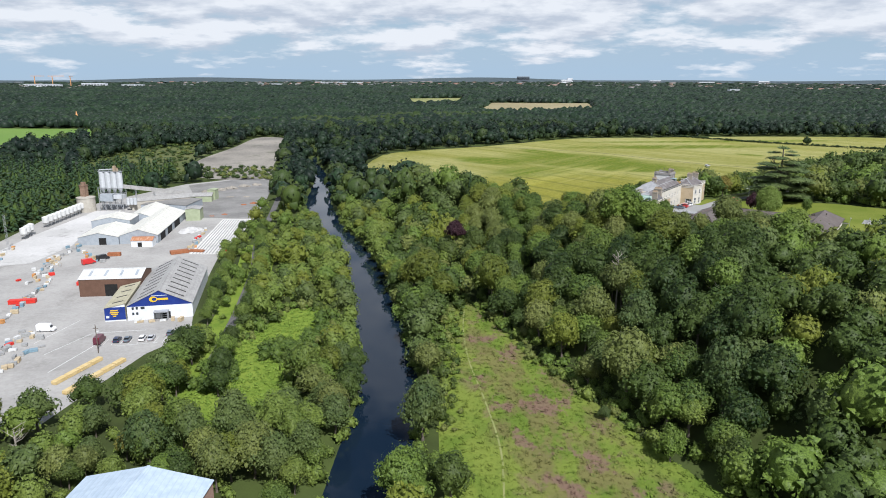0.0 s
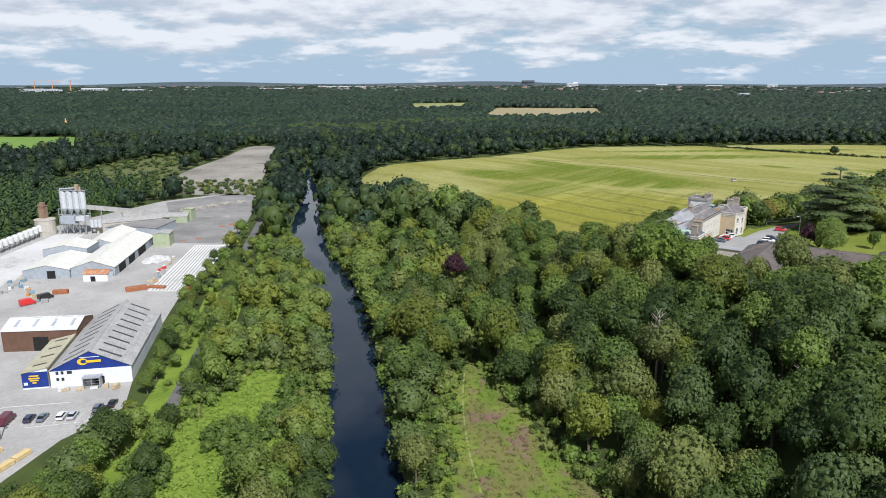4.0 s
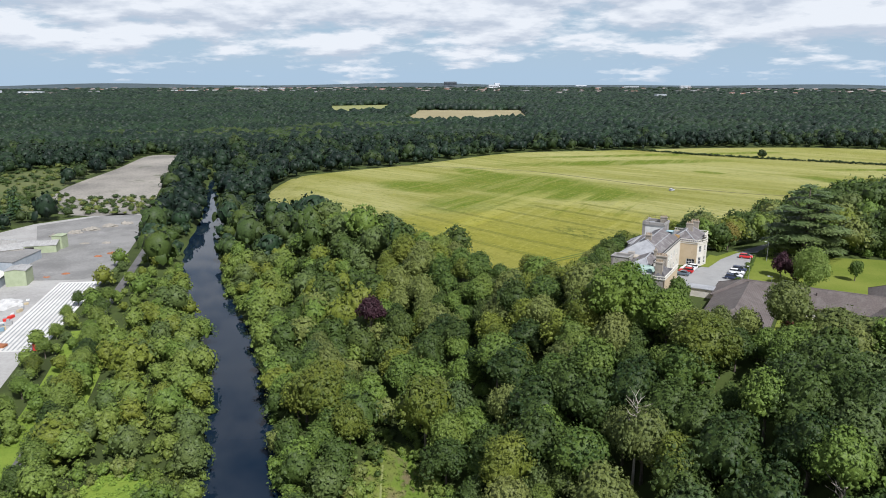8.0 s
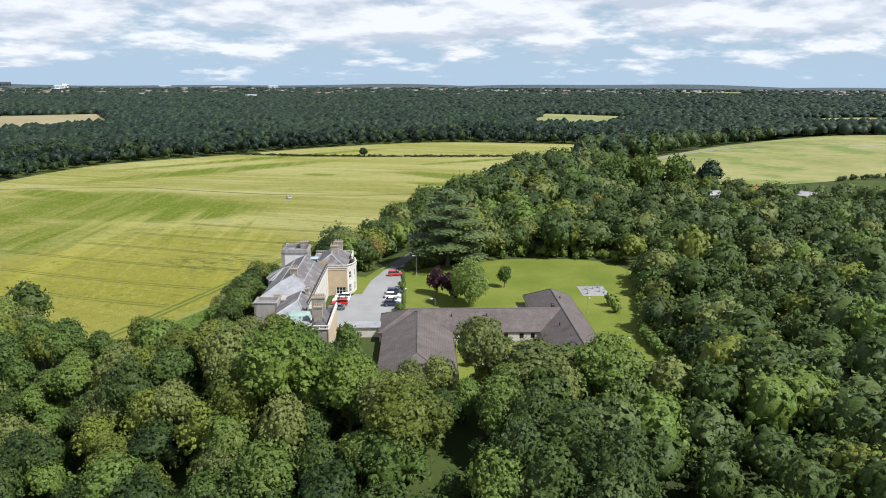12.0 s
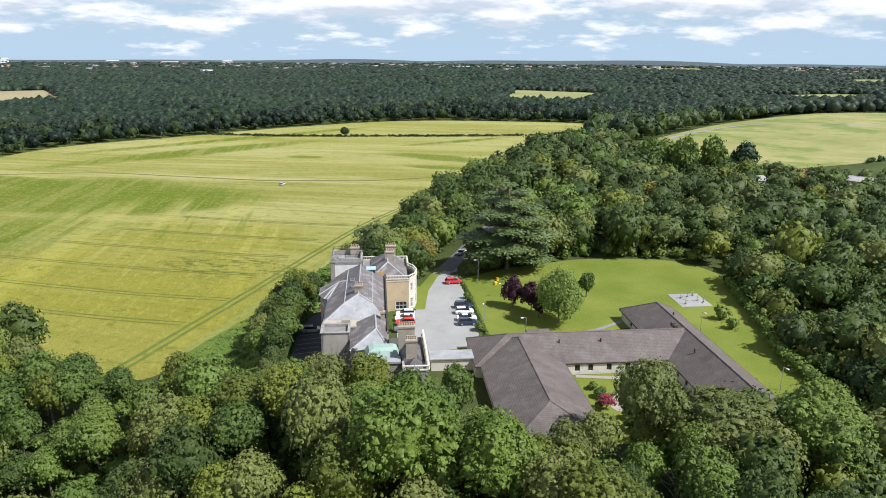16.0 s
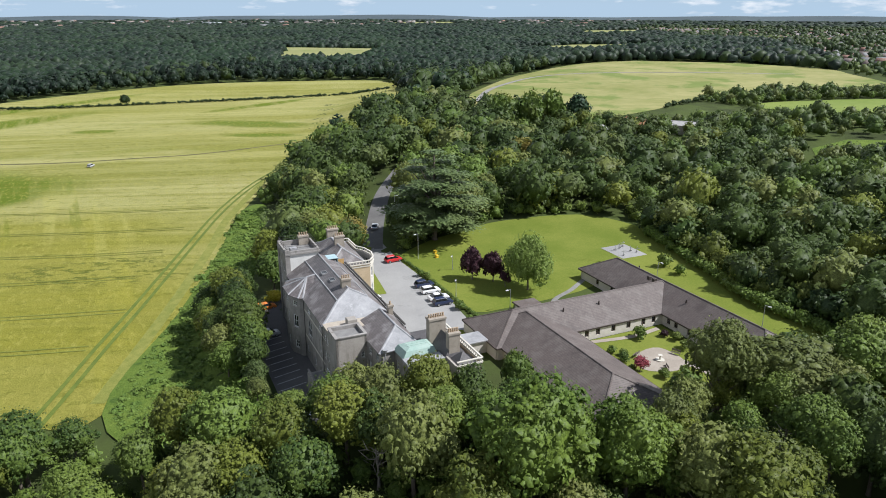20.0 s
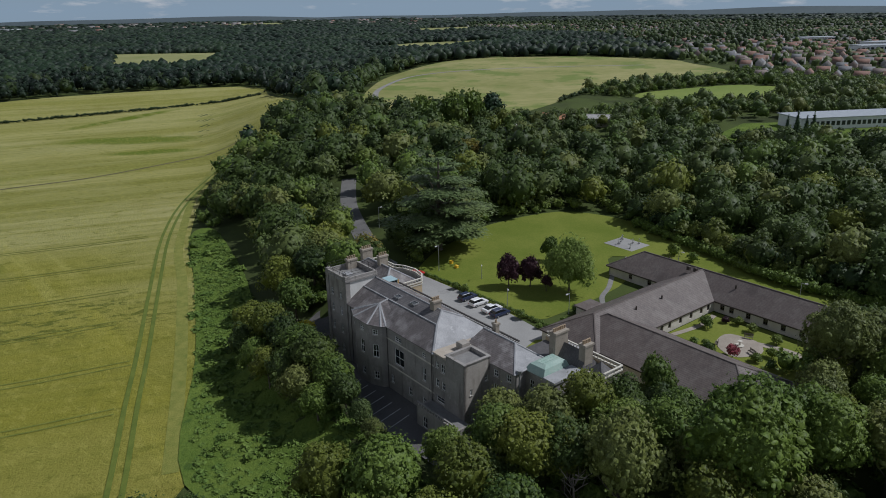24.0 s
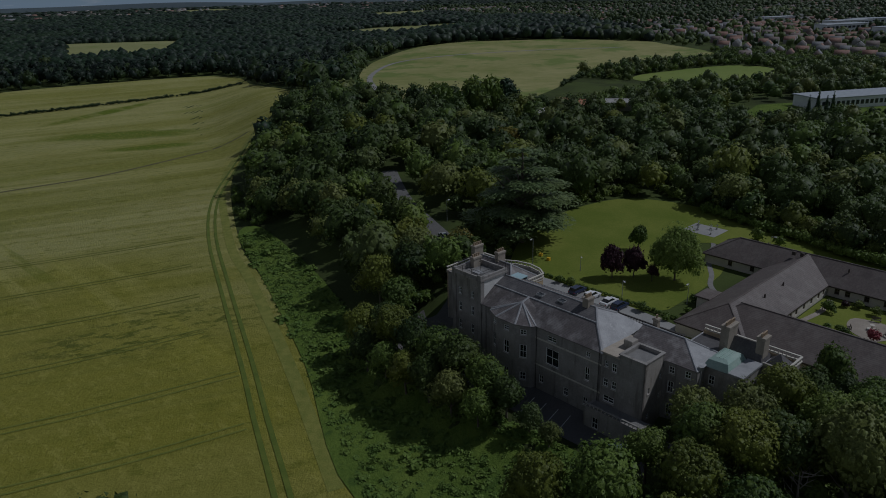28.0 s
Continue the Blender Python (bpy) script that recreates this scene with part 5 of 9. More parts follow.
apex = (*hw(17.9, 1.9), 18.55)
fan = [(*p, EAVE) for p in [hw(13.0, -.2), hw(13.4, -1.0), hw(15.9, -2.2), hw(20.3, -2.2), hw(22.8, -1.0), hw(23.2, -.2)]]
for i in range(5):
    sheet("bay_roof", [fan[i], fan[i + 1], apex], SLATE, house)
sheet("bay_roof", [fan[0], apex, (*hw(17.9, B), zb + .03), (*hw(14.5, 2.6), 18.1)], SLATE, house)
sheet("bay_roof", [apex, fan[5], (*hw(21.2, 2.6), 18.1), (*hw(17.9, B), zb + .03)], SLATE, house)
pieces("hip_roll", ([strip(p, apex, .2, .1) for p in fan] + [strip(apex, (*hw(17.9, B), zb + .05), .2, .1)]), LEAD, house)
for u, v in ((16.4, 4.9), (12.0, 5.2)):
    zz = zb + (v - B) * (zr - zb) / (R - B)
    part("skylight", *solid([boxf(hw, u - .7, u + .7, v - .5, v - .42, zz - .1, zz + .16), boxf(hw, u - .7, u + .7, v + .42, v + .5, zz - .05, zz + .3), boxf(hw, u - .7, u - .62, v - .42, v + .42, zz, zz + .25), boxf(hw, u + .62, u + .7, v - .42, v + .42, zz, zz + .25)]), LEAD, house)
    part("skylight_pane", *boxf(hw, u - .62, u + .62, v - .42, v + .42, zz + .12, zz + .18), GLASS, house)
balustrade(hw, (-7, 11.85), (26, 11.85), 16.65, house, DARK_IRON, LIME)
chimney(hw, 7.6, 6.4, 18.5, 21.3, 1.1, 1.6, 4, house)
chimney(hw, -2.4, 11.0, 16.4, 19.3, .8, .8, 1, house)

# tower over the north end
wall("tower_wall", hw(33, 0), hw(26, 0), W0, 20.4, [(s, .8, z, h) for s in (1.7, 4.8) for z, h in ((6.0, 1.5), (9.6, 1.8), (13.2, 1.8), (16.6, 1.4))], ROUGHCAST, house, label="rendered tower wall")
wall("tower_wall", hw(33, 6.6), hw(33, 0), W0, 20.4, [(3.3, .9, 13.2, 1.8)], ROUGHCAST, house)
wall("tower_wall", hw(26, .0), hw(26, 6.6), EAVE, 20.4, [], LIME, house, label="plain white tower wall above the roof")
wall("tower_wall", hw(26, 6.6), hw(33, 6.6), 15, 20.4, [], ROUGHCAST, house)
part("tower_roof", *boxf(hw, 26.3, 32.7, .3, 6.3, 20.1, 20.35), FELT, house, "grey felt flat roof")
pieces("tower_cornice", ([boxf(hw, 25.75, 33.25, -.25, .3, 20.4, 20.75), boxf(hw, 25.75, 33.25, 6.3, 6.85, 20.4, 20.75), boxf(hw, 25.75, 26.3, .3, 6.3, 20.4, 20.75), boxf(hw, 32.7, 33.25, .3, 6.3, 20.4, 20.75)]), ROUGHCAST, house)
pieces("tower_parapet", ([boxf(hw, 25.9, 33.1, -.1, .25, 20.75, 21.25), boxf(hw, 25.9, 33.1, 6.35, 6.7, 20.75, 21.25), boxf(hw, 25.9, 26.25, .25, 6.35, 20.75, 21.25), boxf(hw, 32.75, 33.1, .25, 6.35, 20.75, 21.25)]), ROUGHCAST, house)
pieces("corner_pier", ([bevel_box(hw, u, u + .9, v, v + .9, W0, 21.5, .06) for u, v in ((25.85, -.18), (32.3, -.18))]), ROUGHCAST, house)
rails = [boxf(hw, 26, 33, v, v + .05, z, z + .05) for v in (.1, 6.5) for z in (21.7, 22.2)] + [boxf(hw, u, u + .05, .1, 6.5, z, z + .05) for u in (26.05, 32.95) for z in (21.7, 22.2)]
rails += [boxf(hw, u, u + .06, v, v + .06, 21.2, 22.25) for u in (26.05, 28.4, 30.7, 32.95) for v in (.1, 6.5)]
part("safety_rail", *solid(rails), DARK_IRON, house, "thin metal safety rail")
part("aerial", *solid([disc(*hw(29, 3), 20.3, 23.2, .03, .03, 5), boxf(hw, 28.6, 29.4, 2.97, 3.03, 22.6, 22.66), boxf(hw, 28.75, 29.25, 2.97, 3.03, 22.9, 22.96)]), DARK_IRON, house)
part("roof_hatch", *bevel_box(hw, 28, 29.6, 1.4, 2.8, 20.3, 21.0), LEAD, house)
chimney(hw, 32.2, 5.0, 19.5, 22.3, .9, 2.0, 4, house)

# front block with the bow
nb = [(26, 12), (26, 17.2), (28, 18.6), (31, 19.2), (34, 18.6), (36, 17.4), (42, 17.4), (42, 6.6)]
for i in range(len(nb) - 1):
    p, q = hw(*nb[i]), hw(*nb[i + 1])
    L = math.dist(p, q)
    hl = [(L / 2, min(1.4, L * .45), 9.2, 2.3), (L / 2, min(1.3, L * .42), 13.1, 2.0)] if 0 < i < 5 else ([(3.4, 2.6, 9.0, 1.9)] if i == 0 else [(L / 2 - 3, 1.0, 12.5, 1.8), (L / 2 + 2, 1.0, 12.5, 1.8)])
    wall("front_block_wall", p, q, 8.2, 16.2, hl, ASHLAR if i in (0, 5, 6) else STONE_TRIM, house, bars=(2, 1) if i == 0 else (1, 1), label="tan rendered wall" if i == 0 else "")
wall("front_block_wall", hw(42, 6.6), hw(33, 6.6), 6, 16.2, [], ROUGHCAST, house)
for i in range(7):
    balustrade(hw, nb[i], nb[i + 1], 16.2, house, STONE_TRIM, STONE_TRIM, .6, .9)
pieces("cornice", ([(lambda a, b: boxf(lambda s, k: hw(a[0] + (b[0] - a[0]) * s - (b[1] - a[1]) / math.dist(a, b) * k, a[1] + (b[1] - a[1]) * s + (b[0] - a[0]) / math.dist(a, b) * k), 0, 1, -.3, .1, 15.7, 15.95))(nb[i], nb[i + 1]) for i in range(7)]), STONE_TRIM, house)
rp = [(*hw(u, v), z) for u, v, z in ((26.5, 8.5, 16.4), (26.5, 16.6, 16.4), (41.4, 16.6, 16.4), (41.4, 8.5, 16.4), (30.2, 12.5, 19.1), (38, 12.5, 19.1))]
for q in ((0, 1, 4), (1, 2, 5, 4), (2, 3, 5), (3, 0, 4, 5)):
    sheet("front_roof", [rp[i] for i in q], SLATE, house)
pieces("hip_roll", ([strip(rp[a], rp[b], .2, .1) for a, b in ((0, 4), (1, 4), (2, 5), (3, 5), (4, 5))]), LEAD, house)
part("well_roof", *boxf(hw, 26, 42, 6.6, 17.0, 15.9, 16.15), FELT, house)
chimney(hw, 40.2, 13.4, 16.2, 20.4, 1.0, 2.4, 5, house)
chimney(hw, 33.5, 13.0, 17.5, 20.8, .9, 2.0, 4, house)
# glazed lantern in the roof well
part("lantern_frame", *solid([boxf(hw, u, u + .1, v, v + .1, 16.5, 19.3) for u in (23.6, 24.7, 25.8) for v in (6.9, 8.2, 9.6)] + [boxf(hw, 23.6, 25.9, v, v + .1, z, z + .1) for v in (6.9, 9.6) for z in (17.6, 19.2)] + [boxf(hw, u, u + .1, 6.9, 9.7, z, z + .1) for u in (23.6, 25.8) for z in (17.6, 19.2)]), surf("teal_metal_frame", (0.10, 0.20, 0.22), (0.16, 0.27, 0.28), 1, 8, 0.5), house)
lg = surf("lantern_glass", (0.30, 0.44, 0.47), (0.38, 0.52, 0.55), 0.8, 5, 0.12, spec=0.6, bump=0)
part("lantern_roof", *solid([prism([hw(23.5, 6.8), hw(26, 6.8), hw(26, 9.8), hw(23.5, 9.8)], 19.32, 19.42)]), lg, house, "pale blue glass lantern roof")
part("lantern_side", *solid([boxf(hw, 23.63, 23.67, 7.0, 9.6, 16.6, 19.2), boxf(hw, 23.7, 25.8, 6.93, 6.97, 16.6, 19.2)]), GLASS, house)
part("well_screen", *boxf(hw, 25.9, 26.0, 9.9, 11.6, 16.9, 18.2), surf("ochre_panel", (0.46, 0.28, 0.10), (0.54, 0.36, 0.16), 1, 6, 0.8), house)

# link, stair block and terrace at the rear
wall("link_wall", hw(0, 0), hw(-3.2, 0), W0, 16.7, [(.9, .7, 14.3, 1.0), (2.3, .9, 13.9, 1.5), (.9, .9, 10.9, 1.4), (2.4, .9, 10.9, 1.4), (1.6, 2.0, 8.3, 1.1)], ROUGHCAST, house)
wall("stair_wall", hw(-3.2, -.05), hw(-7.6, -.05), W0, 17.3, [], ROUGHCAST, house)
wall("stair_wall", hw(-7.6, -.05), hw(-7.6, 5), W0, 17.3, [(1.3, .5, 11.9, 1.0), (4.4, .6, 13.3, 1.0), (4.4, .6, 10.0, 1.0), (1.5, .6, 7.6, .8)], ROUGH_PALE, house, label="tall pale roughcast stair block wall")
wall("stair_wall", hw(-7.6, 5), hw(-3.2, 5), 15, 17.3, [], ROUGHCAST, house)
wall("stair_wall", hw(-3.2, 5), hw(-3.2, 0), 15, 17.3, [], ROUGHCAST, house)
part("stair_roof", *boxf(hw, -7.3, -3.5, .3, 4.7, 16.6, 16.85), FELT, house, "recessed dark flat roof")
pieces("stair_coping", ([boxf(hw, -7.75, -3.05, -.2, .32, 17.3, 17.45), boxf(hw, -7.75, -3.05, 4.65, 5.15, 17.3, 17.45), boxf(hw, -7.75, -7.25, .32, 4.65, 17.3, 17.45), boxf(hw, -3.55, -3.05, .32, 4.65, 17.3, 17.45)]), ROUGHCAST, house)
part("link_roof", *boxf(hw, -3.2, .3, -.1, 7.5, 16.45, 16.72), surf("buff_flat_roof", (0.36, 0.31, 0.25), (0.45, 0.40, 0.33), 0.7, 5, 0.9, c3=(0.25, 0.22, 0.18)), house, "buff flat link roof")
part("tank_housing", *bevel_box(hw, -3.0, -1.5, 3.4, 5.0, 16.7, 18.0, .08), ROUGH_PALE, house)
wall("terrace_wall", hw(.8, -3), hw(-9, -3), W0 - .5, 7.9, [(2.2, 1.2, 4.8, 2.0)], ROUGHCAST, house, sill=False)
wall("terrace_wall", hw(-9, -3), hw(-9, 0), W0 - .5, 7.9, [], ROUGHCAST, house)
wall("terrace_wall", hw(.8, 0), hw(.8, -3), W0 - .5, 7.9, [], ROUGHCAST, house)
part("terrace_deck", *boxf(hw, -8.7, .5, -2.7, -.05, 7.5, 7.85), FELT, house)
balustrade(hw, (-9, -2.8), (.8, -2.8), 7.9, house, ROUGHCAST, STONE_TRIM, .7, .8)

# south range
wall("south_wall", hw(-7.6, 5), hw(-12.6, 5.6), W0, 16.1, [(s, .95, z, h) for s in (1.3, 3.8) for z, h in ((7.2, 2.0), (11.0, 2.0), (14.3, 1.2))], ROUGHCAST, house)
wall("south_wall", hw(-12.6, 5.6), hw(-12.6, 12), W0, 16.1, [], ROUGHCAST, house)
sr = [(*hw(-12.9, 5.2), 16.1), (*hw(-1, 4.9), 16.2), (*hw(-1, 11.6), 17.3), (*hw(-12.9, 11.9), 16.6), (*hw(-8.2, 9.8), 18.2), (*hw(-1, 9.6), 18.3)]
for q in ((0, 1, 5, 4), (1, 2, 5), (2, 3, 4, 5), (3, 0, 4)):
    sheet("south_roof", [sr[i] for i in q], SLATE if q != (3, 0, 4) else LEAD, house)
pieces("hip_roll", ([strip(sr[a], sr[b], .2, .1) for a, b in ((0, 4), (3, 4), (4, 5))]), LEAD, house)
part("hopper_pipe", *solid([disc(*hw(-12.9, 6.2), W0, 16.2, .12, .12, 8), disc(*hw(-12.9, 6.2), 16.2, 16.7, .3, .45, 8)]), LEAD, house)
# copper-roofed block, gabled block and parapeted end
wall("copper_block_wall", hw(-12.6, 7.9), hw(-18.3, 7.9), W0, 16.0, [(1.2, 1.0, 13.3, 1.6), (1.2, 1.0, 9.6, 1.8)], ROUGHCAST, house)
wall("copper_block_wall", hw(-18.3, 7.9), hw(-18.3, 14), W0, 16.0, [(3, .9, 12.4, 1.6)], ROUGHCAST, house)
cp = [hw(-12.4, 7.7), hw(-16.2, 7.9), hw(-16.2, 13.6), hw(-12.4, 13.6)]
cv = [(*p, 16.1) for p in cp] + [(*hw(-12.8, 8.4), 17.1), (*hw(-15.7, 8.6), 17.1), (*hw(-15.7, 13.2), 17.1), (*hw(-12.8, 13.2), 17.1), (*hw(-13.3, 9.2), 17.4), (*hw(-15.1, 9.4), 17.4), (*hw(-15.1, 12.6), 17.4), (*hw(-13.3, 12.6), 17.4)]
part("copper_roof", cv, [(3, 2, 1, 0)] + [(a + i, a + (i + 1) % 4, a + 4 + (i + 1) % 4, a + 4 + i) for a in (0, 4) for i in range(4)] + [(8, 9, 10, 11)], COPPER, house, "pale green weathered copper roof")
pieces("copper_seam", ([strip((*hw(u, 9.3), 17.42), (*hw(u, 12.6), 17.42), .05, .06) for u in (-13.4, -14.0, -14.6)]), COPPER, house)
part("lead_flat", *boxf(hw, -18.5, -16.2, 7.7, 13.8, 16.0, 16.35), LEAD, house)
chimney(hw, -12.4, 15.0, 14.5, 20.4, 1.3, 2.8, 7, house)
chimney(hw, -17.4, 15.6, 14.5, 19.9, 1.2, 1.8, 5, house)
wall("wing_wall", hw(-18.3, 14), hw(-22.2, 14), W0, 16.4, [(2, .9, 12.6, 1.6)], ROUGH_PALE, house)
wall("wing_wall", hw(-22.2, 14), hw(-22.2, 18.2), W0, 16.4, [(1.4, .9, 13.2, 1.4)], ROUGH_PALE, house)
wall("wing_wall", hw(-22.2, 18.2), hw(-7, 18.2), 8, 16.4, [(3 + 3 * i, 1.0, 10, 2) for i in range(4)], ASHLAR, house)
gb = [(*hw(u, v), z) for u, v, z in ((-12.2, 13.6, 15.6), (-18.3, 13.6, 15.6), (-18.3, 18.0, 15.6), (-12.2, 18.0, 15.6), (-12.2, 15.6, 18.4), (-17.4, 15.6, 18.4))]
for q in ((0, 1, 5, 4), (1, 2, 5), (2, 3, 4, 5)):
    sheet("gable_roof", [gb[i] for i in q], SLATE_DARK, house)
sheet("wing_roof", [(*hw(-18.3, 14.2), 16.0), (*hw(-21.8, 14.2), 16.0), (*hw(-21.8, 17.9), 16.0), (*hw(-18.3, 17.9), 16.0)], LEAD, house)
pk = [(*hw(u, v), z) for u, v, z in ((-18.4, 14.4, 16.0), (-21.6, 14.4, 16.0), (-21.6, 17.6, 16.0), (-18.4, 17.6, 16.0), (-20, 16, 17.7))]
for i in range(4):
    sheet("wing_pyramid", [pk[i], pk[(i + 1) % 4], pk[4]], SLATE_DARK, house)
balustrade(hw, (-22.2, 14), (-22.2, 18.2), 16.4, house, STONE_TRIM, STONE_TRIM, .6, .9)
balustrade(hw, (-22.2, 18.2), (-7, 18.2), 16.4, house, STONE_TRIM, STONE_TRIM, .6, .9)
part("inner_flat", *boxf(hw, -12.2, -7, 12.1, 18.0, 15.5, 15.8), SLATE_DARK, house)
part("porch", *solid([bevel_box(hw, -6.5, -2.5, 12.2, 15.5, 8.3, 11.6, .1)]), STONE_TRIM, house)

# ---- single-storey care home ----
CREAM = surf("cream_render", (0.52, 0.48, 0.42), (0.62, 0.58, 0.52), 0.5, 5, 0.85, c3=(0.44, 0.40, 0.35))
FASCIA = surf("dark_fascia", (0.05, 0.04, 0.035), (0.08, 0.065, 0.055), 1, 6, 0.6)
care = thing("care_home", (*hw(-5, 55), 8.5), "single-storey care home with brown tiled roofs", "building")
G, CE, CZ = 8.4, 11.1, 14.4


def wing(axis_v, c, h, s0, s1, hip0, hip1, holes_p, holes_n, skip0=False, skip1=False):
    """A long wing with a hipped roof. axis_v: it runs along v, else along u; c: the ridge's line; h: half width."""
    f = (lambda s, k: hw(c + k, s)) if axis_v else (lambda s, k: hw(s, c + k))
    o = .5
    P = [(*f(s0 - o, -h - o), CE - .15), (*f(s1 + o, -h - o), CE - .15), (*f(s1 + o, h + o), CE - .15), (*f(s0 - o, h + o), CE - .15), (*f(s0 + hip0, 0), CZ), (*f(s1 - hip1, 0), CZ)]
    for q in ((0, 1, 5, 4), (1, 2, 5), (2, 3, 4, 5), (3, 0, 4)):
        sheet("tiled_roof", [P[i] for i in q], TILE, care)
    pieces("ridge_tile", ([strip(P[4], P[5], .18, .1)] + [strip(P[a], P[b], .16, .09) for a, b in ((0, 4), (3, 4), (1, 5), (2, 5))]), TILE, care)
    pieces("fascia", ([boxf(f, s0 - o, s1 + o, -h - o - .06, -h - o, CE - .42, CE - .14), boxf(f, s0 - o, s1 + o, h + o, h + o + .06, CE - .42, CE - .14), boxf(f, s0 - o - .06, s0 - o, -h - o, h + o, CE - .42, CE - .14), boxf(f, s1 + o, s1 + o + .06, -h - o, h + o, CE - .42, CE - .14)]), FASCIA, care)
    part("soffit", *boxf(f, s0 - o, s1 + o, -h - o, h + o, CE - .34, CE - .26), FASCIA, care)
    hn = [(x - s0, .95, 9.3, 1.3) for x in holes_n]
    hp = [(s1 - x, .95, 9.3, 1.3) for x in holes_p]
    a, b, cc, dd = f(s0, -h), f(s1, -h), f(s1, h), f(s0, h)
    if axis_v:
        wall("care_wall", b, a, G, CE - .3, [(s1 - s0 - q[0], *q[1:]) for q in hn], CREAM, care, frame=BROWN_FRAME)
        wall("care_wall", dd, cc, G, CE - .3, [(s1 - s0 - q[0], *q[1:]) for q in hp], CREAM, care, frame=BROWN_FRAME)
        wall("care_wall", a, dd, G, CE - .3, [], CREAM, care)
        wall("care_wall", cc, b, G, CE - .3, [], CREAM, care)
    else:
        wall("care_wall", b, a, G, CE - .3, [(s1 - s0 - q[0], *q[1:]) for q in hn], CREAM, care, frame=BROWN_FRAME)
        wall("care_wall", dd, cc, G, CE - .3, [(s1 - s0 - q[0], *q[1:]) for q in hp], CREAM, care, frame=BROWN_FRAME)
        wall("care_wall", a, dd, G, CE - .3, [], CREAM, care)
        wall("care_wall", cc, b, G, CE - .3, [(2.2, .95, 9.3, 1.3), (6.5, .95, 9.3, 1.3)], CREAM, care, frame=BROWN_FRAME)


wing(True, -3.2, 6.2, 28, 69.5, 6.5, 0.3, [], [46.5, 49, 52.5, 56, 59.5, 62])
wing(False, 69.7, 5.6, -34, 17.0, 5.4, 5.2, [], [-31, -27.5, -24, -20.5, -17, -13.5, -11.5, 6, 11])
wing(False, 36.3, 7.3, -37, 0.5, 6.8, 5.5, [], [-26, -20, -14])
pieces("roof_vent", ([bevel_box(hw, -3.0, -2.3, 67.3, 68.0, 14.2, 15.0), bevel_box(hw, -1.2, -.5, 67.6, 68.2, 14.0, 14.8), disc(*hw(6, 71), 13.6, 14.3, .18, .14, 8), disc(*hw(-12, 67.5), 13.3, 14.0, .18, .14, 8), disc(*hw(-5.5, 52), 13.2, 13.9, .18, .14, 8), disc(*hw(-5.5, 44), 13.2, 13.9, .18, .14, 8)]), FASCIA, care)
part("entrance_roof", *bevel_box(hw, 3.2, 6.4, 40, 45, 11.0, 11.3, .08), TILE, care)
part("entrance_wall", *boxf(hw, 3.1, 6.0, 40.4, 44.6, 8.4, 11.0), CREAM, care)
part("link_canopy", *bevel_box(hw, -6.5, -2.5, 19.5, 27.8, 10.9, 11.15, .06), LEAD, care, "pale flat link canopy")
part("link_canopy_wall", *boxf(hw, -6.2, -2.8, 19.8, 27.8, 8.4, 10.9), CREAM, care)

# ---- works yard ----
YZ = -18.44


def frame_at(x, y, ang):
    """Local plan: a along the heading ang (degrees from north, clockwise), b to its right."""
    s, c = math.sin(radians(ang)), math.cos(radians(ang))
    return lambda a, b: (x + a * s + b * c, y + a * c - b * s)


def corrugated(name, c1, c2, c3, turn, pitch=1.1, rough=0.55):
    """Profiled sheet: ribs run across the heading."""
    m = Mat(name, rough, 0, 0.4)
    o = m.local(0, 0, turn)
    rib = m.math("PINGPONG", m.math("DIVIDE", o[0], pitch), 0.5)
    f = m.noise(0.5, 5, 0.65)
    col = m.mix(m.step(f, 0.3, 0.7), c1, c2)
    col = m.mix(m.math("MULTIPLY", m.step(m.noise(0.9, 6, 0.7, stretch=(1, 3, 3), turn=turn), 0.52, 0.68), 0.55), col, c3)
    col = m.mix(m.math("MULTIPLY", m.step(rib, 0.36, 0.5), 0.25), col, tuple(c * .6 for c in c1))
    m.bump(rib, 0.6, 0.05)
    return m.done(col)


GREY_ROOF = corrugated("weathered_fibre_cement", (0.30, 0.29, 0.275), (0.40, 0.39, 0.37), (0.21, 0.20, 0.19), 12.7)
WHITE_ROOF = corrugated("white_profiled_roof", (0.52, 0.52, 0.505), (0.64, 0.64, 0.62), (0.43, 0.42, 0.40), -39)
PALE_ROOF = corrugated("pale_profiled_roof", (0.58, 0.565, 0.50), (0.70, 0.68, 0.61), (0.45, 0.43, 0.38), 5)
YELLOW_ROOF = corrugated("lichened_roof", (0.36, 0.33, 0.22), (0.46, 0.43, 0.30), (0.27, 0.25, 0.17), 12.7)
BLUE_ROOF = corrugated("pale_blue_roof", (0.38, 0.46, 0.54), (0.47, 0.55, 0.63), (0.34, 0.41, 0.48), 0)
RUST_ROOF = corrugated("rusted_roof", (0.36, 0.15, 0.07), (0.48, 0.24, 0.13), (0.55, 0.50, 0.45), 0)
BLUE_CLAD = surf("deep_blue_cladding", (0.012, 0.030, 0.170), (0.020, 0.045, 0.230), 0.5, 5, 0.5, bump=0.05)
WHITE_CLAD = surf("white_cladding", (0.62, 0.64, 0.67), (0.72, 0.74, 0.77), 0.5, 5, 0.55, bump=0.05)
BROWN_CLAD = surf("brown_cladding", (0.110, 0.060, 0.040), (0.150, 0.085, 0.058), 0.5, 5, 0.6, bump=0.1)
GREY_CLAD = surf("blue_grey_cladding", (0.28, 0.31, 0.34), (0.36, 0.39, 0.42), 0.5, 5, 0.6, bump=0.1, c3=(0.42, 0.42, 0.40))
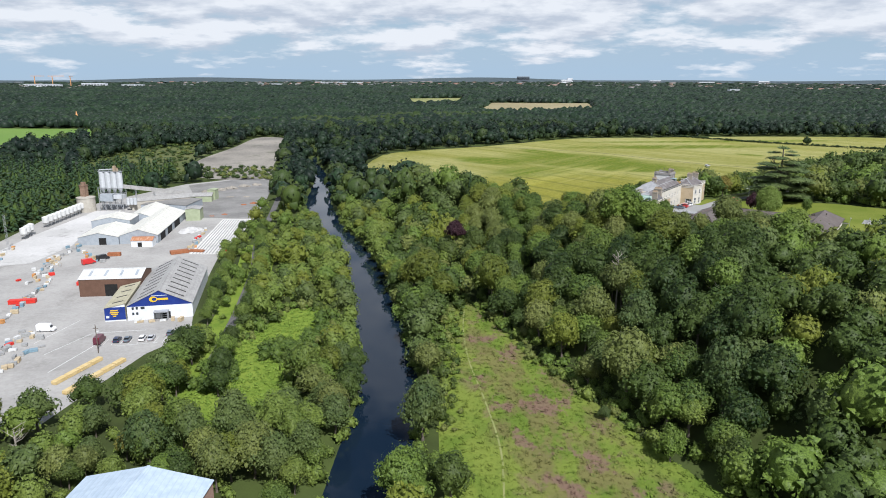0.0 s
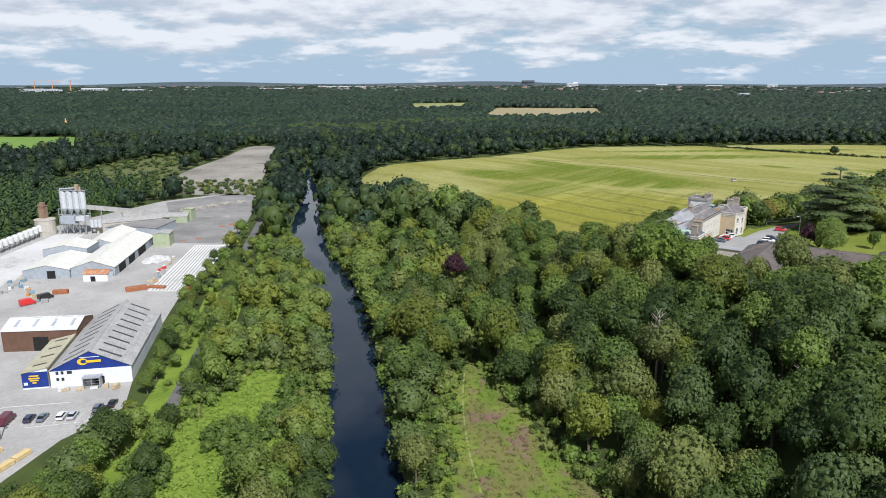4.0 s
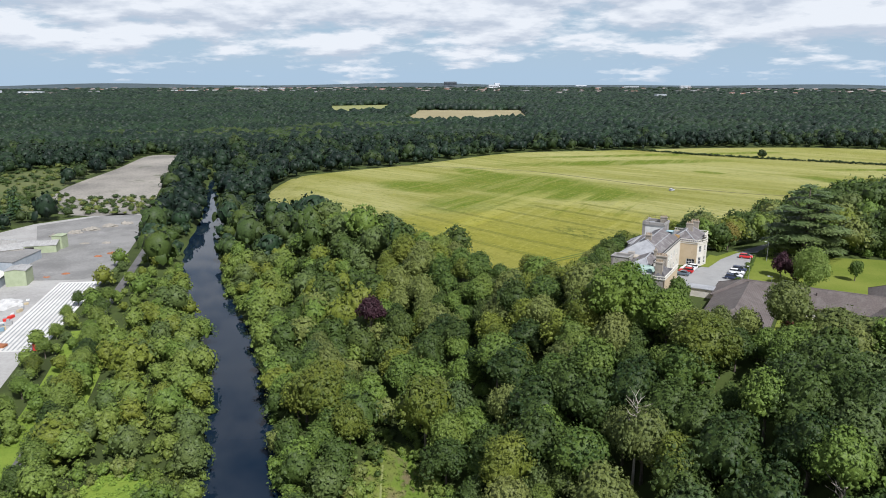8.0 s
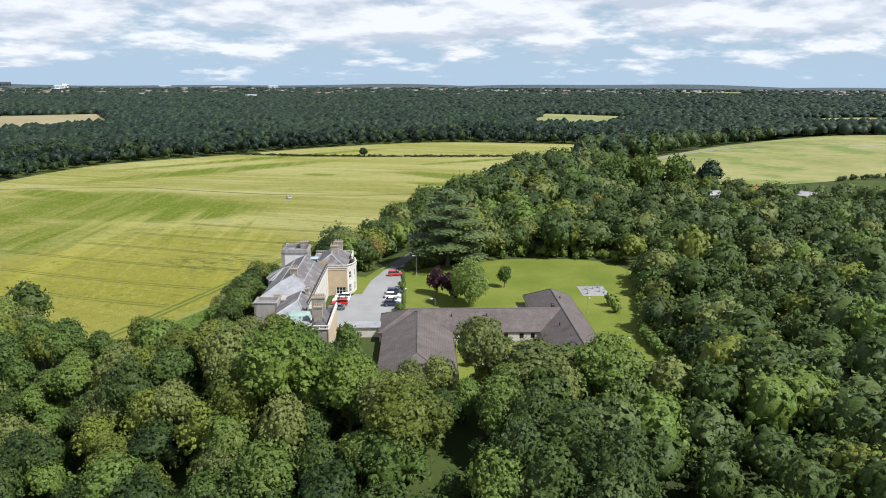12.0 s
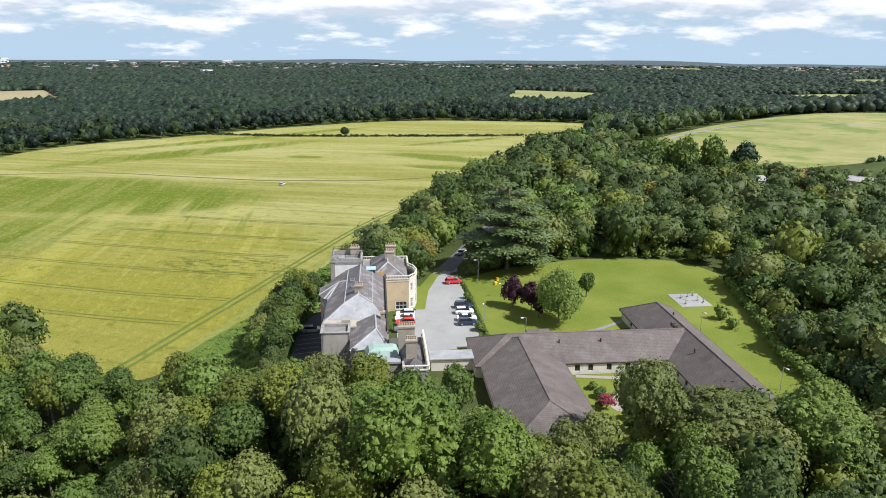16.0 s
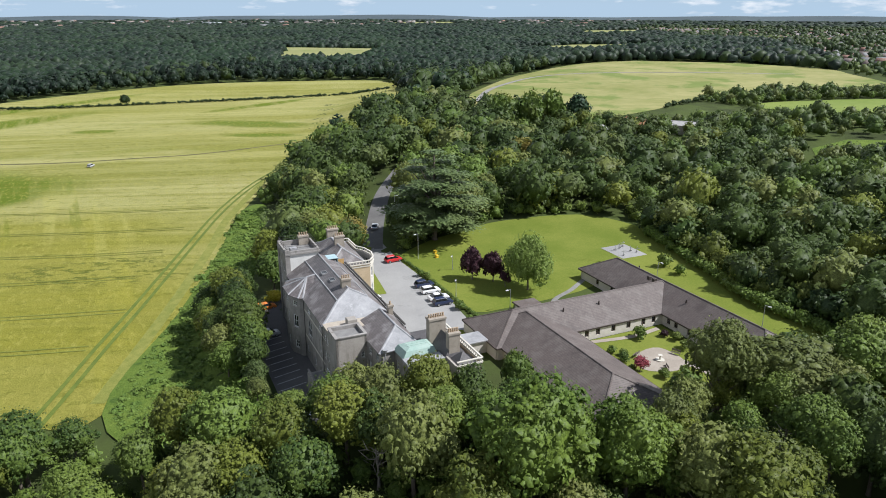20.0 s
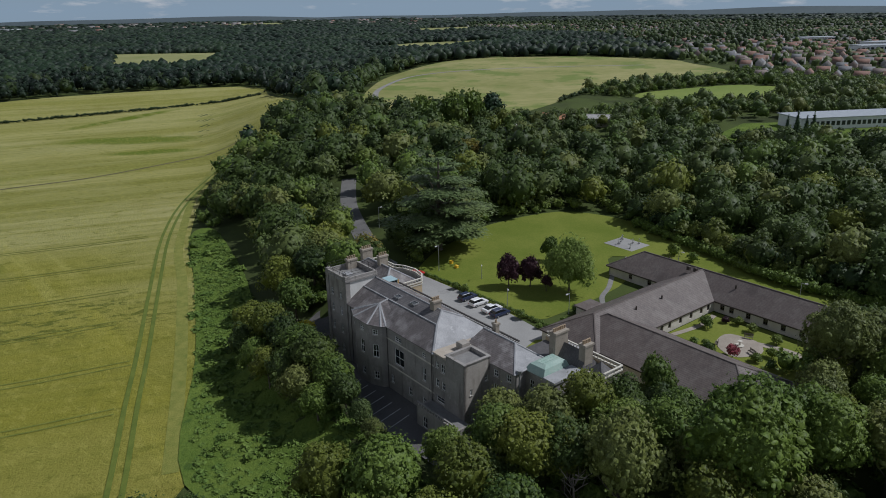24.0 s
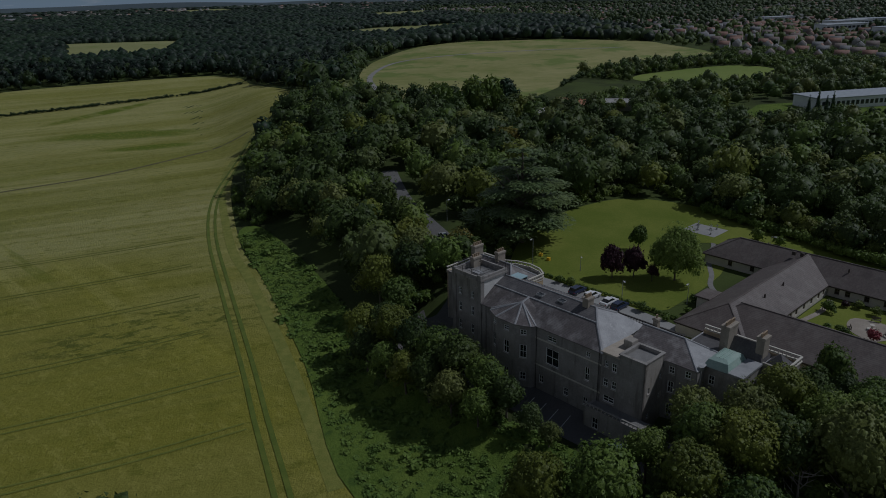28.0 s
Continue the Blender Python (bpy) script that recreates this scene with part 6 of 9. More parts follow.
GREEN_CLAD = surf("pale_green_cladding", (0.30, 0.34, 0.215), (0.37, 0.41, 0.27), 0.5, 5, 0.65, bump=0.1)
PINK_WALL = surf("pinkish_brick_wall", (0.36, 0.22, 0.17), (0.44, 0.29, 0.23), 0.8, 8, 0.85)
OPENING_SHADE = surf("opening_shade", (0.012, 0.012, 0.012), (0.022, 0.021, 0.020), 1, 4, 0.9, bump=0)
YELLOW = surf("yellow_sign_paint", (0.70, 0.42, 0.02), (0.78, 0.50, 0.04), 1, 5, 0.5, bump=0)
STEEL = surf("galvanised_steel", (0.36, 0.37, 0.38), (0.46, 0.47, 0.48), 1, 6, 0.5, metal=0.5, bump=0.1)
SILO_WHITE = surf("white_silo_steel", (0.44, 0.455, 0.47), (0.56, 0.575, 0.585), 0.5, 4, 0.45, bump=0.05, c3=(0.48, 0.48, 0.47))
CONCRETE = surf("stained_concrete", (0.36, 0.33, 0.28), (0.46, 0.43, 0.37), 0.4, 4, 0.9, c3=(0.28, 0.24, 0.19))
RUST = surf("rusty_steel", (0.26, 0.09, 0.04), (0.36, 0.15, 0.07), 0.8, 6, 0.85, c3=(0.17, 0.07, 0.04))
RED = surf("red_paint", (0.52, 0.025, 0.02), (0.62, 0.045, 0.03), 0.6, 5, 0.4, bump=0)
ORANGE = surf("orange_plastic", (0.46, 0.20, 0.06), (0.54, 0.27, 0.10), 0.6, 5, 0.5, bump=0)
TIMBER = surf("fresh_sawn_timber", (0.52, 0.38, 0.16), (0.64, 0.50, 0.26), 0.6, 8, 0.8)
WRAP = surf("white_wrapped_goods", (0.50, 0.50, 0.485), (0.64, 0.64, 0.62), 0.8, 4, 0.5)
GREY_GOODS = surf("grey_blocks", (0.26, 0.26, 0.255), (0.37, 0.37, 0.36), 0.8, 5, 0.9)
BLUE_GOODS = surf("blue_grey_steelwork", (0.15, 0.24, 0.30), (0.22, 0.32, 0.38), 0.8, 5, 0.6)
BUFF_GOODS = surf("buff_pallet_wood", (0.40, 0.32, 0.20), (0.50, 0.41, 0.28), 0.8, 5, 0.85)


def shed(name, label, x, y, ang, L, W, eave, ridge, walls, roof, z0=YZ, doors=(), lights=0, upper=None, off=0.5, lightm=None, over=0.25):
    """A pitched shed. The heading runs along the ridge from the front gable; doors: (side, s, width, height)."""
    f = frame_at(x, y, ang)
    root = thing(name, (*f(L / 2, 0), z0), label, "building")
    h, r = W / 2, (off - .5) * W
    t = .2
    for nm, pl in (("side_wall", boxf(f, 0, L, -h, -h + t, z0, eave)), ("side_wall", boxf(f, 0, L, h - t, h, z0, eave))):
        part(nm, *pl, walls, root)
    for a, nm in ((0, "front_gable"), (L - t, "rear_gable")):
        zz = eave if upper is None or a else eave - 0.4
        part(nm, *boxf(f, a, a + t, -h + t, h - t, z0, zz), walls, root)
        v = [(*f(a, -h + .01), zz), (*f(a, h - .01), zz), (*f(a, h - .01), eave), (*f(a, r), ridge - .1), (*f(a, -h + .01), eave)]
        v += [(*f(a + t, b), z) for b, z in ((-h + .01, zz), (h - .01, zz), (h - .01, eave), (r, ridge - .1), (-h + .01, eave))]
        part("gable_top", v, [(0, 1, 2, 3, 4), (9, 8, 7, 6, 5)] + [(i, 5 + i, 5 + (i + 1) % 5, (i + 1) % 5) for i in range(5)], upper if upper and not a else walls, root)
    o = over
    k = (ridge - eave) / max(h + r, .1)
    k2 = (ridge - eave) / max(h - r, .1)
    sheet("roof_slope", [(*f(-o, r), ridge), (*f(L + o, r), ridge), (*f(L + o, -h - o), eave - k * o), (*f(-o, -h - o), eave - k * o)], roof, root, t=.1)
    sheet("roof_slope", [(*f(-o, r), ridge), (*f(-o, h + o), eave - k2 * o), (*f(L + o, h + o), eave - k2 * o), (*f(L + o, r), ridge)], roof, root, t=.1)
    part("ridge_cap", *strip((*f(-o, r), ridge + .03), (*f(L + o, r), ridge + .03), .35, .08), roof, root)
    for i in range(lights):
        s = L * (i + .6) / lights
        for sg in (-1, 1):
            e = h + r if sg < 0 else h - r
            p0, p1 = .18, .72
            q = [(*f(s + d, r + sg * e * p), ridge - (ridge - eave) * p + .05) for d, p in ((-.45, p0), (.45, p0), (.45, p1), (-.45, p1))]
            sheet("roof_light", q, lightm or DARK_IRON, root, t=.05)
    # near-black panels on the unbroken wall stand in for shaded doorways
    for side, s, w, hh in doors:
        if side == "f":
            pl = boxf(f, -.06, .05, s - w / 2, s + w / 2, z0, z0 + hh)
        elif side == "l":
            pl = boxf(f, s - w / 2, s + w / 2, -h - .06, -h + .05, z0, z0 + hh)
        else:
            pl = boxf(f, s - w / 2, s + w / 2, h - .05, h + .06, z0, z0 + hh)
        part("door_opening", *pl, OPENING_SHADE, root)
    return root, f


blue, bf = shed("builders_store", "white and deep blue builders store with a yellow sign", -95.4, 228.2, -11.6, 46.5, 21.2, -13.3, -8.3, WHITE_CLAD, GREY_ROOF, upper=BLUE_CLAD, lights=9, doors=(("f", 1.6, 3.4, 2.4),))
cres = []
for i in range(17):
    a = math.radians(20 + 320 * i / 16)
    cres.append((a, 1.45))
cx0, cz0 = -1.9, -11.4
cv = [(*bf(-.1, cx0 + 1.35 * math.cos(a)), cz0 + 1.0 * math.sin(a)) for a, _ in cres] + [(*bf(-.1, cx0 + .35 + .8 * math.cos(a)), cz0 + .55 * math.sin(a)) for a, _ in cres]
part("sign_crescent", cv + [(*bf(-.03, cx0 + 1.35 * math.cos(a)), cz0 + 1.0 * math.sin(a)) for a, _ in cres] + [(*bf(-.03, cx0 + .35 + .8 * math.cos(a)), cz0 + .55 * math.sin(a)) for a, _ in cres], [(i, i + 1, 18 + i, 17 + i) for i in range(16)], YELLOW, blue, "yellow crescent sign")
part("sign_bar", *boxf(bf, -.1, -.03, -.9, 2.9, -11.8, -11.1), YELLOW, blue)
part("sign_bar", *boxf(bf, -.1, -.03, -2.6, 2.6, -10.25, -10.1), WHITE_CLAD, blue)
for s in (-8.7, -7.4):
    for z in (-16.6, -14.7):
        part("office_window", *boxf(bf, -.08, .02, s - .35, s + .35, z, z + .9), GLASS, blue)
part("office_window", *boxf(bf, -.08, .02, -6.2, -4.9, -14.7, -13.8), GLASS, blue)
pieces("porch_bar", ([boxf(bf, -3, -.02, s, s + .12, YZ, -15.4) for s in (-1.6, .6, 2.6)] + [boxf(bf, -3.1, -.02, -1.8, 2.9, -15.4, -15.25)] + [boxf(bf, -3.1, -3.0, -1.7, 2.8, z, z + .06) for z in (-17.6, -16.9, -16.2)]), STEEL, blue, "steel framed entrance porch")
annex, af = shed("store_annex", "lean annex with a lichened yellowish roof and blue front", -109.6, 225.4, -11.6, 26, 6.6, -13.6, -12.3, WHITE_CLAD, YELLOW_ROOF, off=1.0, lights=4)
part("blue_front", *boxf(af, -.1, -.02, -3.3, 3.3, YZ + .5, -13.5), BLUE_CLAD, annex)
for z, w in ((-14.6, 2.4), (-15.3, 2.8), (-15.9, 2.2), (-16.6, 1.0)):
    part("sign_bar", *boxf(af, -.16, -.1, -.2 - w / 2, -.2 + w / 2, z - .2, z + .18), YELLOW, annex)
part("notice", *boxf(af, -.16, -.1, -2.9, -1.9, -17.2, -16.4), WRAP, annex)
shed("brown_store", "brown clad store with a white roof and open doorway", -135.5, 259.0, 84, 22.5, 14, -11.6, -9.6, BROWN_CLAD, WHITE_ROOF, doors=(("r", 11.5, 4.6, 4.6),), lights=4, lightm=GREY_CLAD)
shed("river_shed", "large shed with a pale blue roof among trees", -54, 116, 183, 60, 24, -9.9, -7.4, PINK_WALL, BLUE_ROOF, lights=2, lightm=WRAP)
shed("grey_works_shed", "low blue-grey works shed with a pale roof", -166, 334, -6, 27, 19, -14.5, -12.4, GREY_CLAD, PALE_ROOF, doors=(("f", 2, 3.4, 3.4),))
shed("tall_works_shed", "taller blue-grey works shed with dark slots", -172, 361.5, -6, 15, 19.4, -12.0, -10.2, GREY_CLAD, PALE_ROOF)
shed("long_works_shed", "long works shed with pale dusty roof and open side", -147.5, 337, -7, 62, 18, -14.2, -11.3, GREY_CLAD, PALE_ROOF, doors=(("r", 10, 9, 3.6), ("r", 24, 9, 3.6), ("r", 40, 12, 3.6)))
shed("pale_works_shed", "second pale roofed works shed behind the first", -163.5, 378, -7, 34, 14, -13.6, -11.2, GREY_CLAD, PALE_ROOF)
shed("rusty_shed", "small corrugated shed with a rusted red roof", -148.5, 332.6, 86, 10, 5.6, -15.2, -14.0, WHITE_CLAD, RUST_ROOF, doors=(("r", 4, 2, 2.2),))
shed("green_end_shed", "pale green clad end bay", -139.5, 392, -7, 9, 8, -11.8, -11.2, GREEN_CLAD, GREY_ROOF)
shed("flat_grey_shed", "wide low shed with a dark grey roof", -166, 418, 5, 24, 28, -14.3, -13.4, GREY_CLAD, DARK_YARD)
shed("green_long_shed", "long pale green shed with a grey roof", -186, 452, 82, 38, 11, -14.6, -13.2, GREEN_CLAD, GREY_ROOF, doors=(("r", 26, 4, 3.2),))
shed("green_tower_shed", "pale green clad tower", -150, 459, 5, 6, 5, -11.8, -11.5, GREEN_CLAD, GREEN_CLAD)
shed("dark_plant_shed", "grey shed beside the silos", -190, 428, 60, 34, 14, -13.0, -11.4, CONCRETE, GREY_ROOF)

plant_t = thing("silo_plant", (-198, 423, YZ), "batching plant of tall white silos on a steel frame", "silos")
pf = frame_at(-198, 423, 95)
for i, b in enumerate((-5.4, -1.8, 1.8, 5.4)):
    x, y = pf(b, 0)
    s = part("silo", *solid([disc(x, y, -7.5, -4.6, .5, 1.75, 14), disc(x, y, -4.6, 4.6, 1.75, 1.75, 14), disc(x, y, 4.6, 5.4, 1.75, .6, 14)]), SILO_WHITE, plant_t, "white cylindrical silo", smooth=False)
    part("silo_ladder", *solid([boxf(pf, b - .25, b - .2, 1.8, 1.86, -8, 5), boxf(pf, b + .2, b + .25, 1.8, 1.86, -8, 5)]), STEEL, s)
for i in range(5):
    for b in (-2.4, 2.4):
        part("frame_leg", *boxf(pf, -7.4 + 3.7 * i - .15, -7.4 + 3.7 * i + .15, b - .15, b + .15, YZ, -4.5), STEEL, plant_t)
pieces("frame_beam", ([boxf(pf, -7.5, 7.5, b - .12, b + .12, z, z + .3) for b in (-2.4, 2.4) for z in (-14.5, -11, -7.8, -4.6)]), STEEL, plant_t)
pieces("frame_brace", ([strip((*pf(-7.4 + 3.7 * i, 2.4), YZ + 1), (*pf(-3.7 + 3.7 * i, 2.4), -11), .1, .1) for i in range(4)] + [strip((*pf(-7.4 + 3.7 * i, 2.4), -11), (*pf(-3.7 + 3.7 * i, 2.4), YZ + 1), .1, .1) for i in range(4)]), STEEL, plant_t)
part("mixer_house", *bevel_box(pf, -6.5, 1.5, -2.2, 3.2, -12.5, -8.2, .1), GREY_CLAD, plant_t, "blue-grey mixer housing")
part("weigh_house", *bevel_box(pf, 2.0, 7.0, -2.2, 2.8, -11.0, -8.5, .1), SILO_WHITE, plant_t)
part("top_walkway", *solid([boxf(pf, -7.4, 7.4, -1.5, 1.5, 5.3, 5.4)] + [boxf(pf, -7.4, 7.4, b, b + .05, z, z + .05) for b in (-1.5, 1.45) for z in (5.9, 6.4)] + [boxf(pf, a, a + .06, b, b + .06, 5.4, 6.4) for a in (-7.4, -3.7, 0, 3.7, 7.3) for b in (-1.5, 1.45)]), STEEL, plant_t)
part("elevator_head", *solid([bevel_box(pf, 2.0, 3.4, -1.2, .6, 5.4, 8.6, .1), disc(*pf(4.6, 0), 5.4, 7.4, .5, .5, 8)]), POT, plant_t, "buff elevator head on the silo top")
part("feed_pipe", *tube([(*pf(-7.6, -1), YZ), (*pf(-7.9, -1), 0), (*pf(-7.4, -1), 6.0), (*pf(2, -1), 6.6)], [.3, .3, .3, .3], 6), SILO_WHITE, plant_t)
pieces("low_silo", ([disc(*pf(10 + 2.2 * i, 1), -14.5, -10.6, 1.0, 1.0, 10) for i in range(3)]), SILO_WHITE, plant_t)
tank = thing("concrete_tank", (-213, 420, YZ), "stained round concrete tank with a rusty tower", "tank")
part("tank_body", *disc(-213, 420, YZ, -10.2, 5.2, 5.2, 18), CONCRETE, tank)
part("tank_rim", *disc(-213, 420, -10.2, -9.8, 5.4, 5.4, 18), CONCRETE, tank)
part("rusty_tower", *solid([boxf(frame_at(-215, 423, 10), -1.6, 1.6, -1.6, 1.6, -9.8, -3.2), boxf(frame_at(-215, 423, 10), -1.9, 1.9, -1.9, 1.9, -3.2, -2.9), boxf(frame_at(-215, 423, 10), -1.0, 1.0, -1.0, 1.0, -2.9, -1.2)]), surf("rusty_brick_tower", (0.20, 0.125, 0.085), (0.29, 0.20, 0.145), 0.6, 5, 0.9, c3=(0.13, 0.09, 0.07)), tank)
conv = thing("conveyor_gallery", (-175, 436, YZ), "long sloping conveyor gallery clad in grey sheet", "conveyor")
for nm, a, b in (("gallery", (-192, 424, -5), (-163, 446, -12.6)),):
    va, vb = Vector(a), Vector(b)
    sd = (vb - va).cross(Vector((0, 0, 1))).normalized() * 1.4
    up = Vector((0, 0, 2.2))
    vv = [va - sd, va + sd, va + sd + up, va - sd + up, vb - sd, vb + sd, vb + sd + up, vb - sd + up]
    part("gallery", [p[:] for p in vv], [(0, 1, 2, 3), (7, 6, 5, 4), (0, 4, 5, 1), (1, 5, 6, 2), (2, 6, 7, 3), (3, 7, 4, 0)], GREY_ROOF, conv)
    for k in (.2, .5, .8):
        p = va.lerp(vb, k)
        part("gallery_leg", *solid([disc(p.x + s * sd.x, p.y + s * sd.y, YZ, p.z, .2, .2, 6) for s in (-.8, .8)]), STEEL, conv)
for i, (x, y) in enumerate([(-209, 346), (-210, 351), (-211, 356)] + [(-213 - .08 * k, 374 + 4.6 * k) for k in range(11)]):
    t0 = thing("site_tank", (x, y, YZ), "white steel mortar tank standing on legs", "tank", "white tanks along the yard edge")
    part("tank_shell", *solid([disc(x, y, YZ + 1.4, YZ + 2.8, .5, 1.7, 12), disc(x, y, YZ + 2.8, YZ + 5.6, 1.7, 1.7, 12), disc(x, y, YZ + 5.6, YZ + 6.2, 1.7, .5, 12)]), WRAP, t0)
    for a in range(4):
        part("leg", *disc(x + 1.3 * math.cos(a * 1.57 + .8), y + 1.3 * math.sin(a * 1.57 + .8), YZ, YZ + 3.2, .1, .1, 5), STEEL, t0)
mast = thing("lattice_mast", (-204, 324, YZ), "slender grey lattice mast at the yard edge", "mast")
for a in range(3):
    part("mast_leg", *disc(-204 + .5 * math.cos(a * 2.09), 324 + .5 * math.sin(a * 2.09), YZ, YZ + 17, .07, .05, 5), STEEL, mast)
part("mast_lacing", *solid([strip((-204 + .5 * math.cos((k % 3) * 2.09), 324 + .5 * math.sin((k % 3) * 2.09), YZ + k * .85), (-204 + .5 * math.cos((k % 3 + 1) * 2.09), 324 + .5 * math.sin((k % 3 + 1) * 2.09), YZ + k * .85 + .85), .04, .04) for k in range(19)]), STEEL, mast)
pole = thing("yard_pole", (-102.5, 197.5, YZ), "dark wooden pole with fittings in the yard", "pole")
part("pole_shaft", *disc(-102.5, 197.5, YZ, YZ + 9, .16, .11, 8), BARK, pole)
part("cross_arm", *boxf(frame_at(-102.5, 197.5, 90), -.8, .8, -.06, .06, YZ + 7.8, YZ + 7.95), BARK, pole)
part("pole_lamp", *bevel_box(frame_at(-102.5, 197.5, 30), .1, .9, -.15, .15, YZ + 6.6, YZ + 6.85), WRAP, pole)


def pack(name, label, category, x, y, ang, size, mat, group, rows=3, z=YZ):
    """A stack of boards or goods with bearers and straps."""
    f = frame_at(x, y, ang)
    L, W, H = size
    t0 = thing(name, (x, y, z), label, category, group)
    for i in range(rows):
        k = .03 * ((i * 7 + int(x)) % 3 - 1)
        part("layer", *bevel_box(f, -L / 2 + k, L / 2 + k, -W / 2, W / 2, z + .1 + H * i / rows, z + .1 + H * (i + .9) / rows, .04), mat, t0)
    part("bearer", *boxf(f, -L / 2 + .3, -L / 2 + .45, -W / 2, W / 2, z, z + .1), BUFF_GOODS, t0)
    part("bearer", *boxf(f, L / 2 - .45, L / 2 - .3, -W / 2, W / 2, z, z + .1), BUFF_GOODS, t0)
    return t0


for i in range(4):
    pack("timber_pack", "long pack of fresh yellow timber on bearers", "timber", -103.5 + 1.2 * i, 177 + 4.4 * i, 15, (4.2, 1.6, 1.0), TIMBER, "timber packs")
for i in range(5):
    pack("timber_pack", "long pack of fresh yellow timber on bearers", "timber", -97.5 + 1.2 * i, 171 + 4.6 * i, 15, (4.2, 1.6, 1.0), TIMBER, "timber packs")
prng = random.Random(4)
goods = [(WRAP, "white wrapped pallet"), (GREY_GOODS, "grey block pallet"), (BUFF_GOODS, "buff pallet stack"), (BLUE_GOODS, "blue-grey steel stack"), (ORANGE, "orange drainage pipe stack"), (RED, "red brick pallet")]
# rows of stock: start, end, count
for (x0, y0), (x1, y1), n, w in (((-134, 184), (-128, 214), 16, 3.0), ((-139, 186), (-133, 216), 16, 3.0), ((-146, 222), (-156, 262), 12, 1.2), ((-166, 268), (-173, 312), 22, 3.0), ((-172, 300), (-176, 333), 14, 2.4), ((-158, 266), (-166, 300), 12, 3.0), ((-150, 300), (-168, 322), 12, 2.5), ((-150, 236), (-157, 275), 14, 1.0), ((-118, 326), (-123, 352), 10, 1.6), ((-124, 182), (-123, 202), 10, 2.0), ((-104, 224), (-86, 226), 6, .8), ((-196, 300), (-205, 330), 8, 2.0), ((-120, 330), (-125, 372), 12, 1.2)):
    for i in range(n):
        k = (i + prng.uniform(.2, .8)) / n
        m, l = goods[prng.choice((0, 0, 0, 1, 1, 1, 1, 2, 2, 2, 3, 3, 4, 5)) if n > 7 else prng.choice((0, 2))]
        pack("stock_pallet", l + " in the open yard", "pallet", x0 + (x1 - x0) * k + prng.uniform(-w, w), y0 + (y1 - y0) * k + prng.uniform(-w, w) * .4, prng.choice((12, 60, 75, -15)), (prng.uniform(1.0, 2.6), prng.uniform(.9, 1.3), prng.uniform(.5, 1.5)), m, "stock pallets", prng.choice((2, 3)))
pack("red_rack", "long bright red stacked roof sheets", "stack", -152, 244.5, 78, (9, 2.2, 1.5), RED, "", 3)
pack("rusty_beams", "stack of rusty steel beams", "steel stack", -121, 318, 60, (8, 3.4, 1.4), RUST, "", 4)
pack("rusty_beams", "stack of rusty steel beams", "steel stack", -114, 321, 100, (7, 2.4, .8), RUST, "", 3)
pack("rusty_skip", "long rusty steel tank", "tank", -149, 313, 80, (5.6, 2.0, 1.6), RUST, "", 2)
pack("red_crates", "rows of red crates behind a rail", "crates", -140, 268, 78, (7, 2.2, 1.3), RED, "", 3)
heap = thing("aggregate_heap", (-132.5, 366, YZ), "white heap of crushed stone", "heap")
hv, hf = ICO3
part("heap_body", [(-132.5 + p[0] * 5.5 * (1 + .3 * noise.noise(Vector(p) * 2)), 366 + p[1] * 8 * (1 + .3 * noise.noise(Vector(p) * 2.3)), YZ - .2 + max(p[2], -.1) * (1.3 + 1.6 * noise.noise(Vector(p) * 4))) for p in hv], hf, DUST, heap)
for i in range(1, 12):
    k = i / 12
    (xa, ya), (xb, yb) = (-124 + 17 * k, 394), (-116 + 18 * k, 317)
    patch("pad_joint", [(xa - .3, ya), (xa + .3, ya), (xb + .3, yb), (xb - .3, yb)], GREY_GOODS, 30, 0.15, "grey joint line across the concrete pad", "joint")

# ---- vehicles ----
TYRE = surf("tyre_rubber", (0.02, 0.02, 0.02), (0.035, 0.035, 0.035), 3, 20, 0.85)
RIM = surf("wheel_rim", (0.40, 0.41, 0.42), (0.50, 0.51, 0.52), 3, 20, 0.35, metal=0.8, bump=0)
CAR_GLASS = surf("dark_car_glass", (0.012, 0.014, 0.016), (0.02, 0.022, 0.025), 3, 10, 0.08, spec=0.6, bump=0)
LAMP_CLEAR = surf("clear_lamp", (0.6, 0.6, 0.6), (0.7, 0.7, 0.7), 3, 10, 0.2, bump=0)
LAMP_RED = surf("red_lamp", (0.35, 0.01, 0.01), (0.45, 0.02, 0.02), 3, 10, 0.25, bump=0)
PAINTS = {}


def paint(name, c):
    if name not in PAINTS:
        PAINTS[name] = surf("car_paint_" + name, c, tuple(min(1, q * 1.12 + .01) for q in c), 0.7, 6, 0.28, spec=0.6, bump=0)
    return PAINTS[name]


WHITE_C, NAVY, BLACK_C, SILVER, REDC, MAROON, GREYB, ORANGE_C = (.70, .70, .70), (.02, .03, .07), (.015, .015, .018), (.42, .43, .45), (.50, .02, .02), (.10, .015, .03), (.10, .13, .16), (.60, .18, .03)
